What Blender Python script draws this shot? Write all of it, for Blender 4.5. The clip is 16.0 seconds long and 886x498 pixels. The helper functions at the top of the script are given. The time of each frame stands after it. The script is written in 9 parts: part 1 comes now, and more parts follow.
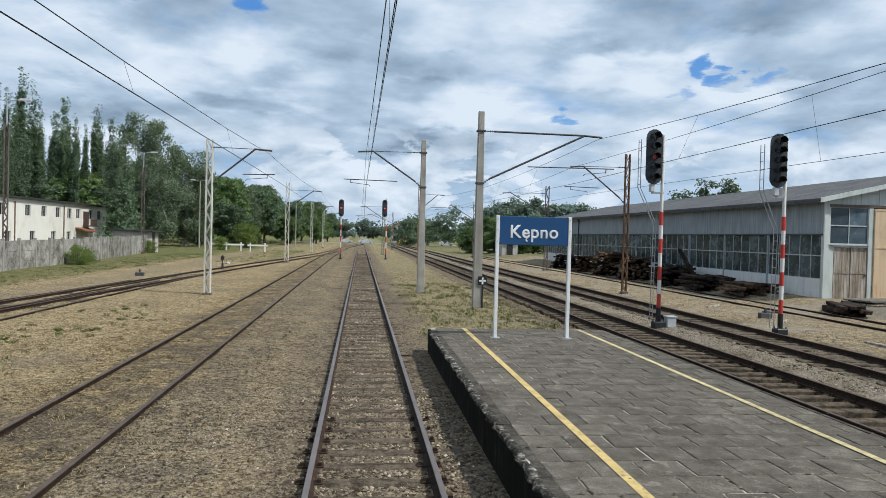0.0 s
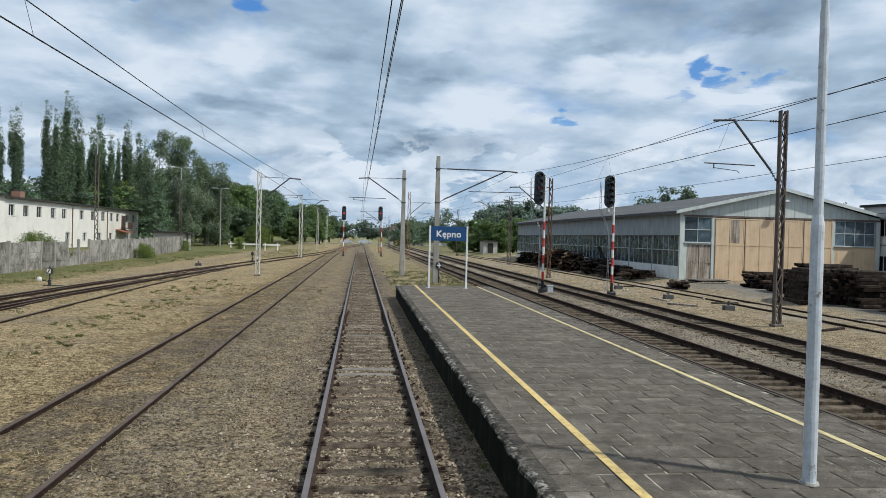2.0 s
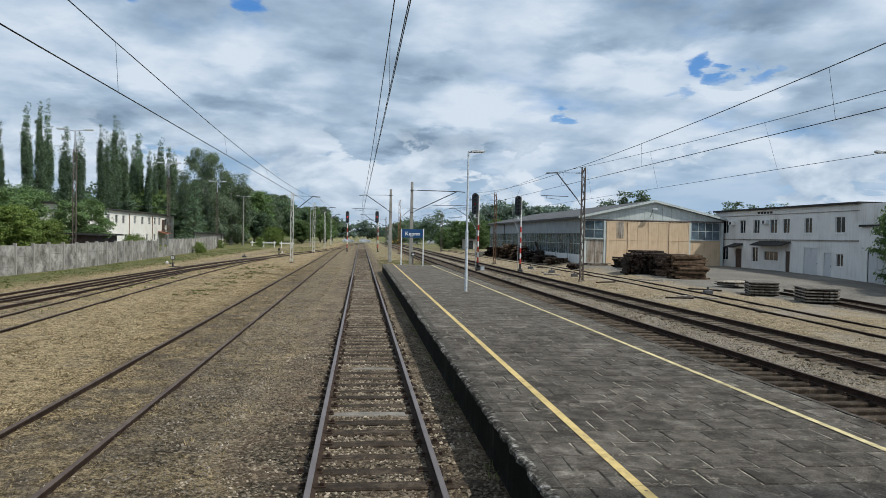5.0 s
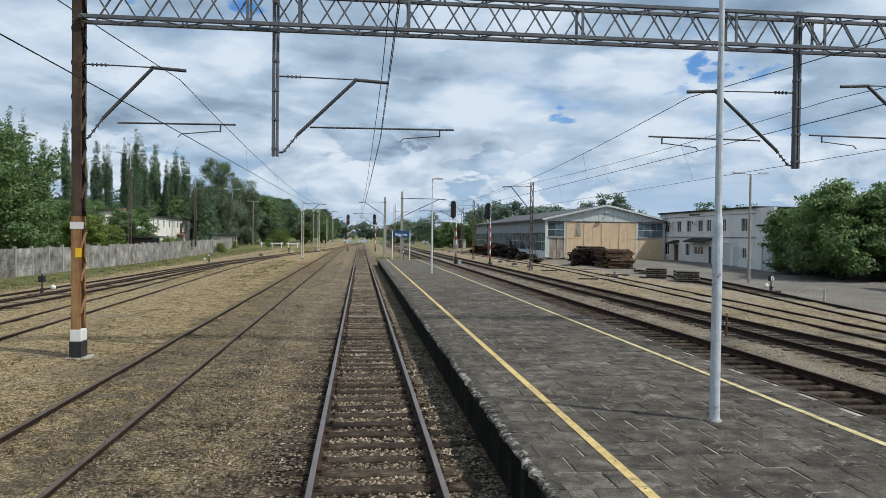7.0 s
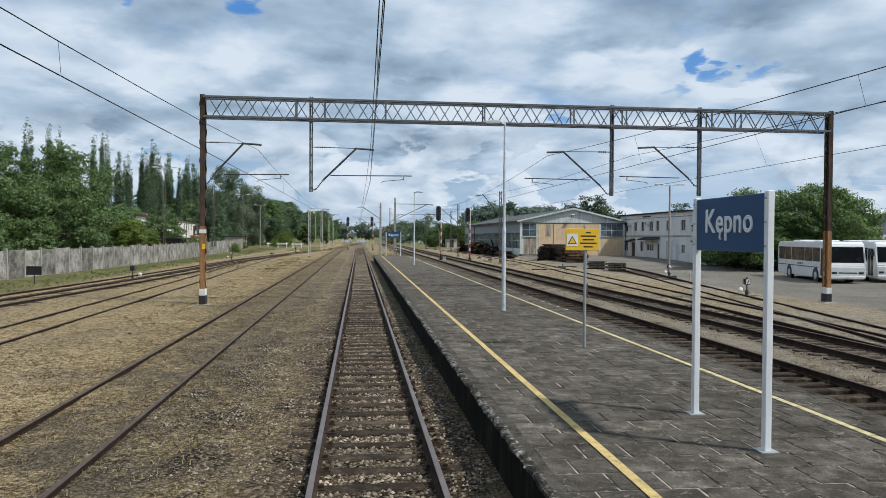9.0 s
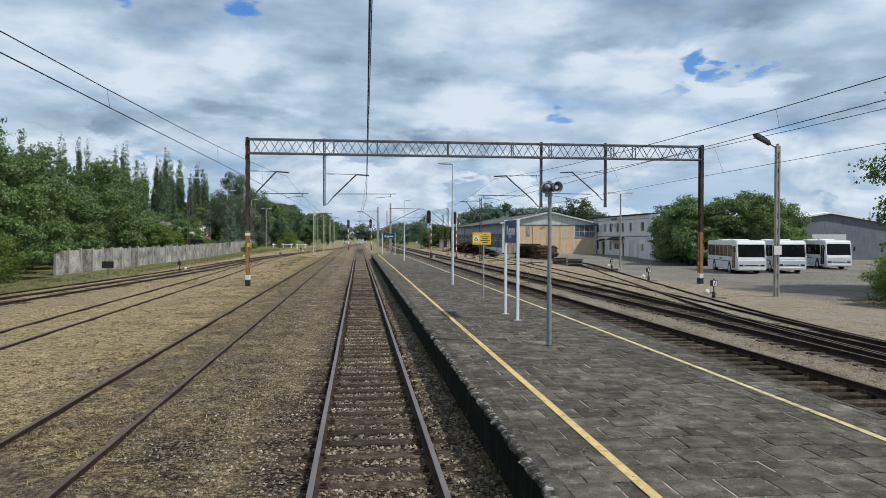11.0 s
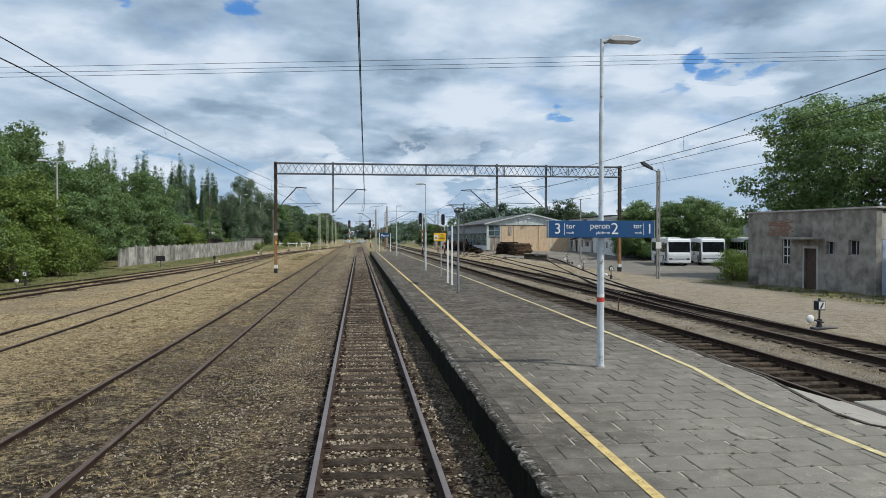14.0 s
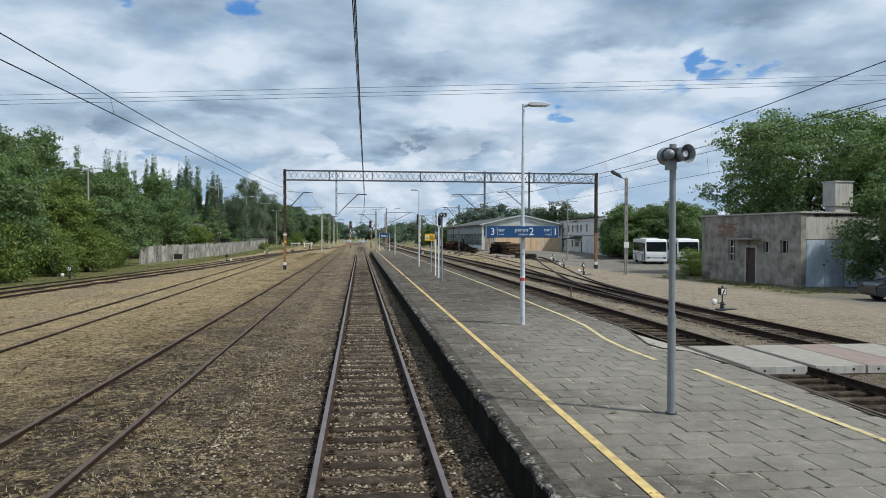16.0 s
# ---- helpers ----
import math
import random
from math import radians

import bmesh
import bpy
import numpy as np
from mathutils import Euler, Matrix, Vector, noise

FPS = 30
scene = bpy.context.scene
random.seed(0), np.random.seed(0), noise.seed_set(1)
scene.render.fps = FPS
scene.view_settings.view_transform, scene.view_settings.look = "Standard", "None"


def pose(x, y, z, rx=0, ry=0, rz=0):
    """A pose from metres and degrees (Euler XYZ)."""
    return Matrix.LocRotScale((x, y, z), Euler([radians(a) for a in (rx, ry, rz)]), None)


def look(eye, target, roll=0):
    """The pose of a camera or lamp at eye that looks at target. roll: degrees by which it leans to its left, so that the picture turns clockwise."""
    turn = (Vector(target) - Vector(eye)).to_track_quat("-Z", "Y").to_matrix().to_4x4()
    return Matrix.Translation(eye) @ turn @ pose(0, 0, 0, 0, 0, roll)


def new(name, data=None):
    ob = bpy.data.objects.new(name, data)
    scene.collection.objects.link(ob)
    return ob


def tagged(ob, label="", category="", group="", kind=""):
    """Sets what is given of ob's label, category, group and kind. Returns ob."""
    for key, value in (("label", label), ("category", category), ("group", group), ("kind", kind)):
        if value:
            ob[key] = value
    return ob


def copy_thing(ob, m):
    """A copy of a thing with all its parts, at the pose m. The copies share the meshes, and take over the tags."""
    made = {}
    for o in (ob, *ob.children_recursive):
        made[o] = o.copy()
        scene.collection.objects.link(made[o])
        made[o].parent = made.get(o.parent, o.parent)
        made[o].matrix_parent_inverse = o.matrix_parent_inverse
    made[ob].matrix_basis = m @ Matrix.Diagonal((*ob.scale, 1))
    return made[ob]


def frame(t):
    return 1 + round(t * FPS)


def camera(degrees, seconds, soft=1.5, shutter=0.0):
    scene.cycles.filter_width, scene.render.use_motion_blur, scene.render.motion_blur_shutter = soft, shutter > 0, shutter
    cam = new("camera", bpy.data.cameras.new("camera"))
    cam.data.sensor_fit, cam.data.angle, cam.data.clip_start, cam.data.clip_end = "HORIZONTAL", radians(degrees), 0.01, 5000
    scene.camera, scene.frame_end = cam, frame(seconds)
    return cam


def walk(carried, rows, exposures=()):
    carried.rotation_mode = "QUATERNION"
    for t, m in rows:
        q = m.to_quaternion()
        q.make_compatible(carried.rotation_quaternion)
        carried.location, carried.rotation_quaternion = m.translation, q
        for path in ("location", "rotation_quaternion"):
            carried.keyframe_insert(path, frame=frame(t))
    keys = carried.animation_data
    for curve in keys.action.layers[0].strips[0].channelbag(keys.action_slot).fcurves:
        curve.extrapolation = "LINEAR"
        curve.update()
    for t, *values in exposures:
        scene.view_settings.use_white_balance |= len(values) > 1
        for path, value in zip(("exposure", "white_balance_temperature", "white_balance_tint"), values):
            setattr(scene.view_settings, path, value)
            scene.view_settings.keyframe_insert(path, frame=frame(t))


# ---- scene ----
# camera and its way: backwards along the track, looking along it
cam = camera(62.2, 16.0, soft=0.62)
PATH = [
    (0, pose(-0.218, 0.000, 2.825, 89.004, -1.477, -6.373)),
    (0.5, pose(-0.218, -4.164, 2.825, 89.037, -1.490, -6.386)),
    (1, pose(-0.218, -8.327, 2.825, 89.065, -1.500, -6.397)),
    (1.5, pose(-0.218, -12.484, 2.825, 89.084, -1.505, -6.405)),
    (2, pose(-0.218, -16.628, 2.825, 89.090, -1.500, -6.409)),
    (2.5, pose(-0.218, -20.747, 2.825, 89.081, -1.479, -6.406)),
    (3, pose(-0.218, -24.822, 2.825, 89.062, -1.439, -6.399)),
    (3.5, pose(-0.218, -28.840, 2.825, 89.038, -1.378, -6.389)),
    (4, pose(-0.218, -32.812, 2.825, 89.017, -1.299, -6.380)),
    (4.2, pose(-0.218, -34.392, 2.825, 89.011, -1.263, -6.377)),
    (4.7, pose(-0.218, -38.326, 2.825, 89.005, -1.165, -6.375)),
    (5.2, pose(-0.218, -42.218, 2.825, 89.007, -1.060, -6.379)),
    (5.7, pose(-0.218, -46.048, 2.825, 89.014, -0.953, -6.388)),
    (6.3, pose(-0.218, -50.539, 2.825, 89.021, -0.825, -6.405)),
    (6.5, pose(-0.218, -52.006, 2.825, 89.021, -0.784, -6.412)),
    (7, pose(-0.218, -55.607, 2.825, 89.018, -0.685, -6.432)),
    (7.5, pose(-0.218, -59.144, 2.825, 89.013, -0.592, -6.454)),
    (8, pose(-0.218, -62.650, 2.825, 89.012, -0.506, -6.478)),
    (8.5, pose(-0.218, -66.118, 2.825, 89.018, -0.428, -6.501)),
    (9, pose(-0.218, -69.533, 2.825, 89.030, -0.358, -6.520)),
    (9.2, pose(-0.218, -70.881, 2.825, 89.036, -0.332, -6.527)),
    (9.7, pose(-0.218, -74.192, 2.825, 89.056, -0.273, -6.538)),
    (10.2, pose(-0.218, -77.398, 2.825, 89.075, -0.222, -6.546)),
    (10.7, pose(-0.218, -80.475, 2.825, 89.089, -0.179, -6.550)),
    (11.3, pose(-0.218, -83.991, 2.825, 89.094, -0.137, -6.553)),
    (11.5, pose(-0.218, -85.121, 2.825, 89.093, -0.126, -6.554)),
    (12, pose(-0.218, -87.846, 2.825, 89.083, -0.101, -6.556)),
    (12.5, pose(-0.218, -90.413, 2.825, 89.067, -0.082, -6.557)),
    (13, pose(-0.218, -92.798, 2.825, 89.049, -0.070, -6.555)),
    (13.5, pose(-0.218, -94.988, 2.825, 89.033, -0.065, -6.549)),
    (14, pose(-0.218, -96.975, 2.825, 89.023, -0.068, -6.539)),
    (14.5, pose(-0.218, -98.758, 2.825, 89.022, -0.079, -6.525)),
    (15, pose(-0.218, -100.384, 2.825, 89.027, -0.096, -6.508)),
    (15.5, pose(-0.218, -101.909, 2.825, 89.034, -0.118, -6.490)),
    (16, pose(-0.218, -103.385, 2.825, 89.042, -0.142, -6.471)),
]
walk(cam, PATH, [(0.0, 0.05, 6050, 9), (1.0, 0.03, 6050, 9), (3.0, -0.09, 6050, 9), (4.2, -0.10, 6050, 9), (6.3, -0.04, 6050, 9), (16.0, -0.04, 6050, 9)])

# ---- world, sun ----
SUN_DIR = Vector((0.80, -0.46, 1.18)).normalized()  # towards the sun


class Nodes:
    """Short names for the nodes of one tree."""

    def __init__(self, tree, fresh=True):
        self.t = tree
        if fresh:
            tree.nodes.clear()

    def add(self, kind, **sets):
        n = self.t.nodes.new(kind)
        for k, v in sets.items():
            setattr(n, k, v)
        return n

    def put(self, socket, v):
        if hasattr(v, "is_output"):
            self.t.links.new(v, socket)
        elif v is not None:
            socket.default_value = v

    def math(self, op, a, b=None, c=None):
        n = self.add("ShaderNodeMath", operation=op)
        for i, v in enumerate((a, b, c)):
            self.put(n.inputs[i], v)
        return n.outputs[0]

    def vec(self, op, a, b=None):
        n = self.add("ShaderNodeVectorMath", operation=op)
        self.put(n.inputs[0], a)
        if b is not None:
            self.put(n.inputs["Scale"] if op == "SCALE" else n.inputs[1], b)
        return n.outputs["Value"] if op in ("DOT_PRODUCT", "LENGTH", "DISTANCE") else n.outputs[0]

    def noise(self, v, scale, detail=3, rough=0.55, warp=0.0):
        n = self.add("ShaderNodeTexNoise")
        self.put(n.inputs["Vector"], v)
        n.inputs["Scale"].default_value = scale
        n.inputs["Detail"].default_value = detail
        n.inputs["Roughness"].default_value = rough
        n.inputs["Distortion"].default_value = warp
        return n.outputs["Fac"]

    def voronoi(self, v, scale, out="Color", feature="F1"):
        n = self.add("ShaderNodeTexVoronoi", feature=feature)
        self.put(n.inputs["Vector"], v)
        n.inputs["Scale"].default_value = scale
        return n.outputs[out]

    def step(self, v, a, b, lo=0.0, hi=1.0):
        n = self.add("ShaderNodeMapRange", interpolation_type="SMOOTHSTEP")
        for i, x in enumerate((v, a, b, lo, hi)):
            self.put(n.inputs[i], x)
        return n.outputs[0]

    def mix(self, f, a, b, blend="MIX"):
        n = self.add("ShaderNodeMix", data_type="RGBA", blend_type=blend)
        self.put(n.inputs[0], f)
        for s, v in ((n.inputs[6], a), (n.inputs[7], b)):
            self.put(s, (*v, 1) if isinstance(v, tuple) and len(v) == 3 else v)
        return n.outputs[2]

    def ramp(self, v, stops):
        n = self.add("ShaderNodeValToRGB")
        e = n.color_ramp.elements
        while len(e) < len(stops):
            e.new(0.5)
        for el, (p, c) in zip(e, stops):
            el.position, el.color = p, (*c, 1)
        self.put(n.inputs[0], v)
        return n.outputs[0]

    def split(self, v):
        n = self.add("ShaderNodeSeparateXYZ")
        self.put(n.inputs[0], v)
        return n.outputs

    def join(self, x, y, z):
        n = self.add("ShaderNodeCombineXYZ")
        for i, v in enumerate((x, y, z)):
            self.put(n.inputs[i], v)
        return n.outputs[0]

    def bump(self, h, strength, dist):
        n = self.add("ShaderNodeBump")
        n.inputs["Strength"].default_value = strength
        n.inputs["Distance"].default_value = dist
        self.put(n.inputs["Height"], h)
        return n.outputs[0]


world = bpy.data.worlds.new("world")
scene.world = world
world.use_nodes = True
w = Nodes(world.node_tree)
sky = w.add("ShaderNodeTexSky", sky_type="NISHITA", sun_disc=False)
sky.sun_elevation = math.asin(SUN_DIR.z)
sky.sun_rotation = math.atan2(SUN_DIR.x, SUN_DIR.y)
sky.air_density, sky.dust_density, sky.ozone_density = 1.0, 0.6, 1.5
way = w.vec("NORMALIZE", w.add("ShaderNodeTexCoord").outputs["Generated"])
dx, dy, dz = w.split(way)
up = w.math("MAXIMUM", dz, 0.0)
flat = w.math("ADD", up, 0.20)
plane = w.join(w.math("DIVIDE", dx, flat), w.math("DIVIDE", dy, flat), 0.71)
body = w.noise(plane, 2.1, 8, 0.50, 0.10)
broad = w.noise(w.vec("ADD", plane, (3.1, 1.7, 0.0)), 0.62, 3, 0.5)
wisp = w.noise(plane, 7.0, 7, 0.60, 0.3)
soft_x = w.noise(w.vec("ADD", plane, (9.0, 0.0, 0.0)), 4.5, 5, 0.55)
soft_y = w.noise(w.vec("ADD", plane, (0.0, 9.0, 0.0)), 4.5, 5, 0.55)
lumpy = w.vec("ADD", plane, w.vec("SCALE", w.join(w.math("SUBTRACT", soft_x, 0.5), w.math("SUBTRACT", soft_y, 0.5), 0.0), 0.55))
lump = w.voronoi(lumpy, 3.6, "Distance", "SMOOTH_F1")
thick = w.math("ADD", w.math("MULTIPLY", body, 0.62), w.math("ADD", w.math("MULTIPLY", broad, 0.26), w.math("MULTIPLY", w.math("SUBTRACT", wisp, 0.5), 0.10)))
thick = w.math("ADD", thick, 0.075)
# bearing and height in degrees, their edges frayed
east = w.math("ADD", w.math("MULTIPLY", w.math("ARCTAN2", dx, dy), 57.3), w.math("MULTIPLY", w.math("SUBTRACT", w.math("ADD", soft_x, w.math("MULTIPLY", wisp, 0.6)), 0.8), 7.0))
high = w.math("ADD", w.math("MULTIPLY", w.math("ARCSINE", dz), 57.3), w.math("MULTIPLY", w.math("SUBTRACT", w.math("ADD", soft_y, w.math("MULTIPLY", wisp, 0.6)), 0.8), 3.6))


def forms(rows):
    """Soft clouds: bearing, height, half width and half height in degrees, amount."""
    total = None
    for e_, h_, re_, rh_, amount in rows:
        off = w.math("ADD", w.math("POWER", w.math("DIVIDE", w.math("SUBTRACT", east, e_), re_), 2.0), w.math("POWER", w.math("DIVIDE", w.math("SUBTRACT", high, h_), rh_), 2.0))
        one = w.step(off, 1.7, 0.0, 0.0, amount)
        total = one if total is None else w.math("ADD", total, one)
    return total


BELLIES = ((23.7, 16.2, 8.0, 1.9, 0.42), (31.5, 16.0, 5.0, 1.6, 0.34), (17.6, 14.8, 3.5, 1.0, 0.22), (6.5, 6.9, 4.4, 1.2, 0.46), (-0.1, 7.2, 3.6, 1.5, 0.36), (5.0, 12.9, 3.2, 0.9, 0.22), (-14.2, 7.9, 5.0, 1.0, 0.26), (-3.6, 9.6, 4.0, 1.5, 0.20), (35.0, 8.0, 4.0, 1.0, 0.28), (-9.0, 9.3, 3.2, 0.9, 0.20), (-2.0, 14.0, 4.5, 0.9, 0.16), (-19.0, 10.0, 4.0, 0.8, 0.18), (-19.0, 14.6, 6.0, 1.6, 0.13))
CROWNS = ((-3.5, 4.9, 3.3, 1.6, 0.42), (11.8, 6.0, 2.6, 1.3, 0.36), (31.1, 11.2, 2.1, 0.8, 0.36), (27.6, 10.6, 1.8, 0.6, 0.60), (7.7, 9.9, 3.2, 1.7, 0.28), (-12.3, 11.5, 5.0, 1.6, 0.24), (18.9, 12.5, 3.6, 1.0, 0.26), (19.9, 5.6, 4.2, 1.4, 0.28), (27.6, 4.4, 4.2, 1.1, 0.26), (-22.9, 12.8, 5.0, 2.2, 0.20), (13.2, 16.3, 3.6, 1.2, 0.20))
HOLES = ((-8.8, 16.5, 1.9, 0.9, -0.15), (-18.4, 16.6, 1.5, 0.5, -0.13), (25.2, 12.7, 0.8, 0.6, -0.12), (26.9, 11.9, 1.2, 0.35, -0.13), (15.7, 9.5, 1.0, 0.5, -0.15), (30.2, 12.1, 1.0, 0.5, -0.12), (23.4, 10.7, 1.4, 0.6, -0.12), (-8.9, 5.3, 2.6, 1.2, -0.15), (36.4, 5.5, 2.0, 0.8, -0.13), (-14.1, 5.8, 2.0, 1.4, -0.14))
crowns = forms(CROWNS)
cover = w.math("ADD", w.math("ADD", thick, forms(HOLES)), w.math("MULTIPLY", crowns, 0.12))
cloud = w.step(cover, 0.30, 0.47)
# lit side: the cloud is thinner towards the sun
ahead = w.noise(w.vec("ADD", plane, (0.10, -0.17, 0.0)), 2.1, 8, 0.50, 0.10)
glow = w.math("MULTIPLY", w.math("SUBTRACT", body, ahead), 2.6)
tone = w.math("SUBTRACT", w.math("MULTIPLY", w.math("SUBTRACT", thick, 0.475), 2.7), glow)
tone = w.math("ADD", tone, w.math("MULTIPLY", w.math("SUBTRACT", lump, 0.30), 0.72))
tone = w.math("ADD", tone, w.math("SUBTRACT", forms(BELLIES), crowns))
shade = w.ramp(w.math("ADD", tone, 0.165), [(0.0, (0.755, 0.81, 0.865)), (0.24, (0.615, 0.70, 0.79)), (0.52, (0.445, 0.55, 0.655)), (1.0, (0.245, 0.325, 0.415))])
air = w.mix(w.step(dz, 0.02, 0.30), (0.27, 0.49, 0.75), w.mix(0.7, w.vec("SCALE", sky.outputs[0], 0.09), (0.085, 0.29, 0.72)))
colour = w.mix(cloud, air, shade)
# heaped clouds low over the horizon
low = w.join(w.math("MULTIPLY", w.math("ARCTAN2", dx, dy), 6.5), w.math("MULTIPLY", dz, 13.0), 0.37)
puff = w.noise(low, 1.6, 9, 0.54, 0.25)
puff_lit = w.noise(w.vec("ADD", low, (0.09, 0.24, 0.0)), 1.6, 9, 0.54, 0.25)
heap = w.ramp(w.math("ADD", w.math("MULTIPLY", w.math("SUBTRACT", puff_lit, puff), 3.6), 0.42), [(0.0, (0.80, 0.845, 0.89)), (0.35, (0.655, 0.73, 0.80)), (1.0, (0.42, 0.51, 0.61))])
colour = w.mix(w.step(dz, 0.13, 0.05, 0.0, 0.75), colour, (0.40, 0.535, 0.68))
seen = w.math("MULTIPLY", w.step(puff, 0.455, 0.50), w.math("MULTIPLY", w.step(dz, 0.16, 0.10), 0.94))
colour = w.mix(seen, colour, heap)
colour = w.mix(w.step(dz, 0.045, -0.01), colour, (0.62, 0.70, 0.78))
bg = w.add("ShaderNodeBackground")
w.put(bg.inputs[0], colour)
bg.inputs[1].default_value = 0.97
w.put(w.add("ShaderNodeOutputWorld").inputs[0], bg.outputs[0])

sun = new("sun", bpy.data.lights.new("sun", "SUN"))
sun.data.energy, sun.data.angle, sun.data.color = 4.3, radians(2.0), (1.0, 0.94, 0.82)
sun.matrix_world = look(SUN_DIR * 200, (0, 0, 0))


# ---- materials ----
def material(name, stops, scale=3.0, rough=0.8, metal=0.0, bump=0.3, depth=0.01, fine=40.0, big=0.4, vary=0.0, spec=0.4, world_space=False, streak=0.0):
    """A surface with a colour ramp over two scales of noise, fine relief and, for pieces, a change from one to the next."""
    m = bpy.data.materials.new(name)
    m.use_nodes = True
    n = Nodes(m.node_tree)
    at = n.add("ShaderNodeNewGeometry").outputs["Position"] if world_space else n.add("ShaderNodeTexCoord").outputs["Object"]
    if vary:
        pick = n.add("ShaderNodeObjectInfo").outputs["Random"]
        at = n.vec("ADD", at, n.vec("SCALE", n.join(pick, 0.7, pick), 37.0))
    v = n.noise(at, scale, 5, 0.6)
    v2 = n.noise(at, fine, 3, 0.6)
    v3 = n.noise(at, big, 2)
    f = n.math("ADD", n.math("MULTIPLY", v, 0.55), n.math("ADD", n.math("MULTIPLY", v2, 0.25), n.math("MULTIPLY", v3, 0.2)))
    f = n.step(f, 0.28, 0.72)
    if streak:
        x, y, z = n.split(at)
        down = n.noise(n.join(n.math("MULTIPLY", x, 6.0), n.math("MULTIPLY", y, 6.0), n.math("MULTIPLY", z, 0.5)), 1.0, 4, 0.6)
        f = n.math("ADD", n.math("MULTIPLY", f, 1.0 - streak), n.math("MULTIPLY", n.step(down, 0.3, 0.7), streak))
    c = n.ramp(f, stops)
    if vary:
        c = n.mix(1.0, c, n.ramp(pick, [(0.0, (1 - vary,) * 3), (1.0, (1.0, 1.0, 1.0))]), "MULTIPLY")
    b = n.add("ShaderNodeBsdfPrincipled")
    n.put(b.inputs["Base Color"], c)
    n.put(b.inputs["Roughness"], n.step(v2, 0.2, 0.8, max(rough - 0.08, 0.05), min(rough + 0.08, 1.0)))
    b.inputs["Metallic"].default_value = metal
    b.inputs["Specular IOR Level"].default_value = spec
    if bump:
        n.put(b.inputs["Normal"], n.bump(n.math("ADD", v2, v), bump, depth))
    n.put(n.add("ShaderNodeOutputMaterial").inputs[0], b.outputs[0])
    return m


def simple(name, a, b, **k):
    return material(name, [(0.0, a), (1.0, b)], **k)


RUST_RAIL = simple("rail_side_rust", (0.018, 0.012, 0.009), (0.060, 0.039, 0.028), rough=0.85, scale=6, spec=0.12)
RAIL_TOP = simple("rail_running_face", (0.110, 0.091, 0.086), (0.20, 0.172, 0.164), rough=0.5, metal=0.35, scale=2, bump=0.05)
RAIL_DULL = simple("rail_rusty_face", (0.06, 0.043, 0.036), (0.125, 0.095, 0.078), rough=0.7, metal=0.2, scale=3, spec=0.2)
SLEEPER = material("tarred_sleeper_wood", [(0.0, (0.014, 0.0105, 0.008)), (0.5, (0.048, 0.036, 0.026)), (1.0, (0.160, 0.124, 0.092))], scale=5, rough=0.85, bump=0.6, depth=0.02, fine=30, vary=0.5, spec=0.08)
def dusty(mat):
    """Dust lies on the sleepers away from the station."""
    n = Nodes(mat.node_tree, False)
    b = [k for k in mat.node_tree.nodes if k.bl_idname == "ShaderNodeBsdfPrincipled"][0]
    src = b.inputs["Base Color"].links[0].from_socket
    at = n.add("ShaderNodeNewGeometry").outputs["Position"]
    x, y, z = n.split(at)
    f = n.math("MULTIPLY", n.step(y, -35.0, 5.0, 0.12, 0.9), n.step(n.noise(at, 5.0, 5, 0.7), 0.36, 0.62, 0.05, 0.50))
    n.put(b.inputs["Base Color"], n.mix(f, src, n.ramp(n.noise(at, 22.0, 3, 0.6), [(0.3, (0.105, 0.083, 0.058)), (0.7, (0.30, 0.25, 0.185))])))


dusty(SLEEPER)
PALE_SLEEPER = simple("weathered_sleeper_wood", (0.12, 0.108, 0.092), (0.24, 0.22, 0.19), rough=0.9, scale=4, vary=0.25, spec=0.1)
CONCRETE = material("grey_concrete", [(0.0, (0.20, 0.185, 0.165)), (0.5, (0.30, 0.285, 0.26)), (1.0, (0.40, 0.385, 0.355))], scale=1.6, rough=0.9, bump=0.4, streak=0.35, spec=0.15)
PALE_CONCRETE = material("pale_concrete", [(0.0, (0.28, 0.26, 0.235)), (0.5, (0.42, 0.40, 0.37)), (1.0, (0.52, 0.50, 0.465))], scale=1.4, rough=0.9, bump=0.3, streak=0.5, spec=0.15)
EDGE_CONCRETE = material("worn_edge_concrete", [(0.0, (0.012, 0.011, 0.009)), (0.45, (0.045, 0.041, 0.034)), (0.62, (0.13, 0.12, 0.105)), (1.0, (0.46, 0.44, 0.41))], scale=9, rough=0.95, bump=0.9, depth=0.03, fine=25, spec=0.1)
# mossy concrete, darkened to near black for the shade the wall lies in
DARK_WALL = material("shaded_mossy_platform_wall", [(0.0, (0.006, 0.007, 0.005)), (0.6, (0.016, 0.016, 0.013)), (1.0, (0.048, 0.046, 0.040))], scale=2, rough=0.95, bump=0.6, streak=0.4, spec=0.05)
SLAB = material("worn_paving_slab", [(0.0, (0.028, 0.0235, 0.0185)), (0.35, (0.086, 0.0755, 0.064)), (0.7, (0.152, 0.136, 0.116)), (1.0, (0.31, 0.284, 0.245))], scale=3.4, rough=0.94, bump=1.0, depth=0.016, fine=38, big=0.5, vary=0.34, world_space=True, spec=0.12)
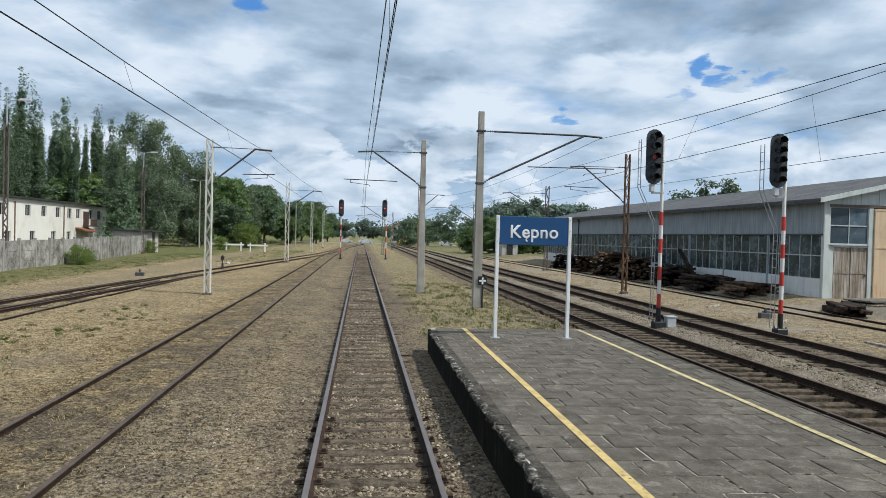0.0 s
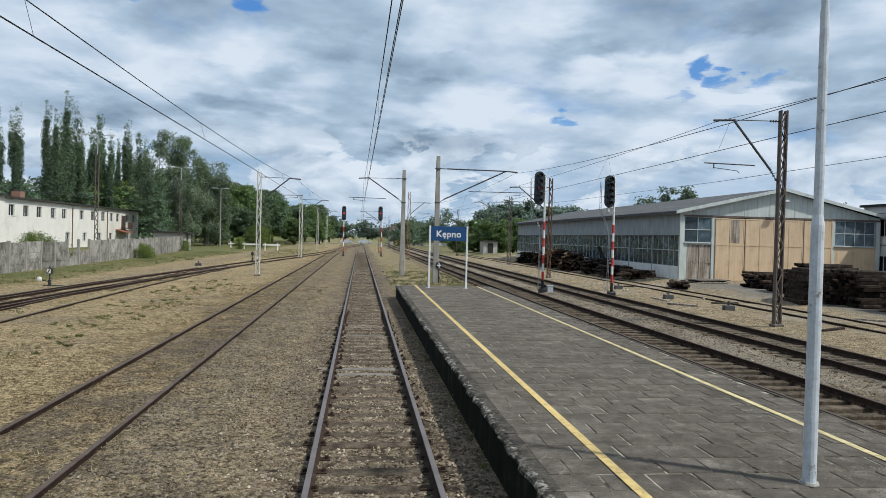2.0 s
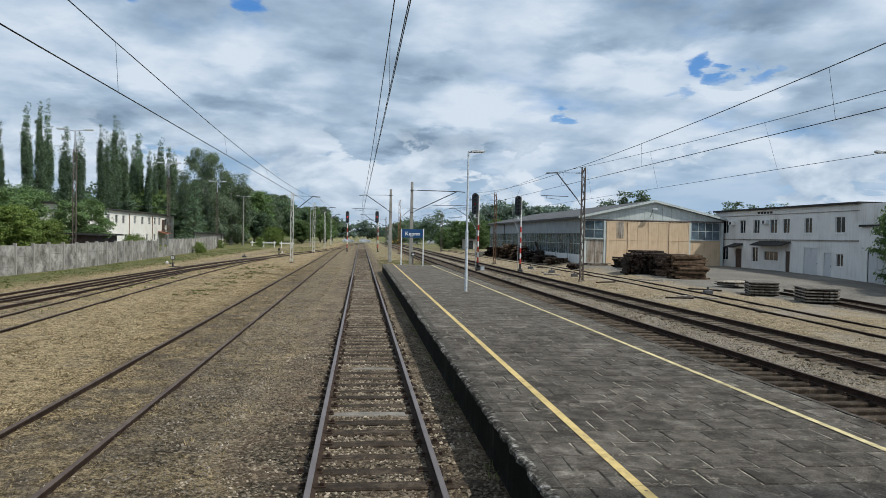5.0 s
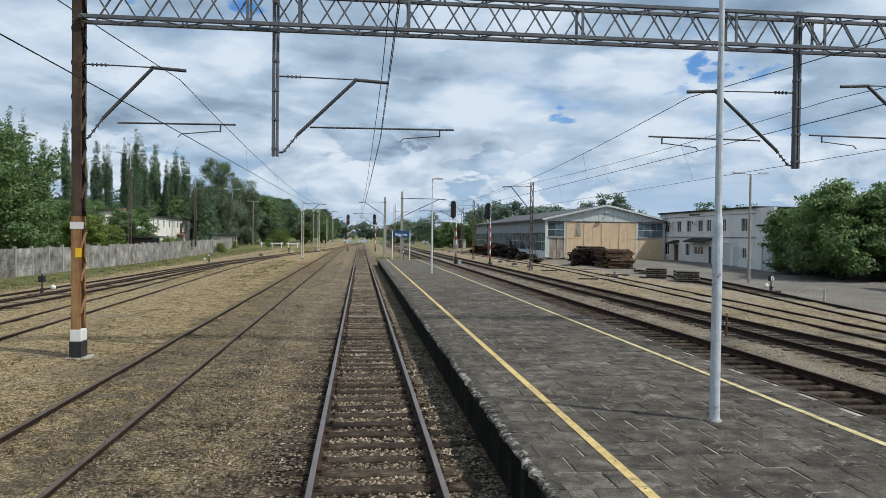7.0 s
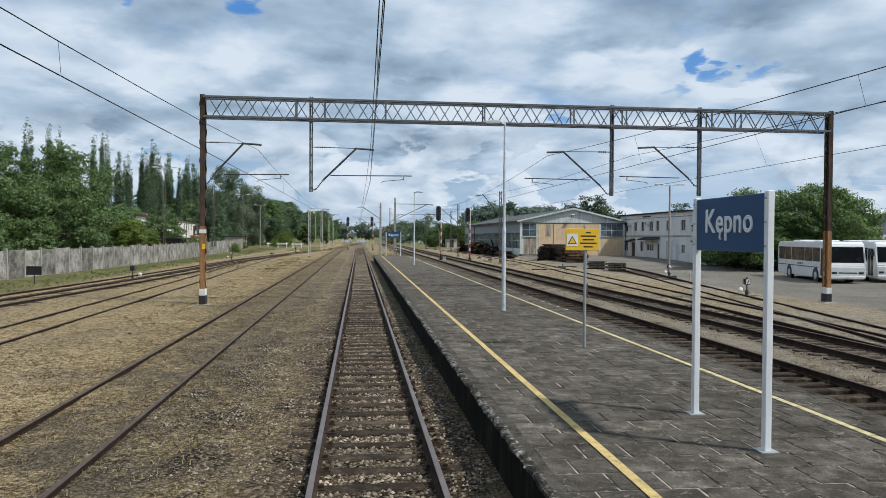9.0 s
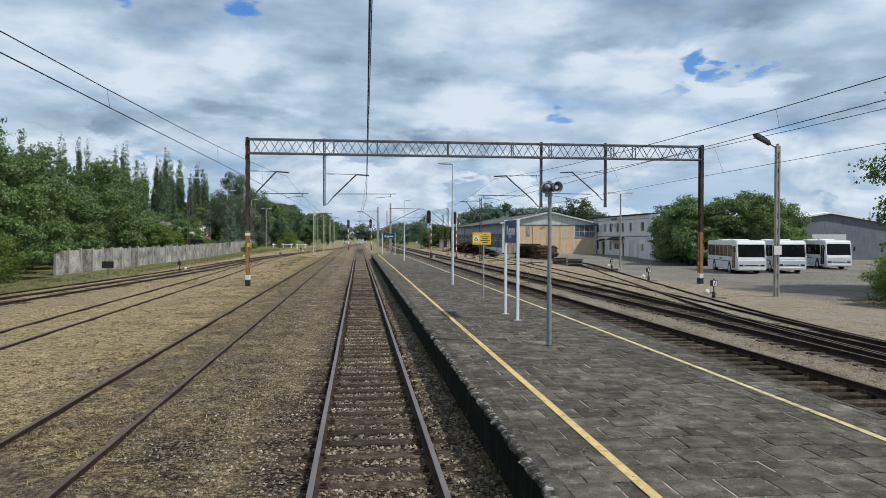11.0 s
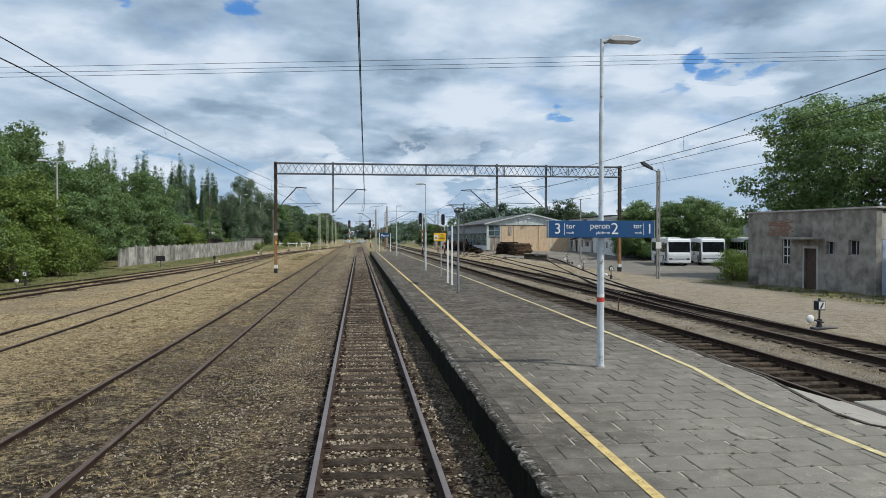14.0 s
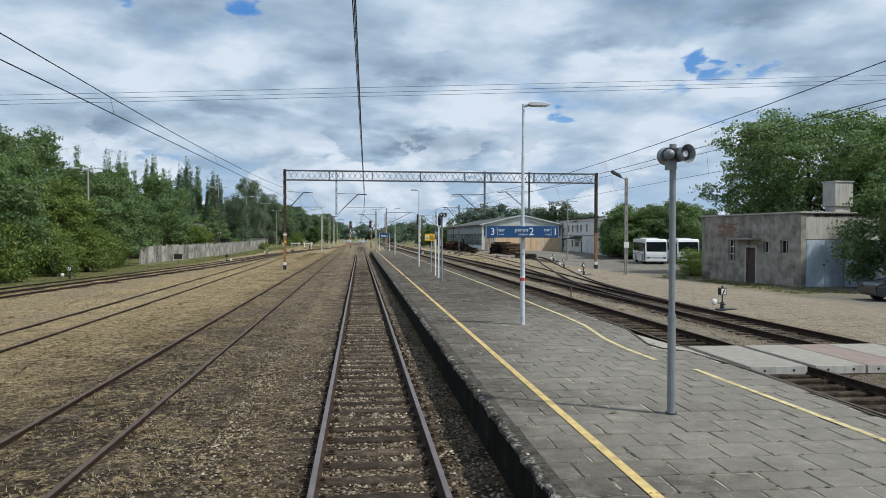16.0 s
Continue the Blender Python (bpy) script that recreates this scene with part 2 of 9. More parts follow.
def pale_end(mat):
    """The paving by the foot crossing is newer and paler."""
    n = Nodes(mat.node_tree, False)
    b = [k for k in mat.node_tree.nodes if k.bl_idname == "ShaderNodeBsdfPrincipled"][0]
    src = b.inputs["Base Color"].links[0].from_socket
    at = n.add("ShaderNodeNewGeometry").outputs["Position"]
    x, y, z = n.split(at)
    rag = n.math("MULTIPLY", n.math("SUBTRACT", n.noise(at, 0.5, 4, 0.6), 0.5), 7.0)
    f = n.math("MULTIPLY", n.step(n.math("ADD", y, rag), -74.0, -90.0), n.step(n.math("ADD", x, rag), 1.2, 4.6, 0.25, 1.0))
    grime = n.step(n.noise(at, 0.55, 5, 0.7), 0.42, 0.68)
    c = n.mix(n.math("MULTIPLY", grime, 0.62), src, (0.036, 0.031, 0.025))
    c = n.mix(n.step(n.noise(at, 2.6, 7, 0.75, 0.6), 0.56, 0.66, 0.0, 0.55), c, (0.022, 0.019, 0.015))
    c = n.mix(n.step(n.noise(at, 6.0, 6, 0.8, 0.8), 0.57, 0.68, 0.0, 0.62), c, (0.30, 0.272, 0.228))
    bent = n.vec("ADD", at, n.vec("SCALE", n.join(n.math("SUBTRACT", n.noise(at, 4.0, 4, 0.6), 0.5), n.math("SUBTRACT", n.noise(n.vec("ADD", at, (7.0, 3.0, 0.0)), 4.0, 4, 0.6), 0.5), 0.0), 0.5))
    crack = n.math("MULTIPLY", n.step(n.voronoi(bent, 1.9, "Distance", "DISTANCE_TO_EDGE"), 0.022, 0.004), n.step(n.noise(at, 1.1, 5, 0.65), 0.52, 0.64, 0.0, 0.5))
    c = n.mix(crack, c, (0.38, 0.345, 0.285))
    blot = n.math("MULTIPLY", n.step(n.noise(at, 1.4, 6, 0.7, 0.4), 0.55, 0.64), n.step(n.math("ADD", x, rag), 5.0, 2.5, 0.15, 0.55))
    c = n.mix(blot, c, (0.028, 0.023, 0.018))
    dry = n.step(n.math("ADD", y, n.math("MULTIPLY", rag, 3.0)), -32.0, 0.0, 0.0, 0.30)
    c = n.mix(dry, c, n.ramp(n.noise(at, 3.2, 5, 0.7), [(0.3, (0.10, 0.088, 0.073)), (0.7, (0.26, 0.235, 0.20))]))
    c = n.mix(1.0, c, n.ramp(n.noise(at, 75.0, 3, 0.7), [(0.30, (0.55, 0.55, 0.55)), (0.70, (1.38, 1.36, 1.33))]), "MULTIPLY")
    n.put(b.inputs["Base Color"], n.mix(f, c, n.mix(0.50, c, (0.30, 0.280, 0.243))))


pale_end(SLAB)
def crumbled_lip(mat):
    """Only the outer lip of the edge stones is broken to pale concrete; the rest is as dirty as the paving."""
    n = Nodes(mat.node_tree, False)
    b = [k for k in mat.node_tree.nodes if k.bl_idname == "ShaderNodeBsdfPrincipled"][0]
    src = b.inputs["Base Color"].links[0].from_socket
    at = n.add("ShaderNodeNewGeometry").outputs["Position"]
    x, y, z = n.split(at)
    rag = n.math("MULTIPLY", n.math("SUBTRACT", n.noise(at, 3.0, 5, 0.7), 0.5), 0.16)
    f = n.step(n.math("ADD", x, rag), 1.585, 1.60)
    n.put(b.inputs["Base Color"], n.mix(f, src, n.ramp(n.noise(at, 5.0, 6, 0.75), [(0.3, (0.022, 0.019, 0.016)), (0.7, (0.115, 0.104, 0.088))])))


crumbled_lip(EDGE_CONCRETE)
JOINT = material("dirty_slab_joint", [(0.0, (0.016, 0.013, 0.010)), (0.32, (0.050, 0.043, 0.032)), (0.46, (0.24, 0.215, 0.172)), (1.0, (0.50, 0.46, 0.385))], rough=1.0, scale=2.6, fine=14, big=0.7, world_space=True, spec=0.1)
YELLOW_LINE = material("worn_yellow_line", [(0.0, (0.12, 0.10, 0.065)), (0.30, (0.42, 0.315, 0.13)), (1.0, (0.66, 0.50, 0.205))], scale=8, rough=0.8, fine=60, world_space=True, spec=0.2)
PALE_LINE = material("faded_pale_yellow_line", [(0.0, (0.14, 0.12, 0.085)), (0.35, (0.42, 0.355, 0.19)), (1.0, (0.68, 0.585, 0.32))], scale=6, rough=0.85, fine=50, world_space=True, spec=0.2)
WHITE_PAINT = simple("white_paint", (0.62, 0.63, 0.64), (0.78, 0.79, 0.80), rough=0.45, scale=2, bump=0.05)
GREY_PAINT = simple("light_grey_paint", (0.42, 0.44, 0.46), (0.55, 0.57, 0.59), rough=0.5, scale=4, bump=0.1, streak=0.3)
POLE_PAINT = material("chipped_pale_blue_grey_paint", [(0.0, (0.085, 0.070, 0.055)), (0.16, (0.22, 0.20, 0.18)), (0.24, (0.46, 0.49, 0.52)), (1.0, (0.62, 0.67, 0.72))], scale=7, rough=0.5, bump=0.15, fine=30)
BLUE_SIGN = simple("blue_sign_enamel", (0.010, 0.055, 0.16), (0.014, 0.070, 0.19), rough=0.35, scale=1, bump=0.0, spec=0.5)
YELLOW_SIGN = simple("yellow_sign_sheet", (0.72, 0.42, 0.015), (0.80, 0.50, 0.025), rough=0.4, scale=2, bump=0.0)
BLACK = simple("black_paint", (0.012, 0.013, 0.014), (0.03, 0.03, 0.032), rough=0.5, scale=5, bump=0.1)
RED_PAINT = simple("red_paint", (0.42, 0.035, 0.025), (0.55, 0.06, 0.045), rough=0.5, scale=6, bump=0.1)
WHITE_BAND = simple("white_band_paint", (0.60, 0.59, 0.57), (0.76, 0.75, 0.73), rough=0.5, scale=6, bump=0.1)
GALV = simple("galvanised_steel", (0.30, 0.32, 0.34), (0.46, 0.48, 0.50), rough=0.5, metal=0.5, scale=6, bump=0.1)
RUSTY = material("rusty_brown_steel", [(0.0, (0.045, 0.026, 0.018)), (0.5, (0.12, 0.065, 0.036)), (1.0, (0.22, 0.125, 0.065))], scale=3, rough=0.85, bump=0.3, streak=0.3)
RUST_BROWN = material("brown_grey_steel", [(0.0, (0.05, 0.043, 0.04)), (0.5, (0.11, 0.088, 0.075)), (1.0, (0.20, 0.15, 0.12))], scale=3, rough=0.8, bump=0.3, streak=0.3)
DARK_STEEL = simple("dark_weathered_steel", (0.04, 0.042, 0.048), (0.10, 0.10, 0.105), rough=0.7, scale=4, metal=0.2)
MAST_WHITE = material("flaking_white_steel", [(0.0, (0.25, 0.21, 0.17)), (0.3, (0.50, 0.49, 0.45)), (1.0, (0.66, 0.65, 0.61))], scale=5, rough=0.7, streak=0.4)
ORANGE_RUST = material("ochre_rusty_paint", [(0.0, (0.10, 0.050, 0.025)), (0.5, (0.25, 0.130, 0.056)), (1.0, (0.38, 0.225, 0.10))], scale=4, rough=0.8, streak=0.5)
WIRE = simple("dark_copper_wire", (0.025, 0.028, 0.032), (0.05, 0.055, 0.06), rough=0.6, metal=0.4, bump=0.0)


# ---- mesh helpers ----
def bm_new():
    return bmesh.new()


def box(bm, x0, x1, y0, y1, z0, z1, m=None):
    r = bmesh.ops.create_cube(bm, size=1.0)["verts"]
    for v in r:
        v.co = Vector((x0 + (v.co.x + 0.5) * (x1 - x0), y0 + (v.co.y + 0.5) * (y1 - y0), z0 + (v.co.z + 0.5) * (z1 - z0)))
        if m is not None:
            v.co = m @ v.co
    return r


def frame_of(p, q):
    d = Vector(q) - Vector(p)
    z = d.normalized()
    x = Vector((0, 0, 1)).cross(z)
    x = x.normalized() if x.length > 1e-4 else Vector((1, 0, 0))
    return d.length, Matrix((x, z.cross(x), z)).transposed().to_4x4()


def beam(bm, p, q, wide, high=None):
    """A rectangular bar from p to q."""
    n, m = frame_of(p, q)
    h = (high or wide) / 2
    return box(bm, -wide / 2, wide / 2, -h, h, 0, n, Matrix.Translation(p) @ m)


def tube(bm, p, q, r0, r1=None, seg=10):
    """A round bar from p to q, of radius r0 at p and r1 at q."""
    n, m = frame_of(p, q)
    made = bmesh.ops.create_cone(bm, cap_ends=True, segments=seg, radius1=r0, radius2=r0 if r1 is None else r1, depth=n)["verts"]
    m = Matrix.Translation(p) @ m @ Matrix.Translation((0, 0, n / 2))
    for v in made:
        v.co = m @ v.co
    return made


def prism(bm, outline, y0, y1, m=None):
    """An outline in x and z, drawn out from y0 to y1."""
    a = [bm.verts.new((x, y0, z)) for x, z in outline]
    b = [bm.verts.new((x, y1, z)) for x, z in outline]
    k = len(outline)
    bm.faces.new(a)
    bm.faces.new(b[::-1])
    for i in range(k):
        bm.faces.new((a[i], b[i], b[(i + 1) % k], a[(i + 1) % k]))
    if m is not None:
        for v in a + b:
            v.co = m @ v.co


def soften(bm, wide=0.01, seg=1):
    bmesh.ops.bevel(bm, geom=bm.edges[:], offset=wide, segments=seg, affect="EDGES", clamp_overlap=True)
    return bm


def mesh_of(name, bm, mat, smooth=False):
    bmesh.ops.recalc_face_normals(bm, faces=bm.faces)
    me = bpy.data.meshes.new(name)
    bm.to_mesh(me)
    bm.free()
    me.materials.append(mat)
    if smooth:
        for f in me.polygons:
            f.use_smooth = True
    return me


def part(name, bm, mat, parent, label="", smooth=False):
    ob = new(name, mesh_of(name, bm, mat, smooth))
    ob.parent = parent
    return tagged(ob, label)


def thing(name, label, category, m=None, group="", kind=""):
    """An Empty at a thing's base, for its parts."""
    ob = new(name)
    ob.empty_display_size = 0.3
    if m is not None:
        ob.matrix_basis = m
    return tagged(ob, label, category, group, kind)


def solid(name, bm, mat, label, category="", group="", kind="", m=None, smooth=False):
    ob = new(name, mesh_of(name, bm, mat, smooth))
    if m is not None:
        ob.matrix_basis = m
    return tagged(ob, label, category, group, kind)


def from_lists(name, verts, faces, mat, smooth=False):
    me = bpy.data.meshes.new(name)
    me.from_pydata(verts, [], faces)
    me.materials.append(mat)
    if smooth:
        for f in me.polygons:
            f.use_smooth = True
    return me


# ---- ground ----
def lerp_line(line, y):
    """x of a plan line, given as (y, x) points, at y."""
    return float(np.interp(y, [p[0] for p in line], [p[1] for p in line]))


TRACK_MAIN = [(-150, 0.0), (260, 0.0)]
TRACK_LEFT = [(-150, -4.31), (85, -4.31), (150, -3.6), (215, 0.0)]
TRACK_YARD = [(-150, -9.6), (-75, -9.9), (-45, -10.4), (-25, -10.7), (0, -11.5), (22, -11.9), (45, -11.3), (70, -9.2), (95, -6.4), (120, -4.31)]
TRACK_OUTER = [(-150, -22.5), (-100, -19.6), (-60, -16.9), (-36, -14.8), (-15, -13.6), (4, -13.6), (20, -13.2), (38, -11.9), (60, -9.9), (80, -7.6), (105, -5.2), (125, -4.31)]
TRACK_SIDING = [(-150, -27.0), (-100, -22.5), (-60, -18.6), (-36, -16.2), (-15, -14.9), (5, -14.4), (25, -13.4), (42, -11.7)]
TRACK_RIGHT = [(-150, 8.85), (-86, 8.87), (-40, 8.75), (20, 8.5), (100, 8.3), (260, 8.3)]
TRACK_SECOND = [(-150, 12.75), (-82, 12.7), (-40, 12.6), (20, 12.3), (60, 12.0), (260, 11.6)]
TRACK_THIRD = [(-78, 12.7), (-64, 13.3), (-54, 14.2), (-46, 15.0), (-37, 15.6), (-22, 16.6), (-6, 17.7), (5, 18.4), (15, 18.8), (28, 18.8), (60, 18.4), (110, 17.0)]
TRACK_FOURTH = [(-66, 13.25), (-56, 14.2), (-47.5, 16.0), (-40, 17.4), (-29, 19.4), (-19.6, 21.4), (-9.5, 23.6), (2, 25.4)]


def smooth_line(line, y0=None, y1=None, step=2.0):
    """Points along a plan line, with its corners rounded."""
    y0, y1 = max(line[0][0], -150 if y0 is None else y0), min(line[-1][0], 260 if y1 is None else y1)
    ys = np.arange(y0, y1 + 0.01, step)
    wide = 9.0
    xs = [np.mean([lerp_line(line, min(max(y + d, line[0][0]), line[-1][0])) for d in np.linspace(-wide, wide, 9)]) for y in ys]
    return [(x, float(y)) for x, y in zip(xs, ys)]


def near(v, a, b, soft):
    """1 between a and b, falling to 0 over soft."""
    return min(max((v - a) / soft + 1, 0), 1) * min(max((b - v) / soft + 1, 0), 1)


def ground_z(x, y):
    z = -0.10
    z -= 0.046 * near(x, -1.75, 1.7, 0.7)
    z -= 0.035 * near(x, -0.8, 0.8, 0.2)
    z += 0.014 * near(x, -1.65, 1.6, 0.5) * near(y, -15, 400, 25)
    z -= 0.08 * near(x, 6.0, 14.0, 1.0)
    z -= 0.09 * near(x, 6.9, 10.0, 0.5)
    z += 0.03 * near(x, -5.3, -3.3, 0.6)
    z -= 0.25 * near(x, 27.0, 70.0, 7.0) * near(y, -34.0, 4.0, 14.0)
    z += 0.30 * near(x, 22.0, 60, 1.5) * near(y, 25, 120, 20)
    z += 0.25 * near(x, -60, -23, 6) * near(y, 60, 260, 40)
    if abs(x) < 45:
        z += 0.035 * noise.noise(Vector((x * 0.55, y * 0.55, 3.1))) * (0.5 if -2.5 < x < 1.6 else 1)
        z += 0.02 * noise.noise(Vector((x * 1.9, y * 1.9, 7.7))) * (0.3 if -2.5 < x < 1.6 else 1)
    return z


def spaced(stops):
    out = []
    for a, b, s in stops:
        out += list(np.arange(a, b, s))
    return out + [stops[-1][1]]


gx = spaced([(-3000, -300, 300), (-300, -60, 20), (-60, -24, 2.0), (-24, 22, 0.4), (22, 60, 2.0), (60, 300, 20), (300, 3000, 300)])
gy = spaced([(-1500, -200, 130), (-200, -104, 8), (-104, 40, 0.6), (40, 130, 2.5), (130, 320, 10), (320, 4200, 388)])
verts = [(x, y, ground_z(x, y)) for y in gy for x in gx]
k = len(gx)
faces = [(j * k + i, j * k + i + 1, (j + 1) * k + i + 1, (j + 1) * k + i) for j in range(len(gy) - 1) for i in range(k - 1)]


def ground_material():
    m = bpy.data.materials.new("dry_grass_ballast_and_yard")
    m.use_nodes = True
    n = Nodes(m.node_tree)
    at = n.add("ShaderNodeNewGeometry").outputs["Position"]
    x, y, z = n.split(at)
    wob = n.math("MULTIPLY", n.math("SUBTRACT", n.noise(at, 0.35, 5, 0.65), 0.5), 3.2)
    xx = n.math("ADD", x, wob)
    yy = n.math("ADD", y, n.math("MULTIPLY", wob, 2.0))

    def zone(a, b, soft):
        return n.math("MULTIPLY", n.step(xx, a - soft, a + soft), n.step(xx, b + soft, b - soft))

    fine = n.noise(at, 22, 4, 0.7)
    mid = n.noise(at, 3.0, 5, 0.65)
    wide = n.noise(at, 0.22, 4, 0.6)
    clod = n.noise(at, 8.5, 5, 0.75, 0.4)
    straw = n.ramp(n.step(n.math("ADD", n.math("MULTIPLY", fine, 0.45), n.math("ADD", n.math("MULTIPLY", mid, 0.2), n.math("MULTIPLY", clod, 0.35))), 0.39, 0.62), [(0.0, (0.022, 0.016, 0.009)), (0.25, (0.135, 0.100, 0.056)), (0.6, (0.315, 0.243, 0.136)), (1.0, (0.58, 0.47, 0.285))])
    green = n.ramp(fine, [(0.2, (0.066, 0.078, 0.028)), (0.8, (0.205, 0.21, 0.095))])
    soil = n.ramp(fine, [(0.25, (0.075, 0.062, 0.050)), (0.75, (0.20, 0.17, 0.14))])
    cell = n.voronoi(at, 17.0)
    gap = n.voronoi(at, 17.0, "Distance")
    stone = n.mix(0.55, n.ramp(n.split(cell)[0], [(0.0, (0.022, 0.018, 0.013)), (0.5, (0.125, 0.103, 0.077)), (1.0, (0.42, 0.365, 0.285))]), n.ramp(fine, [(0.3, (0.030, 0.024, 0.018)), (0.7, (0.19, 0.158, 0.118))]))
    stone = n.mix(n.step(gap, 0.32, 0.66), stone, (0.014, 0.011, 0.009))
    rust = n.ramp(n.split(cell)[1], [(0.0, (0.055, 0.037, 0.025)), (0.6, (0.125, 0.092, 0.064)), (1.0, (0.27, 0.215, 0.155))])
    sand = n.ramp(n.math("ADD", n.math("MULTIPLY", fine, 0.5), n.math("MULTIPLY", mid, 0.5)), [(0.3, (0.190, 0.165, 0.130)), (0.7, (0.39, 0.345, 0.282))])
    tar = n.ramp(n.math("ADD", n.math("MULTIPLY", fine, 0.4), n.math("MULTIPLY", wide, 0.6)), [(0.3, (0.135, 0.125, 0.11)), (0.7, (0.25, 0.235, 0.21))])

    c = n.mix(n.step(wide, 0.52, 0.64), straw, n.mix(0.6, straw, soil))
    # green bank along the fence and far fields
    c = n.mix(n.math("MULTIPLY", n.step(xx, -16.0, -19.5), n.step(n.math("ADD", mid, wide), 0.75, 1.05, 0.35, 1.0)), c, green)
    c = n.mix(n.math("MULTIPLY", n.step(y, 60.0, 110.0), n.math("MULTIPLY", n.step(x, -7.0, -9.0), n.step(mid, 0.35, 0.6))), c, green)
    c = n.mix(n.math("MULTIPLY", zone(1.8, 8.0, 0.6), n.math("MULTIPLY", n.step(y, 19.0, 24.0), n.step(mid, 0.42, 0.62, 0.15, 0.75))), c, green)
    # stones: main track, the strip beside it, the two tracks right of the platform
    grassy = n.step(n.noise(at, 0.9, 5, 0.7), 0.40, 0.60)
    c = n.mix(n.math("MULTIPLY", zone(-3.4, -1.9, 0.7), n.math("SUBTRACT", 1.0, n.math("MULTIPLY", grassy, 0.55))), c, stone)
    c = n.mix(n.math("MULTIPLY", zone(-5.3, -3.3, 0.5), n.math("SUBTRACT", 0.85, n.math("MULTIPLY", grassy, 0.7))), c, n.mix(0.5, stone, soil))
    bare = n.math("MULTIPLY", zone(-7.5, -1.6, 0.8), n.math("MULTIPLY", n.step(yy, -68.0, -86.0), n.step(n.noise(at, 0.8, 5, 0.7), 0.40, 0.58, 0.0, 0.85)))
    c = n.mix(bare, c, n.mix(n.step(clod, 0.45, 0.62), (0.035, 0.029, 0.024), n.mix(0.5, soil, stone)))
    c = n.mix(zone(-1.7, 1.9, 0.35), c, n.mix(n.step(n.noise(at, 1.3, 4, 0.6), 0.40, 0.62), stone, rust))
    c = n.mix(zone(6.0, 10.2, 0.3), c, n.mix(0.45, stone, rust))
    c = n.mix(zone(10.2, 11.2, 0.4), c, n.mix(0.22, sand, stone))
    c = n.mix(zone(11.2, 14.0, 0.3), c, n.mix(0.35, n.mix(0.3, stone, soil), sand))
    c = n.mix(n.math("MULTIPLY", zone(-15.8, -13.2, 0.9), 0.5), c, n.mix(0.2, soil, stone))
    # sandy strip and the paved yard
    c = n.mix(n.step(xx, 13.6, 14.6), c, n.mix(n.math("MULTIPLY", n.step(wide, 0.34, 0.52), n.step(yy, -55.0, -25.0, 0.3, 1.0)), sand, n.mix(0.35, straw, sand)))
    yard = n.math("MULTIPLY", n.step(xx, 20.5, 22.5), n.step(yy, 34.0, 28.0))
    c = n.mix(n.math("MULTIPLY", yard, n.step(xx, 90.0, 60.0)), c, tar)
    verge = n.math("MULTIPLY", n.math("MULTIPLY", zone(21.5, 26.5, 0.8), n.step(yy, -48.0, -51.0)), n.step(yy, -72.0, -66.0))
    c = n.mix(n.math("MULTIPLY", verge, n.step(mid, 0.35, 0.6)), c, n.mix(0.5, green, straw))
    c = n.mix(n.math("MULTIPLY", n.math("MULTIPLY", n.step(yy, 92.0, 112.0), n.step(xx, 13.0, 15.0)), n.step(mid, 0.36, 0.58, 0.25, 0.9)), c, green)
    c = n.mix(n.step(y, 180.0, 240.0), c, green)
    # drier and dustier away from the station
    dust = n.math("MULTIPLY", n.math("MULTIPLY", zone(-3.6, 9.9, 0.6), n.step(yy, -46.0, -6.0)), n.step(clod, 0.40, 0.58, 0.03, 0.44))
    c = n.mix(dust, c, (0.40, 0.335, 0.24))
    c = n.mix(n.math("MULTIPLY", zone(-17.0, -6.0, 0.8), n.step(clod, 0.40, 0.60, 0.05, 0.5)), c, (0.46, 0.375, 0.235))
    # oil, soot and bare soil grow thicker towards the station; dark tufts and hollows all over
    soot = n.math("MULTIPLY", n.step(yy, -70.0, -95.0), n.step(x, 15.0, 12.0))
    c = n.mix(n.math("MULTIPLY", soot, n.step(n.math("ADD", n.noise(at, 0.55, 5, 0.7), n.math("MULTIPLY", clod, 0.35)), 0.55, 0.80, 0.05, 0.55)), c, (0.055, 0.043, 0.031))
    tuft = n.math("MULTIPLY", n.step(n.noise(at, 6.5, 6, 0.78, 0.5), 0.52, 0.60), n.step(n.noise(at, 0.45, 4, 0.6), 0.40, 0.62, 0.10, 0.72))
    c = n.mix(n.math("MULTIPLY", tuft, n.step(xx, 20.0, 17.0)), c, (0.036, 0.029, 0.018))
    clump = n.noise(n.vec("ADD", at, (5.0, 2.0, 0.0)), 7.5, 6, 0.72, 0.35)
    worn = n.math("MULTIPLY", n.math("MULTIPLY", n.step(yy, -58.0, -88.0, 0.35, 1.0), zone(-9.0, -1.3, 0.7)), n.step(n.noise(at, 0.6, 4, 0.6), 0.36, 0.54, 0.35, 1.0))
    c = n.mix(n.math("MULTIPLY", worn, n.step(clump, 0.50, 0.40, 0.0, 0.88)), c, (0.020, 0.014, 0.009))
    c = n.mix(n.math("MULTIPLY", worn, n.step(clump, 0.53, 0.62, 0.0, 0.70)), c, n.mix(fine, (0.26, 0.190, 0.095), (0.50, 0.40, 0.225)))
    c = n.mix(1.0, c, (1.05, 1.03, 1.0), "MULTIPLY")
    b = n.add("ShaderNodeBsdfPrincipled")
    n.put(b.inputs["Base Color"], c)
    b.inputs["Roughness"].default_value = 0.95
    b.inputs["Specular IOR Level"].default_value = 0.06
    n.put(b.inputs["Normal"], n.bump(n.math("ADD", n.math("SUBTRACT", 1.0, gap), n.math("ADD", fine, n.math("ADD", mid, clod))), 1.0, 0.055))
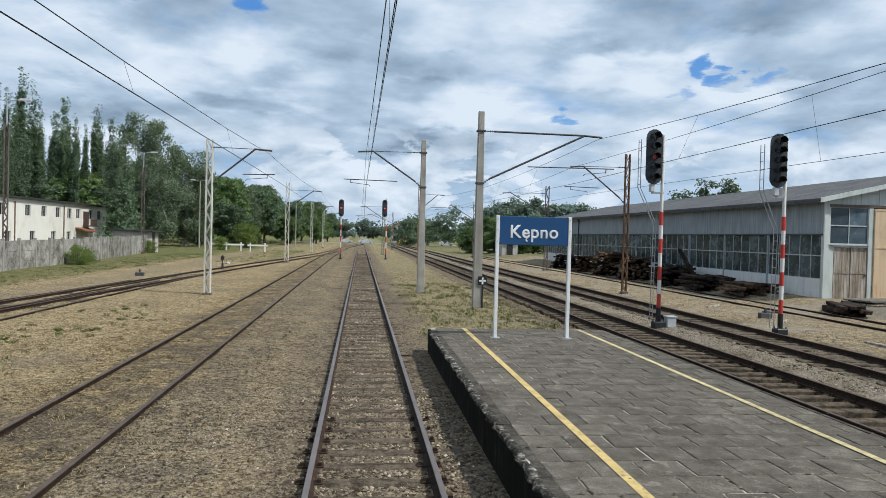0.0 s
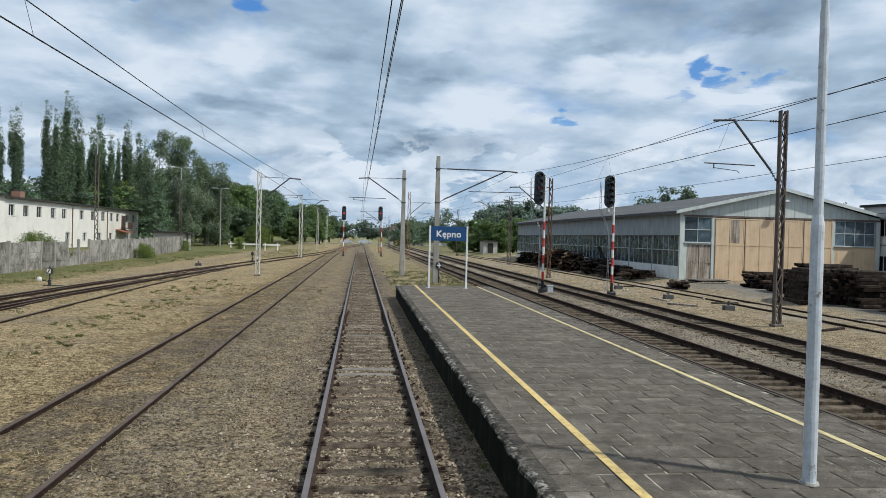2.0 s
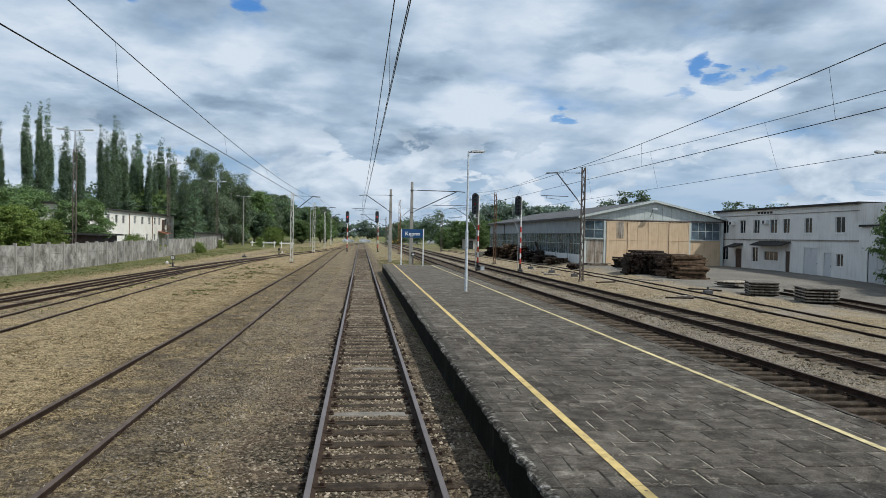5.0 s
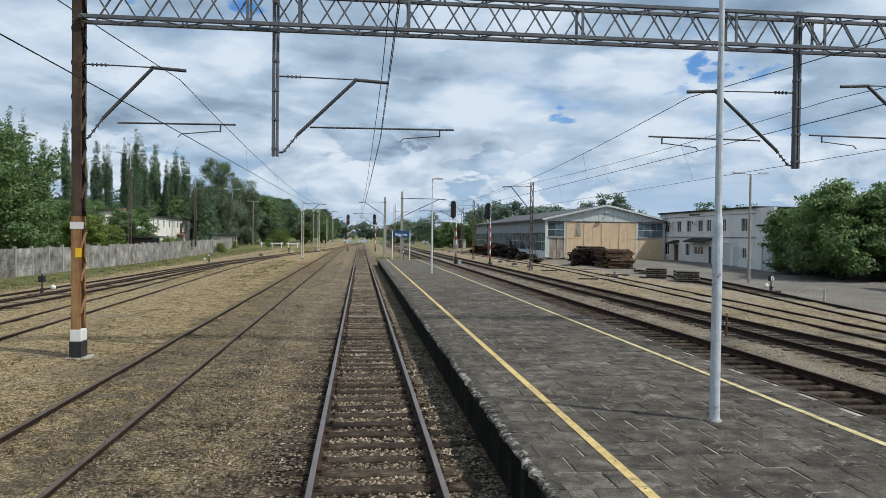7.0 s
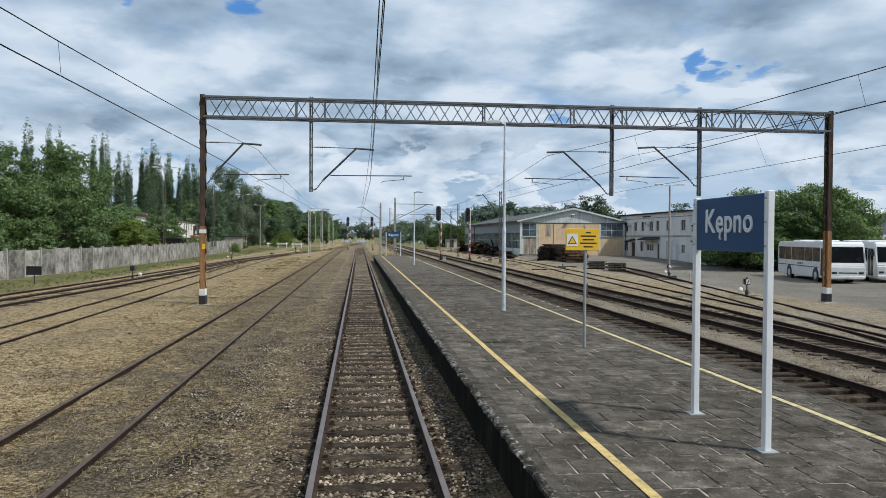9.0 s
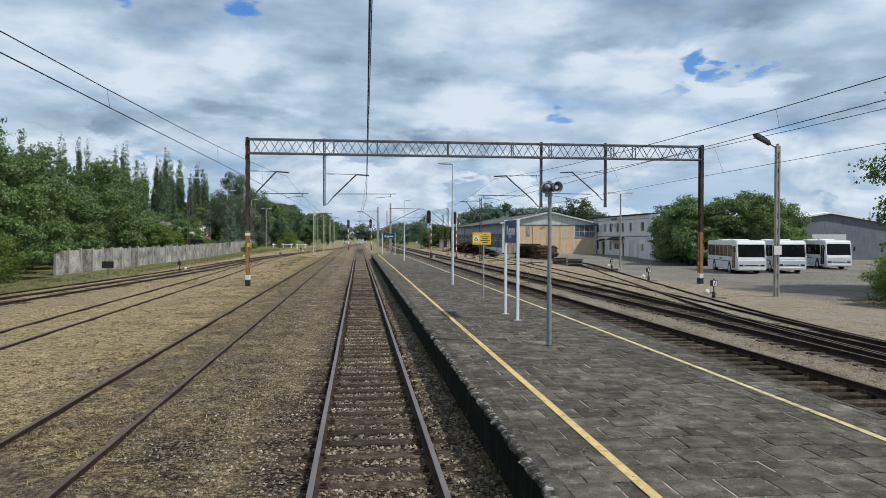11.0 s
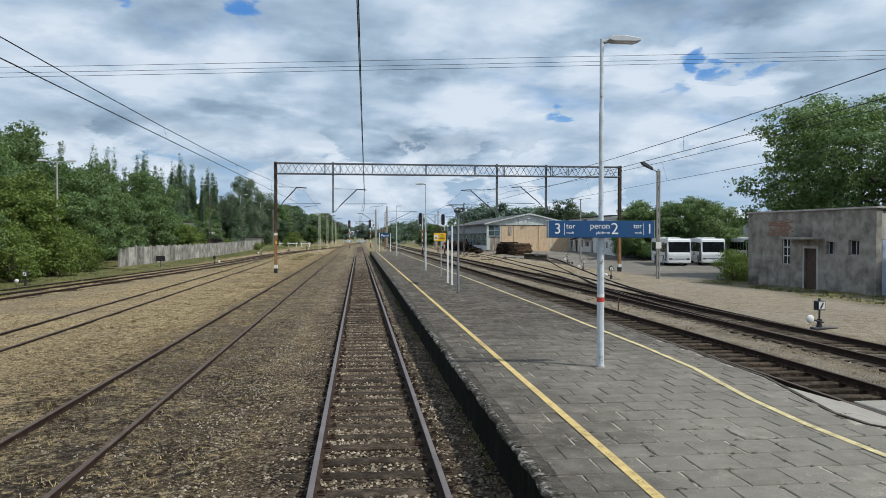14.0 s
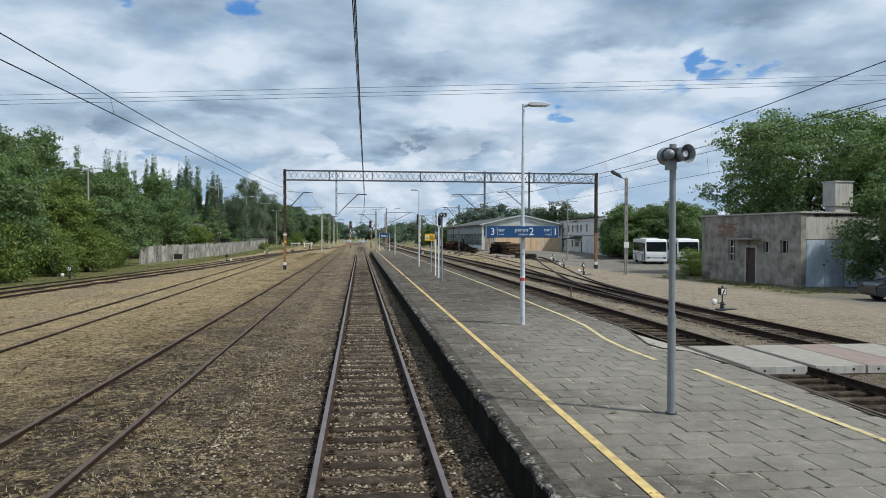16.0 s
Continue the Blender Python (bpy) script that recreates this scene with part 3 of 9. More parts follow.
    n.put(n.add("ShaderNodeOutputMaterial").inputs[0], b.outputs[0])
    return m


GROUND = ground_material()
tagged(new("ground", from_lists("ground", verts, faces, GROUND, True)), "dry straw-coloured grass, track ballast and a paved yard", "ground", kind="structure")


# ---- tracks ----
FOOT, WEB = 0.068, 0.012
RAIL = [(-FOOT, -0.160), (FOOT, -0.160), (FOOT, -0.148), (WEB, -0.125), (WEB, -0.045), (0.036, -0.032), (0.036, -0.006), (0.030, 0.0), (-0.030, 0.0), (-0.036, -0.006), (-0.036, -0.032), (-WEB, -0.045), (-WEB, -0.125), (-FOOT, -0.148)]


def rail_mesh(line, side, top, lift=0.0):
    vs, fs, ids = [], [], []
    k = len(RAIL)
    for i, (x, y) in enumerate(line):
        a, b = line[max(i - 1, 0)], line[min(i + 1, len(line) - 1)]
        d = Vector((b[0] - a[0], b[1] - a[1], 0)).normalized()
        s = Vector((d.y, -d.x, 0))
        c = Vector((x, y, lift)) + s * side
        vs += [tuple(c + s * u + Vector((0, 0, z))) for u, z in RAIL]
    for i in range(len(line) - 1):
        for j in range(k):
            fs.append((i * k + j, i * k + (j + 1) % k, (i + 1) * k + (j + 1) % k, (i + 1) * k + j))
            ids.append(1 if j in (6, 7, 8) else 0)
    fs += [tuple(range(k))[::-1], tuple(range((len(line) - 1) * k, len(line) * k))]
    me = from_lists("rail", vs, fs, RUST_RAIL)
    me.materials.append(top)
    for f, i in zip(me.polygons, ids + [0, 0]):
        f.material_index = i
    return me


def sleeper_mesh(seed, half=1.25, wide=0.125, thick=0.16):
    """A hewn sleeper, its edges broken and its top a little uneven."""
    rng = random.Random(seed)
    vs, fs = [], []
    cuts = [-half, -half * 0.55, 0.0, half * 0.55, half]
    ring = [(-wide, -thick), (-wide, -0.02), (-wide + 0.02, 0.0), (wide - 0.02, 0.0), (wide, -0.02), (wide, -thick)]
    for x in cuts:
        j, h = rng.uniform(-0.012, 0.012), rng.uniform(-0.012, 0.006)
        vs += [(x + rng.uniform(-0.02, 0.02), v + j, z + h) for v, z in ring]
    r = len(ring)
    for i in range(len(cuts) - 1):
        fs += [(i * r + j, i * r + j + 1, (i + 1) * r + j + 1, (i + 1) * r + j) for j in range(r - 1)]
    fs += [tuple(range(r)), tuple(range((len(cuts) - 1) * r, len(cuts) * r))[::-1]]
    return vs, fs


SLEEPER_SHAPES = [sleeper_mesh(s) for s in range(6)]


def track(name, label, line, top, sleepers=None, lift=0.0, drop=0.15, y0=None, y1=None, own=None, step=0.60):
    """Two rails on sleepers. sleepers: the stretch of y that shows them; own: the stretch whose sleepers are pieces of their own."""
    t = thing(name, label, "railway track", kind="structure")
    pts = smooth_line(line, y0, y1)
    for side in (-0.7525, 0.7525):
        ob = new("rail", rail_mesh(pts, side, top, lift))
        ob.parent = t
    if sleepers:
        LATE.append((t, pts, sleepers, lift - drop, own, step))
    return t


LATE = []  # sleepers are laid at the end of the file
track("track_main", "straight railway track with polished rails on dark wooden sleepers in stone ballast", TRACK_MAIN, RAIL_TOP, (-104, 110), own=(-100, 12))
track("track_left", "rusty little-used track sunk in dry grass", TRACK_LEFT, RAIL_DULL, None, 0.03)
track("track_yard", "overgrown rusty siding track in dry grass", TRACK_YARD, RAIL_DULL, None, -0.03)
track("track_outer", "dark rusty yard track curving past the concrete fence", TRACK_OUTER, RAIL_DULL, (-70, 60), 0.02, 0.12)
track("track_siding", "dark rusty siding track running off to the fence", TRACK_SIDING, RAIL_DULL, (-60, 42), 0.0, 0.12)
track("track_right", "railway track with rusty rails and wooden sleepers beyond the platform", TRACK_RIGHT, RAIL_DULL, (-104, 90), own=(-100, 20))
track("track_second", "railway track on dark wooden sleepers between sandy strips", TRACK_SECOND, RAIL_DULL, (-104, 90))
track("track_third", "rusty yard track branching off through a switch", TRACK_THIRD, RAIL_DULL, (-84, 60), -0.02, 0.13)
track("track_fourth", "rusty siding track leading to the timber stacks", TRACK_FOURTH, RAIL_DULL, (-54, -4), -0.024, 0.13)

# ---- platform ----
PLAT_Z = 0.49


EDGE_Y = [-150, -94.6, -91, -89, -88.5, -87.9, -85.4, -81.0, -60, -20, 19]


def plat_right(y):
    """x of the platform's right edge."""
    return float(np.interp(y, EDGE_Y, [6.6, 6.58, 6.66, 6.5, 6.15, 6.1, 6.58, 6.62, 6.68, 6.5, 6.15]))


def yellow_right(y):
    return float(np.interp(y, [-150, -96, -90.5, -90.0, -88.4, -86.9, -84.6, -82, -77.8, -73.8, -60, -20, 19], [5.8, 5.8, 5.66, 5.37, 5.31, 5.39, 5.69, 5.78, 5.80, 5.86, 5.85, 5.7, 5.42]))


PLAT_L, PLAT_END, PLAT_START = 1.48, 18.6, -135.0
platform = thing("platform", "low island platform of worn grey paving slabs with yellow edge lines", "platform", kind="structure")
ys = [PLAT_START] + EDGE_Y[1:-1] + [PLAT_END]
# wall under the edge; its shade is part of the DARK_WALL colour
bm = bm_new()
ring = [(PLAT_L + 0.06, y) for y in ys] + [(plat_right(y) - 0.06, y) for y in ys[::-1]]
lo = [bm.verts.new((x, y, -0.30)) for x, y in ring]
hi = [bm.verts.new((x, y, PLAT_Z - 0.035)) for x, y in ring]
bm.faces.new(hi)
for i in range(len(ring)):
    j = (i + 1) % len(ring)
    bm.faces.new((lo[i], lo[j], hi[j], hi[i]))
part("platform_wall", bm, DARK_WALL, platform, "mossy concrete platform wall with its shade painted near black")


# ---- lettering ----
def lettering(text, size, mat, parent, m, name="lettering", bold=0.0):
    c = bpy.data.curves.new(name, "FONT")
    c.body, c.size, c.extrude = text, size, 0.002
    c.align_x, c.align_y = "CENTER", "BOTTOM_BASELINE" if size > 0.4 else "CENTER"
    c.resolution_u = 4
    c.space_character = 1.06 if size > 0.4 else 1.0
    c.bevel_depth, c.bevel_resolution = bold, 0
    tmp = bpy.data.objects.new(name, c)
    me = bpy.data.meshes.new_from_object(tmp)
    bpy.data.objects.remove(tmp)
    me.materials.clear()
    me.materials.append(mat)
    ob = new(name, me)
    ob.parent = parent
    ob.matrix_basis = m
    return ob


def panel_part(name, w, h, t, mat, parent, m, label="", soft=0.006):
    bm = bm_new()
    box(bm, -w / 2, w / 2, -t / 2, t / 2, -h / 2, h / 2)
    soften(bm, soft)
    ob = part(name, bm, mat, parent, label)
    ob.matrix_basis = m
    return ob


# ---- things on the platform ----
def station_sign(m, lift=0.0):
    """A name board between two square posts."""
    s = thing("station_sign", "blue station name board with white letters on two white posts", "sign", m, "station name boards")
    for x in (-0.86, 0.86):
        bm = bm_new()
        box(bm, x - 0.04, x + 0.04, -0.04, 0.04, 0.0, 2.86)
        soften(bm, 0.008)
        post = part("post", bm, WHITE_PAINT, s)
        bm = bm_new()
        box(bm, x - 0.10, x + 0.10, -0.10, 0.10, 0.0, 0.012)
        part("foot_plate", bm, GALV, post)
        for z in (2.25, 2.52, 2.78):
            bm = bm_new()
            tube(bm, (x, -0.052, z), (x, -0.038, z), 0.012, seg=8)
            part("bolt", bm, GALV, post)
    board = panel_part("board", 1.64, 0.66, 0.05, BLUE_SIGN, s, pose(0, 0, 2.51), "blue board")
    for side, y in ((0, -0.028), (180, 0.028)):
        word = lettering("Kepno", 0.415, WHITE_PAINT, board, pose(0, y, lift - 0.13, 90, 0, side), bold=0.008)
        xs = sorted(v.co.x for v in word.data.vertices)
        E_X = xs[0] + 0.335 * (xs[-1] - xs[0]) - 0.02
        bm = bm_new()
        hook = [(0.045, 0.012), (0.020, -0.022), (0.008, -0.052), (0.018, -0.078), (0.048, -0.082)]
        for a, b in zip(hook, hook[1:]):
            tube(bm, (a[0] + E_X, a[1], 0.0), (b[0] + E_X, b[1], 0.0), 0.015, seg=8)
        part("lettering", bm, WHITE_PAINT, board).matrix_basis = pose(0, y, lift - 0.13, 90, 0, side)
    return s


station_sign(pose(3.80, 16.85, PLAT_Z, 0, 0, 0), -0.03)
station_sign(pose(4.235, -61.10, PLAT_Z, 0, 0, -90), 0.03)


def platform_lamp(m, reach, tall=5.95, label="slim pale grey platform lamp with a flat lantern head"):
    s = thing("platform_lamp", label, "lamp post", m, "platform lamps")
    bm = bm_new()
    tube(bm, (0, 0, 0), (0, 0, 2.55), 0.065, 0.062, 14)
    tube(bm, (0, 0, 2.55), (0, 0, 2.66), 0.062, 0.046, 14)
    tube(bm, (0, 0, 2.66), (0, 0, tall - 1.3), 0.046, 0.042, 12)
    tube(bm, (0, 0, tall - 1.3), (0, 0, tall), 0.036, 0.034, 12)
    pole = part("pole", bm, POLE_PAINT, s, smooth=False)
    bm = bm_new()
    tube(bm, (0, 0, 0.0), (0, 0, 0.025), 0.095, 0.085, 14)
    part("foot_plate", bm, CONCRETE, pole)
    bm = bm_new()
    box(bm, -0.045, 0.045, -0.055, 0.055, 0.55, 0.95)
    soften(bm, 0.01)
    part("service_door", bm, POLE_PAINT, pole)
    bm = bm_new()
    d = 1 if reach > 0 else -1
    tube(bm, (0, 0, tall - 0.06), (d * 0.16, 0, tall - 0.01), 0.035, 0.04, 10)
    part("arm", bm, GALV, s)
    bm = bm_new()
    out = [(0.10, -0.02), (0.16, 0.055), (0.40, 0.065), (abs(reach), 0.02), (abs(reach), -0.02), (0.62, -0.045), (0.20, -0.05)]
    prism(bm, [(d * x, tall + z) for x, z in out], -0.11, 0.11)
    soften(bm, 0.012)
    head = part("lantern", bm, GREY_PAINT, s, "pale grey lantern housing")
    bm = bm_new()
    box(bm, min(d * 0.24, d * 0.60), max(d * 0.24, d * 0.60), -0.08, 0.08, tall - 0.056, tall - 0.044)
    part("lens", bm, WHITE_PAINT, head)
    return s


platform_lamp(pose(4.24, -9.87, PLAT_Z), 0.70)
platform_lamp(pose(4.345, -46.63, PLAT_Z), -0.70)
platform_lamp(pose(4.085, -84.24, PLAT_Z), 0.70, 5.85, "platform lamp with chipped paint and a red sticker")
bm = bm_new()
tube(bm, (4.085, -84.24, 1.66), (4.085, -84.24, 1.74), 0.067, seg=14)
sticker = solid("sticker", bm, RED_PAINT, "faded red and white sticker round the lamp pole", "sticker")
bm = bm_new()
tube(bm, (4.085, -84.24, 1.742), (4.085, -84.24, 1.80), 0.067, seg=14)
part("white_band", bm, WHITE_BAND, sticker, "scuffed white band")

# direction board on the third lamp
direction = thing("direction_board", "long blue platform direction board with white lettering", "sign", pose(4.042, -84.37, 2.957))
board = panel_part("board", 1.92, 0.30, 0.10, BLUE_SIGN, direction, pose(0, 0, 0))
for x in (-0.967, 0.967):
    panel_part("end_cap", 0.014, 0.31, 0.11, GALV, direction, pose(x, 0, 0))
for z in (-0.10, 0.10):
    bm = bm_new()
    box(bm, -0.02, 0.13, 0.04, 0.16, z - 0.015, z + 0.015)
    part("clamp", bm, GALV, direction)
for text, size, x, z in (("3", 0.26, -0.80, 0.0), ("tor", 0.13, -0.565, 0.05), ("track", 0.065, -0.575, -0.065), ("peron", 0.15, -0.035, 0.055), ("platform", 0.075, 0.02, -0.065), ("2", 0.29, 0.235, 0.0), ("tor", 0.125, 0.655, 0.055), ("track", 0.065, 0.665, -0.065), ("1", 0.25, 0.875, 0.0)):
    lettering(text, size, WHITE_PAINT, board, pose(x, -0.0525, z, 90))
for x in (-0.68, 0.765):
    panel_part("rule", 0.008, 0.20, 0.004, WHITE_PAINT, board, pose(x, -0.052, 0), soft=0.001)


def yellow_board(m):
    s = thing("warning_board", "yellow warning notice with a triangle on a thin post", "sign", m)
    bm = bm_new()
    tube(bm, (0, 0, 0), (0, 0, 2.56), 0.032, seg=12)
    part("post", bm, GALV, s)
    b = panel_part("board", 0.72, 0.46, 0.02, YELLOW_SIGN, s, pose(-0.08, -0.04, 2.29), "yellow sheet")
    panel_part("pictogram", 0.24, 0.26, 0.004, WHITE_PAINT, b, pose(-0.22, -0.0125, -0.01), soft=0.001)
    bm = bm_new()
    prism(bm, [(-0.10, -0.085), (0.10, -0.085), (0.0, 0.09)], -0.018, -0.0155)
    tri = part("triangle", bm, BLACK, b)
    tri.matrix_basis = pose(-0.22, 0, -0.01)
    bm = bm_new()
    prism(bm, [(-0.072, -0.07), (0.072, -0.07), (0.0, 0.06)], -0.021, -0.0185)
    tri2 = part("triangle_field", bm, YELLOW_SIGN, b)
    tri2.matrix_basis = pose(-0.22, 0, -0.01)
    for i, w in enumerate((0.10, 0.33, 0.24, 0.36, 0.20)):
        panel_part("text_bar", w, 0.026, 0.003, BLACK, b, pose(0.13, -0.0125, 0.15 - i * 0.075), soft=0.0005)
    for z in (2.16, 2.42):
        bm = bm_new()
        box(bm, -0.05, 0.05, -0.035, 0.035, z - 0.02, z + 0.02)
        part("clamp", bm, GALV, s)
    return s


yellow_board(pose(4.55, -54.4, PLAT_Z))


def loudspeaker_pole(m):
    s = thing("loudspeaker_pole", "grey steel pole carrying two round horn loudspeakers", "loudspeaker", m, "loudspeaker poles")
    bm = bm_new()
    tube(bm, (0, 0, 0), (0, 0, 1.28), 0.053, seg=14)
    tube(bm, (0, 0, 1.28), (0, 0, 1.34), 0.053, 0.044, 14)
    tube(bm, (0, 0, 1.34), (0, 0, 3.42), 0.043, seg=14)
    pole = part("pole", bm, GREY_STEEL, s)
    bm = bm_new()
    tube(bm, (0, 0, 1.26), (0, 0, 1.30), 0.058, seg=14)
    part("collar", bm, GREY_STEEL, pole)
    bm = bm_new()
    tube(bm, (0, 0, 3.36), (0, 0, 3.50), 0.035, seg=10)
    tube(bm, (0, 0, 3.50), (0, 0, 3.56), 0.05, 0.045, 10)
    part("cap", bm, GREY_STEEL, pole)
    bm = bm_new()
    box(bm, -0.09, 0.03, -0.05, 0.05, 3.22, 3.34)
    part("bracket", bm, GREY_STEEL, s)
    for a, sx in ((14, 0.075), (168, -0.055)):
        hm = pose(sx, -0.05 if a < 90 else 0.02, 3.42, 0, 0, a)
        bm = bm_new()
        # horn opens along -y
        ring = [(0.0, 0.10, 0.06), (0.0, 0.04, 0.075), (0.0, -0.10, 0.10), (0.0, -0.15, 0.118), (0.0, -0.16, 0.122)]
        for (_, y0, r0), (_, y1, r1) in zip(ring, ring[1:]):
            k = 20
            a0 = [bm.verts.new((r0 * math.cos(i * math.tau / k), y0, r0 * math.sin(i * math.tau / k))) for i in range(k)]
            a1 = [bm.verts.new((r1 * math.cos(i * math.tau / k), y1, r1 * math.sin(i * math.tau / k))) for i in range(k)]
            for i in range(k):
                bm.faces.new((a0[i], a0[(i + 1) % k], a1[(i + 1) % k], a1[i]))
        tube(bm, (0, 0.16, 0), (0, 0.09, 0), 0.05, 0.06, 16)
        bmesh.ops.remove_doubles(bm, verts=bm.verts, dist=0.0005)
        bmesh.ops.solidify(bm, geom=bm.faces[:], thickness=0.006)
        horn = part("horn", bm, GREY_STEEL, s, smooth=True)
        horn.matrix_basis = hm
        bm = bm_new()
        tube(bm, (0, 0.05, 0), (0, -0.08, 0), 0.095, 0.092, 18)
        inner = part("throat", bm, DARK_STEEL, horn)
        bm = bm_new()
        tube(bm, (0, -0.07, 0), (0, -0.11, 0), 0.048, 0.04, 14)
        part("driver", bm, GREY_PAINT, horn)
    bm = bm_new()
    tube(bm, (0, 0, 0.0), (0, 0, 0.02), 0.075, seg=12)
    part("foot_plate", bm, DARK_STEEL, pole)
    return s


GREY_STEEL = simple("grey_enamelled_steel", (0.17, 0.19, 0.20), (0.27, 0.29, 0.305), rough=0.5, metal=0.2, scale=5, bump=0.1)
LS = loudspeaker_pole(pose(3.88, -94.1, PLAT_Z))
copy_thing(LS, pose(3.88, -66.75, PLAT_Z, 0, 0, 6))


# ---- overhead line ----
def laced(s, x, y, z0, z1, wide, deep, mat, name="leg", bays=None, bar=0.05, lace=None):
    """Two channel legs joined by lacing bars on both faces."""
    for d in (-1, 1):
        bm = bm_new()
        c = x + d * (wide / 2 - bar / 2)
        box(bm, c - bar / 2, c + bar / 2, y - deep / 2, y + deep / 2, z0, z1)
        soften(bm, 0.006)
        part(name, bm, mat, s)
    n = bays or max(3, int((z1 - z0) / (wide * 1.5)))
    h = (z1 - z0) / n
    for i in range(n):
        a, b = (-1, 1) if i % 2 else (1, -1)
        e = wide / 2 - bar * 0.8
        for yy in (y - deep / 2 + 0.01, y + deep / 2 - 0.01):
            bm = bm_new()
            beam(bm, (x + a * e, yy, z0 + i * h), (x + b * e, yy, z0 + (i + 1) * h), 0.012, 0.04)
            part("lacing_bar", bm, lace or mat, s)


def insulator(bm, p, q, r=0.05, k=4):
    p, q = Vector(p), Vector(q)
    tube(bm, p, q, r * 0.35, seg=8)
    for i in range(k):
        a = p.lerp(q, (i + 0.25) / k)
        b = p.lerp(q, (i + 0.60) / k)
        tube(bm, a, b, r, r * 0.6, 10)


def cantilever(s, x, y, z_tie, z_strut, tip, tube_z, tube_far, tube_near, mat, thick=0.016):
    """The arm of an overhead-line mast: a tie, a slanting strut and a registration tube with its steady arm."""
    d = 1 if tip > x else -1
    knee = tip - d * 0.75
    bm = bm_new()
    tube(bm, (x + d * 0.55, y, z_tie), (knee, y, z_tie - 0.02), thick, seg=8)
    part("tie", bm, DARK_STEEL, s)
    bm = bm_new()
    insulator(bm, (x + d * 0.16, y, z_tie), (x + d * 0.55, y, z_tie))
    tube(bm, (x, y, z_tie), (x + d * 0.16, y, z_tie), 0.02, seg=8)
    part("tie_insulator", bm, DARK_STEEL, s)
    bm = bm_new()
    tube(bm, (x + d * 0.42, y, z_strut + 0.42 * (z_tie - z_strut) / abs(knee - x)), (knee, y, z_tie - 0.02), 0.042, seg=10)
    tube(bm, (knee - d * 0.05, y, z_tie - 0.02), (tip, y, z_tie - 0.07), 0.042, seg=10)
    part("strut", bm, mat, s)
    bm = bm_new()
    insulator(bm, (x + d * 0.1, y, z_strut), (x + d * 0.45, y, z_strut + 0.45 * (z_tie - z_strut) / abs(knee - x)))
    tube(bm, (x, y, z_strut), (x + d * 0.1, y, z_strut), 0.025, seg=8)
    part("strut_insulator", bm, DARK_STEEL, s)
    bm = bm_new()
    tube(bm, (tube_near, y, tube_z), (tube_far, y, tube_z + 0.03), 0.022, seg=8)
    part("registration_tube", bm, mat, s)
    bm = bm_new()
    e = tube_far - d * 0.35
    beam(bm, (e, y, tube_z), (e, y, tube_z - 0.16), 0.03)
    tube(bm, (e, y, tube_z - 0.13), (e - d * 0.9, y, tube_z - 0.22), 0.013, seg=6)
    beam(bm, (e - d * 0.9, y, tube_z - 0.22), (e - d * 0.98, y, tube_z - 0.30), 0.02)
    part("steady_arm", bm, DARK_STEEL, s)


def concrete_mast(x, y, tall, low, tip, z_tie, z_strut, tube_z, tube_far, tube_near, marker=False):
    s = thing("concrete_mast", "tapered grey concrete overhead line mast with a steel arm", "mast", None, "overhead line masts")
    bm = bm_new()
    a, b = 0.19, 0.115
    vs = [[bm.verts.new((x + i * r, y + j * r, z)) for i, j in ((-1, -1), (1, -1), (1, 1), (-1, 1))] for r, z in ((a, low), (b, tall))]
    bm.faces.new(vs[1])
    for i in range(4):
        bm.faces.new((vs[0][i], vs[0][(i + 1) % 4], vs[1][(i + 1) % 4], vs[1][i]))
    soften(bm, 0.015)
    part("pole", bm, CONCRETE, s)
    for z in (z_tie, z_strut):
        bm = bm_new()
        box(bm, x - 0.17, x + 0.17, y - 0.17, y + 0.17, z - 0.03, z + 0.03)
        part("band", bm, DARK_STEEL, s)
    cantilever(s, x, y, z_tie, z_strut, tip, tube_z, tube_far, tube_near, DARK_STEEL, 0.040 if marker else 0.016)
    if marker:
        bm = bm_new()
        box(bm, x + 0.0, x + 0.38, y - 0.235, y - 0.215, 0.85, 1.22)
        soften(bm, 0.004)
        plate = part("marker_plate", bm, BLACK, s, "black plate with a white cross")
        for w, h in ((0.28, 0.07), (0.07, 0.28)):
            panel_part("cross_bar", w, h, 0.004, WHITE_PAINT, plate, pose(x + 0.19, y - 0.238, 1.035), soft=0.0005)
        bm = bm_new()
        box(bm, x + 0.16, x + 0.22, y - 0.215, y - 0.17, low, 1.2)
        part("marker_post", bm, BLACK, s)
    return s


concrete_mast(4.60, 30.0, 8.0, -0.3, 9.75, 7.2, 5.05, 5.80, 10.3, 6.6, True)
concrete_mast(2.86, 37.4, 7.7, -0.3, -0.45, 7.05, 5.3, 5.55, -1.15, 1.55)


def lattice_mast(x, y, tall, low, wide, mat, arms, label, deep=0.24):
    s = thing("lattice_mast", label, "mast", None, "overhead line masts")
    laced(s, x, y, low, tall, wide, deep, mat, bays=max(8, int((tall - low) / (wide * 1.7))))
    bm = bm_new()
    box(bm, x - wide / 2 - 0.05, x + wide / 2 + 0.05, y - 0.18, y + 0.18, low - 0.2, low + 0.08)
    soften(bm, 0.02)
    part("foot", bm, RUST_BROWN, s)
    for a in arms:
        cantilever(s, x, y, *a, DARK_STEEL)
    return s


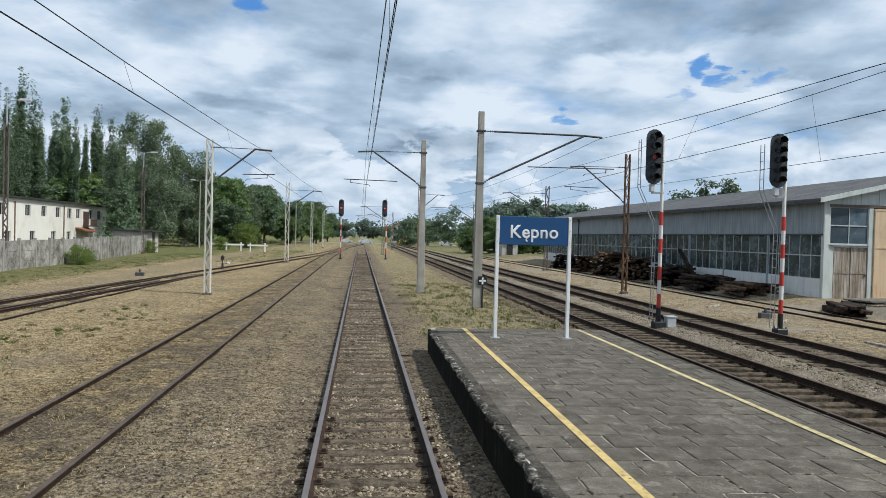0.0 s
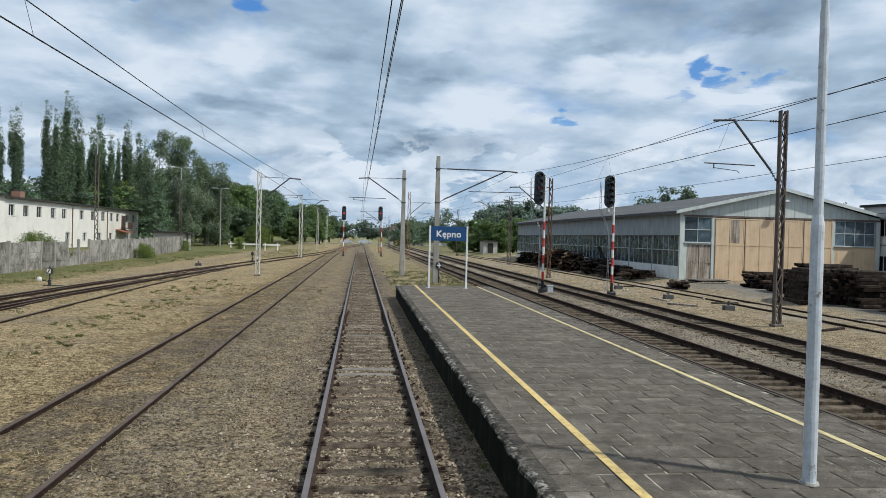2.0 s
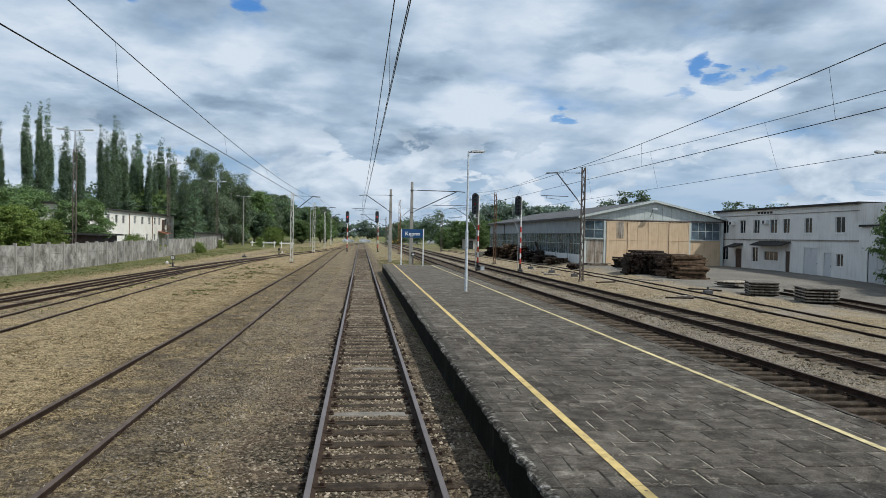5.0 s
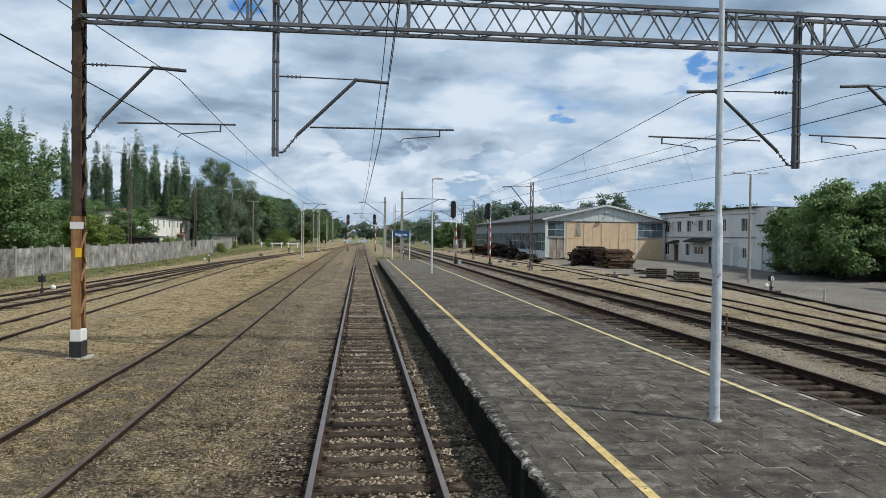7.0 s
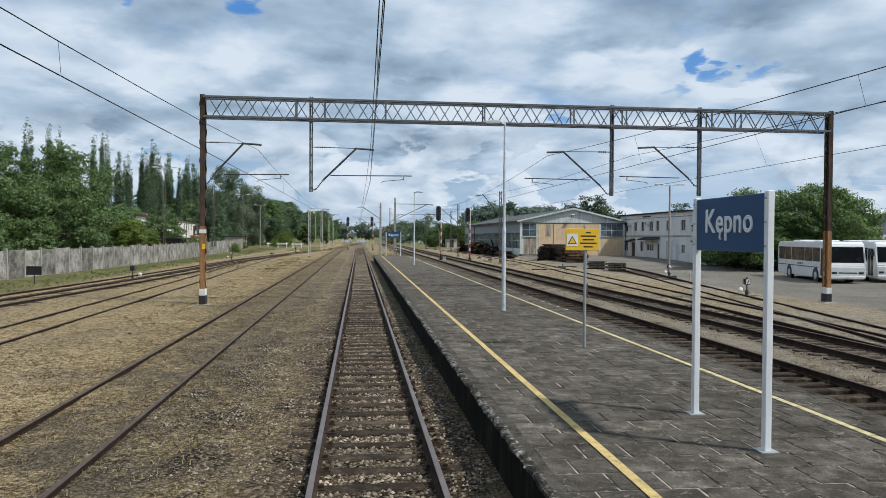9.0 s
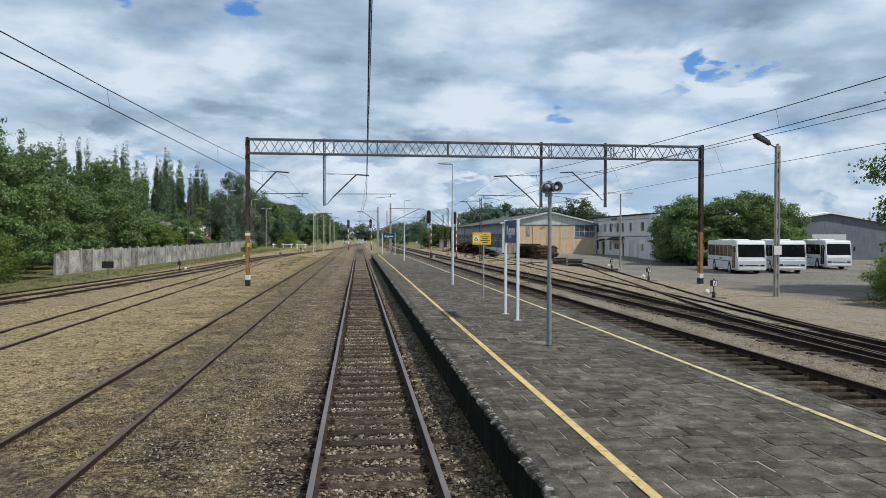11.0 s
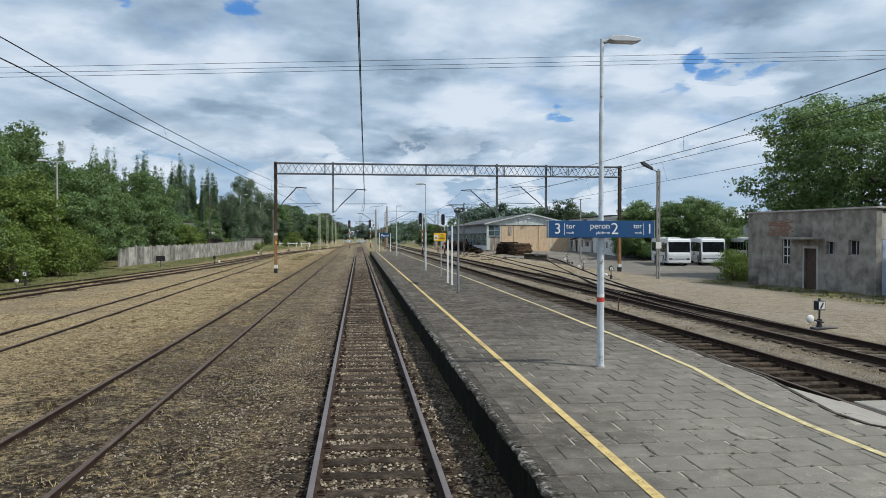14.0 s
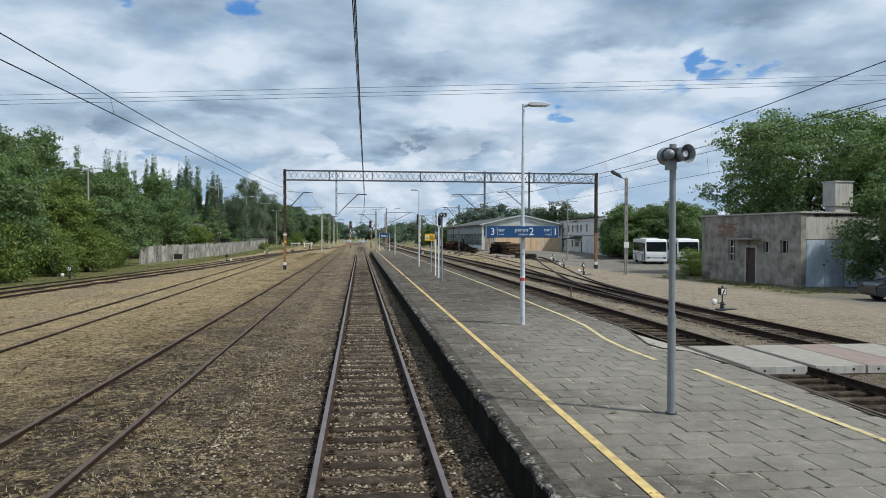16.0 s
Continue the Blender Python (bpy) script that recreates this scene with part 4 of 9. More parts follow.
lattice_mast(-7.12, 34.4, 6.95, -0.1, 0.30, MAST_WHITE, [(6.6, 4.9, -4.35, 5.42, -4.2, -5.65)], "white-painted lattice steel mast standing in dry grass")
lattice_mast(14.95, 8.6, 7.75, -0.1, 0.28, RUST_BROWN, [(7.35, 5.05, 12.3, 5.72, 12.0, 13.9)], "brown lattice steel mast between the tracks", 0.2)
lattice_mast(14.6, 40.0, 7.7, -0.1, 0.29, RUSTY, [(6.95, 4.9, 11.3, 5.75, 11.0, 13.0)], "rusty lattice steel mast with a slanting arm", 0.2)
lattice_mast(16.8, 66.4, 7.7, 0.0, 0.36, RUST_BROWN, [(7.0, 5.0, 12.6, 5.6, 12.3, 14.5)], "rusty lattice steel mast with a long arm", 0.2)
lattice_mast(-7.3, 72.0, 7.6, -0.05, 0.36, MAST_WHITE, [(6.9, 5.1, -4.1, 5.5, -3.9, -5.5)], "white lattice steel mast at the edge of the wood")
lattice_mast(6.0, 79.0, 8.6, -0.1, 0.36, ORANGE_RUST, [(7.3, 5.6, 8.7, 5.9, 8.9, 7.2)], "ochre rusty lattice mast between diverging tracks")
lattice_mast(3.0, 108.0, 7.4, -0.1, 0.34, RUST_BROWN, [(6.9, 5.2, -0.4, 5.5, -1.0, 1.5)], "thin lattice mast far along the track")
lattice_mast(-7.6, 112.0, 7.4, -0.1, 0.34, MAST_WHITE, [(6.9, 5.2, -4.4, 5.5, -4.0, -5.5)], "pale lattice mast far along the track")
lattice_mast(15.2, 100.0, 7.4, 0.0, 0.34, RUST_BROWN, [(6.9, 5.2, 11.6, 5.6, 11.2, 13.0)], "brown lattice mast far along the track")
lattice_mast(6.2, 150.0, 7.4, -0.1, 0.34, RUST_BROWN, [(6.9, 5.2, 1.0, 5.5, -0.6, 3.0)], "distant lattice mast beside the track")
lattice_mast(-7.8, 150.0, 7.4, -0.1, 0.34, MAST_WHITE, [(6.9, 5.2, -4.4, 5.5, -4.0, -5.5)], "distant pale lattice mast beside the track")


# the gantry across all the tracks
GY = -37.58
gantry = thing("gantry", "long lattice steel overhead line gantry spanning the tracks on two legs", "gantry")
GZ0, GZ1 = 7.79, 8.62


def chord(z, y):
    bm = bm_new()
    box(bm, -6.70, 21.35, y - 0.045, y + 0.045, z - 0.045, z + 0.045)
    soften(bm, 0.008)
    part("chord", bm, GANTRY_STEEL, gantry)


GANTRY_STEEL = simple("blue_grey_gantry_steel", (0.060, 0.066, 0.076), (0.145, 0.155, 0.17), rough=0.7, scale=4, streak=0.2)
for z in (GZ0, GZ1):
    for y in (GY - 0.26, GY + 0.26):
        chord(z, y)
n = 54
for y, flip in ((GY - 0.26, 0), (GY + 0.26, 1)):
    for i in range(n):
        x0, x1 = -6.5 + i * 27.7 / n, -6.5 + (i + 1) * 27.7 / n
        a, b = (GZ0, GZ1) if (i + flip) % 2 else (GZ1, GZ0)
        bm = bm_new()
        beam(bm, (x0, y, a), (x1, y, b), 0.035, 0.035)
        part("web_bar", bm, GANTRY_STEEL, gantry)
for z in (GZ0, GZ1):
    for i in range(40):
        x0, x1 = -6.5 + i * 0.6925, -6.5 + (i + 1) * 0.6925
        a = 0.26 if i % 2 else -0.26
        bm = bm_new()
        beam(bm, (x0, GY + a, z), (x1, GY - a, z), 0.025, 0.025)
        part("flat_brace", bm, GANTRY_STEEL, gantry)
for x in (-2.9, -1.7, 0.9, 5.2, 9.2, 11.6, 15.6, 17.0):
    for y in (GY - 0.27, GY + 0.27):
        bm = bm_new()
        box(bm, x - 0.03, x + 0.03, y - 0.02, y + 0.02, GZ0, GZ1)
        part("upright", bm, GANTRY_STEEL, gantry)
LEG_BROWN = material("dark_brown_mast_steel", [(0.0, (0.028, 0.022, 0.019)), (0.5, (0.062, 0.044, 0.035)), (1.0, (0.125, 0.082, 0.056))], scale=3, rough=0.85, bump=0.3, streak=0.4, spec=0.15)
for x, low, up in ((-6.76, LEG_BROWN, 8.72), (21.45, LEG_BROWN, 8.74)):
    leg = thing("leg", "", "")
    leg.parent = gantry
    for za, zb, mat, bays in ((0.55, 3.2, ORANGE_RUST, 7), (3.2, up, low, 14)):
        for yy in (GY - 0.17, GY + 0.17):
            bm = bm_new()
            box(bm, x - 0.10, x + 0.10, yy - 0.012, yy + 0.012, za, zb)
            for d in (-0.094, 0.094):
                box(bm, x + d - 0.006, x + d + 0.006, min(yy, yy + (0.07 if yy < GY else -0.07)), max(yy, yy + (0.07 if yy < GY else -0.07)), za, zb)
            part("channel", bm, mat, leg)
        h_ = (zb - za) / bays
        for i in range(bays):
            for d in (-0.106, 0.106):
                bm = bm_new()
                e = 0.15 if i % 2 else -0.15
                beam(bm, (x + d, GY - e, za + i * h_), (x + d, GY + e, za + (i + 1) * h_), 0.05, 0.012)
                part("lacing_bar", bm, mat, leg)
    bm = bm_new()
    box(bm, x - 0.125, x + 0.125, GY - 0.19, GY + 0.19, 0.28, 0.56)
    soften(bm, 0.01)
    part("white_band", bm, WHITE_BAND, leg)
    bm = bm_new()
    box(bm, x - 0.135, x + 0.135, GY - 0.20, GY + 0.20, -0.15, 0.28)
    soften(bm, 0.01)
    part("black_foot", bm, BLACK, leg)
    bm = bm_new()
    box(bm, x - 0.26, x + 0.26, GY - 0.30, GY + 0.30, -0.4, -0.09)
    soften(bm, 0.03)
    part("base", bm, CONCRETE, leg)
panel_part("number_plate", 0.14, 0.22, 0.01, YELLOW_SIGN, gantry, pose(-6.70, GY - 0.18, 2.35), soft=0.002)
panel_part("white_plate", 0.30, 0.16, 0.01, WHITE_BAND, gantry, pose(-6.74, GY - 0.182, 2.98), soft=0.002)
for x, zlow, mat in ((-2.27, 4.70, GANTRY_STEEL), (11.03, 4.70, GANTRY_STEEL), (15.15, 4.74, GANTRY_STEEL)):
    bm = bm_new()
    for d in (-0.045, 0.045):
        box(bm, x + d - 0.03, x + d + 0.03, GY - 0.08, GY + 0.08, zlow, 8.76)
    soften(bm, 0.006)
    part("drop_post", bm, mat, gantry)
    for z in np.arange(zlow + 0.15, 8.5, 0.7):
        bm = bm_new()
        box(bm, x - 0.08, x + 0.08, GY - 0.09, GY + 0.09, z, z + 0.06)
        part("batten", bm, mat, gantry)
cantilever(gantry, -6.66, GY, 6.74, 5.02, -4.35, 5.40, -3.2, -5.9, DARK_STEEL)
cantilever(gantry, -2.18, GY, 6.62, 4.80, 0.40, 5.42, 2.05, -1.45, DARK_STEEL)
cantilever(gantry, 10.93, GY, 6.66, 4.78, 8.05, 5.40, 7.05, 10.05, DARK_STEEL)
cantilever(gantry, 15.05, GY, 6.94, 5.2, 12.25, 5.55, 11.4, 14.2, DARK_STEEL)


# wires
def sagging(p, q, sag, k=10):
    p, q = Vector(p), Vector(q)
    return [p.lerp(q, i / k) - Vector((0, 0, 4 * sag * (i / k) * (1 - i / k))) for i in range(k + 1)]


def wire_part(name, points, r, parent, mat=None):
    c = bpy.data.curves.new(name, "CURVE")
    c.dimensions, c.bevel_depth, c.bevel_resolution = "3D", r, 1
    sp = c.splines.new("POLY")
    sp.points.add(len(points) - 1)
    for a, b in zip(sp.points, points):
        a.co = (*b, 1)
    tmp = bpy.data.objects.new(name, c)
    me = bpy.data.meshes.new_from_object(tmp)
    bpy.data.objects.remove(tmp)
    me.materials.clear()
    me.materials.append(mat or WIRE)
    ob = new(name, me)
    ob.parent = parent
    return ob


def overhead(label, supports, sag=0.65):
    """supports: (y, x of carrier, its height, x of contact wire, its height)."""
    s = thing("overhead_wire", label, "overhead wire", None, "overhead wires")
    for (y0, a0, h0, c0, k0), (y1, a1, h1, c1, k1) in zip(supports, supports[1:]):
        dip = sag * min(((y1 - y0) / 70.0) ** 2, 1.2)
        top = sagging((a0, y0, h0), (a1, y1, h1), dip, 14)
        wire_part("carrier_wire", top, 0.009, s)
        for d in (-0.008, 0.008):
            wire_part("contact_wire", [(c0 + d, y0, k0), (c1 + d, y1, k1)], 0.006, s)
        n = max(3, int((y1 - y0) / 9))
        for i in range(1, n):
            f = i / n
            hi_ = top[0].lerp(top[-1], f) - Vector((0, 0, 4 * dip * f * (1 - f)))
            lo_ = Vector((c0 + (c1 - c0) * f, y0 + (y1 - y0) * f, k0 + (k1 - k0) * f))
            wire_part("dropper", [hi_, lo_], 0.0035, s)
    return s


overhead("copper overhead wires above the main track", [(-175, 0.1, 6.55, 0.1, 5.3), (-108, -0.42, 6.55, -0.40, 5.3), (GY, 0.25, 6.55, 0.25, 5.20), (37.4, -0.05, 6.98, -0.02, 5.30), (108, -0.2, 6.85, 0.2, 5.25), (180, 0.0, 6.8, 0.0, 5.25)])
overhead("copper overhead wires above the grassy track", [(-175, -5.6, 6.4, -5.5, 5.3), (-108, -5.5, 6.12, -5.4, 5.3), (GY, -4.50, 6.46, -4.48, 5.21), (34.4, -4.55, 6.45, -4.30, 5.28), (72, -4.15, 6.82, -4.3, 5.2), (112, -4.4, 6.8, -4.3, 5.25), (150, -4.4, 6.8, -4.0, 5.25)], 0.72)
overhead("copper overhead wires above the track beyond the platform", [(-175, 8.8, 6.6, 9.1, 5.2), (-108, 8.9, 6.6, 8.7, 5.2), (GY, 8.1, 6.45, 8.4, 5.1), (30.0, 9.6, 7.06, 8.9, 5.25), (79, 8.6, 7.2, 8.6, 5.5), (150, 8.4, 6.9, 8.3, 5.3)], 1.0)
overhead("copper overhead wires above the second track", [(-175, 12.7, 6.6, 12.9, 5.2), (-108, 12.6, 6.6, 12.3, 5.2), (GY, 12.0, 6.52, 12.6, 5.1), (8.6, 12.35, 7.22, 12.6, 5.1), (40.0, 11.4, 6.85, 11.9, 5.3), (66.4, 12.7, 6.9, 12.2, 5.3), (100, 11.7, 6.8, 11.8, 5.3), (150, 11.6, 6.8, 11.5, 5.3)])
power = thing("power_line", "four thin power cables crossing high over the tracks", "power line")
for y, z in ((-61.0, 11.7), (-61.6, 11.3), (-62.3, 10.95)):
    wire_part("cable", sagging((-90, y, z - 4.2), (130, y, z + 6.6), 0.6, 14), 0.010, power)


# ---- signals ----
def lamp_glass(name, colour, glow=0.0):
    m = bpy.data.materials.new(name)
    m.use_nodes = True
    b = m.node_tree.nodes["Principled BSDF"]
    b.inputs["Base Color"].default_value = (*colour, 1)
    b.inputs["Roughness"].default_value = 0.15
    if glow:
        b.inputs["Emission Color"].default_value = (*colour, 1)
        b.inputs["Emission Strength"].default_value = glow
    return m


DARK_LENS = lamp_glass("dark_signal_lens", (0.02, 0.022, 0.03))
RED_LENS = lamp_glass("red_signal_light", (0.8, 0.03, 0.03), 2.2)
DIM_RED_LENS = lamp_glass("dim_red_signal_light", (0.30, 0.012, 0.012), 0.12)


def pill(bm, x, y0, y1, z0, z1, half):
    """A board with round ends, facing along y."""
    n = 8
    ring = [(x + half * math.cos(a), z1 - half + half * math.sin(a)) for a in np.linspace(0, math.pi, n)]
    ring += [(x + half * math.cos(a), z0 + half + half * math.sin(a)) for a in np.linspace(math.pi, math.tau, n)]
    prism(bm, ring, y0, y1)


SLATE_BLACK = simple("faded_slate_black_paint", (0.022, 0.028, 0.034), (0.048, 0.058, 0.068), rough=0.55, scale=5, bump=0.1)


def signal_post(m, tall, z0, z1, aspects, red, bands, label, off, ladder=True, side=-1):
    s = thing("signal_post", label, "railway signal", m, "railway signals")
    low, step = 0.62, (z0 - (0.95 if ladder else 0.25) - 0.62) / bands
    for i in range(bands):
        bm = bm_new()
        tube(bm, (0, 0, low + i * step), (0, 0, low + (i + 1) * step), 0.070, seg=14)
        part("red_band" if i % 2 == 0 else "white_band", bm, RED_PAINT if i % 2 == 0 else WHITE_BAND, s)
    bm = bm_new()
    tube(bm, (0, 0, 0.0), (0, 0, 0.62), 0.085, seg=14)
    part("black_foot", bm, BLACK, s)
    bm = bm_new()
    box(bm, -0.20, 0.20, -0.18, 0.18, -0.2, 0.12)
    soften(bm, 0.03)
    base = part("base", bm, BLACK, s)
    for i in (-1, 1):
        for j in (-1, 1):
            bm = bm_new()
            tube(bm, (i * 0.14, j * 0.12, 0.11), (i * 0.14, j * 0.12, 0.19), 0.022, seg=8)
            part("bolt", bm, DARK_STEEL, base)
    bm = bm_new()
    tube(bm, (0, 0, low + bands * step), (0, 0, tall), 0.060, seg=14)
    part("upper_mast", bm, WHITE_BAND, s)
    bm = bm_new()
    pill(bm, off, -0.10, -0.07, z0, z1, 0.30)
    plate = part("backing_plate", bm, SLATE_BLACK, s)
    bm = bm_new()
    pill(bm, off, -0.07, 0.12, z0 + 0.10, z1 - 0.10, 0.19)
    part("lamp_housing", bm, BLACK, plate)
    k = (z1 - z0 - 0.50) / (aspects - 1)
    for i in range(aspects):
        z = z1 - 0.25 - i * k
        bm = bm_new()
        tube(bm, (off, -0.10, z), (off, -0.125, z), 0.085, seg=16)
        part("lens", bm, red if i == (2 if aspects == 5 else 1) else DARK_LENS, plate)
        bm = bm_new()
        n = 10
        arc = [(off + 0.150 * math.cos(a), z + 0.135 * math.sin(a)) for a in np.linspace(-0.35, math.pi + 0.35, n)]
        inn = [(off + 0.135 * math.cos(a), z + 0.120 * math.sin(a)) for a in np.linspace(-0.35, math.pi + 0.35, n)]
        for j in range(n - 1):
            quad = []
            for (ax, az), yy in ((arc[j], -0.10), (arc[j + 1], -0.10), (arc[j + 1], -0.38), (arc[j], -0.38)):
                quad.append(bm.verts.new((ax, yy, az)))
            bm.faces.new(quad)
        bmesh.ops.remove_doubles(bm, verts=bm.verts, dist=0.0005)
        bmesh.ops.solidify(bm, geom=bm.faces[:], thickness=0.008)
        part("hood", bm, BLACK, plate)
    bm = bm_new()
    for z in (z0 + 0.25, z1 - 0.2):
        beam(bm, (off * 0.5, 0.02, z), (0, 0, z), 0.05)
    box(bm, min(off, 0) - 0.02, max(off, 0) + 0.05, -0.05, 0.05, z0 - 0.32, z0 - 0.26)
    part("bracket", bm, GALV, s)
    bm = bm_new()
    box(bm, off - 0.10, off + 0.06, -0.08, 0.08, z0 - 0.26, z0 + 0.02)
    soften(bm, 0.015)
    part("cable_head", bm, GREY_PAINT, s)
    if ladder:
        bm = bm_new()
        xx = off - 0.42
        for y in (0.06, 0.30):
            tube(bm, (xx, y, z1 - 0.35), (xx, y, z0 - 0.1), 0.014, seg=6)
            tube(bm, (xx, y, z0 - 0.1), (-0.16, y, z0 - 1.4), 0.014, seg=6)
            tube(bm, (-0.16, y, z0 - 1.4), (-0.20, y, 0.1), 0.014, seg=6)
        part("ladder_stile", bm, GALV, s)
        bm = bm_new()
        for z in np.arange(0.35, z0 - 1.4, 0.3):
            tube(bm, (-0.18, 0.06, z), (-0.18, 0.30, z), 0.010, seg=6)
        for z in np.arange(z0, z1 - 0.35, 0.3):
            tube(bm, (xx, 0.06, z), (xx, 0.30, z), 0.010, seg=6)
        part("ladder_rungs", bm, GALV, s)
    return s


signal_post(pose(10.33, 25.0, -0.12), 6.72, 4.96, 6.90, 5, DIM_RED_LENS, 7, "tall five-lamp railway signal on a red and white banded mast", -0.36)
signal_post(pose(13.84, 23.2, -0.10), 6.58, 4.82, 6.63, 5, DARK_LENS, 7, "five-lamp railway signal with a banded mast and rear ladder", -0.30)
signal_post(pose(-2.55, 86.0, -0.10), 6.0, 4.9, 6.9, 3, RED_LENS, 6, "slender railway signal showing red beside the grassy track", 0.0, False)
signal_post(pose(2.72, 87.0, -0.10), 7.2, 5.0, 7.05, 3, RED_LENS, 6, "slender railway signal showing red at the grass strip", -0.22, False)
bm = bm_new()
box(bm, 10.58, 10.92, 24.78, 25.10, -0.2, 0.16)
soften(bm, 0.03)
jb = solid("junction_box", bm, GREY_PAINT, "pale grey signalling junction box at the signal foot", "junction box")
bm = bm_new()
box(bm, 10.555, 10.945, 24.755, 25.125, 0.16, 0.21)
soften(bm, 0.015)
part("lid", bm, GREY_PAINT, jb)


# ---- the hall ----
CLADDING = material("blue_grey_profiled_cladding", [(0.0, (0.16, 0.188, 0.21)), (0.5, (0.25, 0.285, 0.31)), (1.0, (0.33, 0.365, 0.39))], scale=0.8, rough=0.7, bump=0.15, streak=0.55)
GABLE = material("pale_green_grey_cladding", [(0.0, (0.36, 0.40, 0.38)), (0.5, (0.50, 0.54, 0.52)), (1.0, (0.60, 0.63, 0.61))], scale=0.8, rough=0.7, bump=0.15, streak=0.5)
TAN_DOOR = material("faded_tan_door_sheet", [(0.0, (0.36, 0.25, 0.15)), (0.4, (0.58, 0.43, 0.28)), (1.0, (0.68, 0.53, 0.37))], scale=1.1, rough=0.75, bump=0.1, streak=0.35)
OLD_WOOD = material("grey_flaking_wood", [(0.0, (0.10, 0.075, 0.055)), (0.45, (0.28, 0.235, 0.19)), (1.0, (0.50, 0.47, 0.43))], scale=3, rough=0.9, bump=0.5, streak=0.7, spec=0.12)
ROOF_GREY = material("grey_roof_sheeting", [(0.0, (0.052, 0.053, 0.056)), (0.5, (0.096, 0.098, 0.102)), (1.0, (0.165, 0.168, 0.172))], scale=0.8, rough=0.95, bump=0.2, streak=0.4, spec=0.1)
TARRED = simple("black_roof_felt", (0.028, 0.027, 0.026), (0.06, 0.058, 0.055), rough=0.9, scale=2, spec=0.12)
WHITE_WALL = material("whitewashed_render", [(0.0, (0.44, 0.435, 0.42)), (0.35, (0.62, 0.615, 0.60)), (1.0, (0.74, 0.735, 0.72))], scale=0.7, rough=0.9, bump=0.25, streak=0.35, spec=0.15)
WHITE_BASE = material("dirty_white_plinth", [(0.0, (0.42, 0.41, 0.39)), (0.4, (0.64, 0.64, 0.625)), (1.0, (0.76, 0.76, 0.75))], scale=1.5, rough=0.9, bump=0.3, streak=0.4)
CREAM_WALL = material("cream_render", [(0.0, (0.54, 0.51, 0.46)), (0.4, (0.70, 0.675, 0.625)), (1.0, (0.78, 0.755, 0.71))], scale=0.5, rough=0.9, bump=0.2, streak=0.2, spec=0.15)
GREY_RENDER = material("stained_grey_render", [(0.0, (0.065, 0.057, 0.048)), (0.30, (0.185, 0.168, 0.146)), (0.62, (0.305, 0.282, 0.248)), (1.0, (0.44, 0.412, 0.37))], scale=1.5, rough=0.95, bump=0.5, depth=0.02, streak=0.08, big=0.25, spec=0.12)
BRICK = simple("exposed_red_brick", (0.20, 0.10, 0.075), (0.33, 0.19, 0.14), rough=0.95, scale=9, bump=0.8)
BLUE_DOOR = material("pale_blue_grey_door_paint", [(0.0, (0.26, 0.31, 0.37)), (0.5, (0.40, 0.47, 0.55)), (1.0, (0.48, 0.55, 0.63))], scale=1.5, rough=0.6, bump=0.1, streak=0.3)
DARK_WOOD = simple("dark_brown_door_wood", (0.045, 0.03, 0.024), (0.11, 0.075, 0.06), rough=0.7, scale=5)
WINDOW_FRAME = simple("grey_green_window_frame", (0.34, 0.38, 0.38), (0.48, 0.52, 0.52), rough=0.6, scale=5)
WHITE_FRAME = simple("white_window_frame", (0.62, 0.62, 0.61), (0.75, 0.75, 0.74), rough=0.5, scale=5)
# near-black colour that stands in for the shade inside the buildings
DARK_IN = simple("painted_interior_shade", (0.02, 0.02, 0.022), (0.045, 0.045, 0.048), rough=0.9, scale=1)
RUST_TILE = simple("brown_tile", (0.16, 0.06, 0.035), (0.27, 0.11, 0.065), rough=0.8, scale=6)


def glass_material(name, tint, rough, spec=0.7):
    m = bpy.data.materials.new(name)
    m.use_nodes = True
    n = Nodes(m.node_tree)
    at = n.add("ShaderNodeTexCoord").outputs["Object"]
    pick = n.add("ShaderNodeObjectInfo").outputs["Random"]
    dirt = n.noise(n.vec("ADD", at, n.vec("SCALE", n.join(pick, pick, pick), 31.0)), 1.6, 4, 0.6)
    b = n.add("ShaderNodeBsdfPrincipled")
    c = n.mix(n.step(n.math("ADD", n.math("MULTIPLY", dirt, 0.6), n.math("MULTIPLY", pick, 0.4)), 0.35, 0.75), (tint[0] * 0.35, tint[1] * 0.35, tint[2] * 0.35), tint)
    n.put(b.inputs["Base Color"], c)
    n.put(b.inputs["Roughness"], n.step(dirt, 0.2, 0.8, rough, rough + 0.25))
    b.inputs["Specular IOR Level"].default_value = spec
    n.put(n.add("ShaderNodeOutputMaterial").inputs[0], b.outputs[0])
    return m


PANE = glass_material("dusty_window_glass", (0.075, 0.108, 0.122), 0.12)
CLEAN_PANE = glass_material("window_glass", (0.035, 0.042, 0.05), 0.05)
BLUE_PANE = glass_material("bluish_window_glass", (0.13, 0.18, 0.22), 0.06)
TINTED = glass_material("tinted_vehicle_glass", (0.010, 0.012, 0.014), 0.08, 0.22)


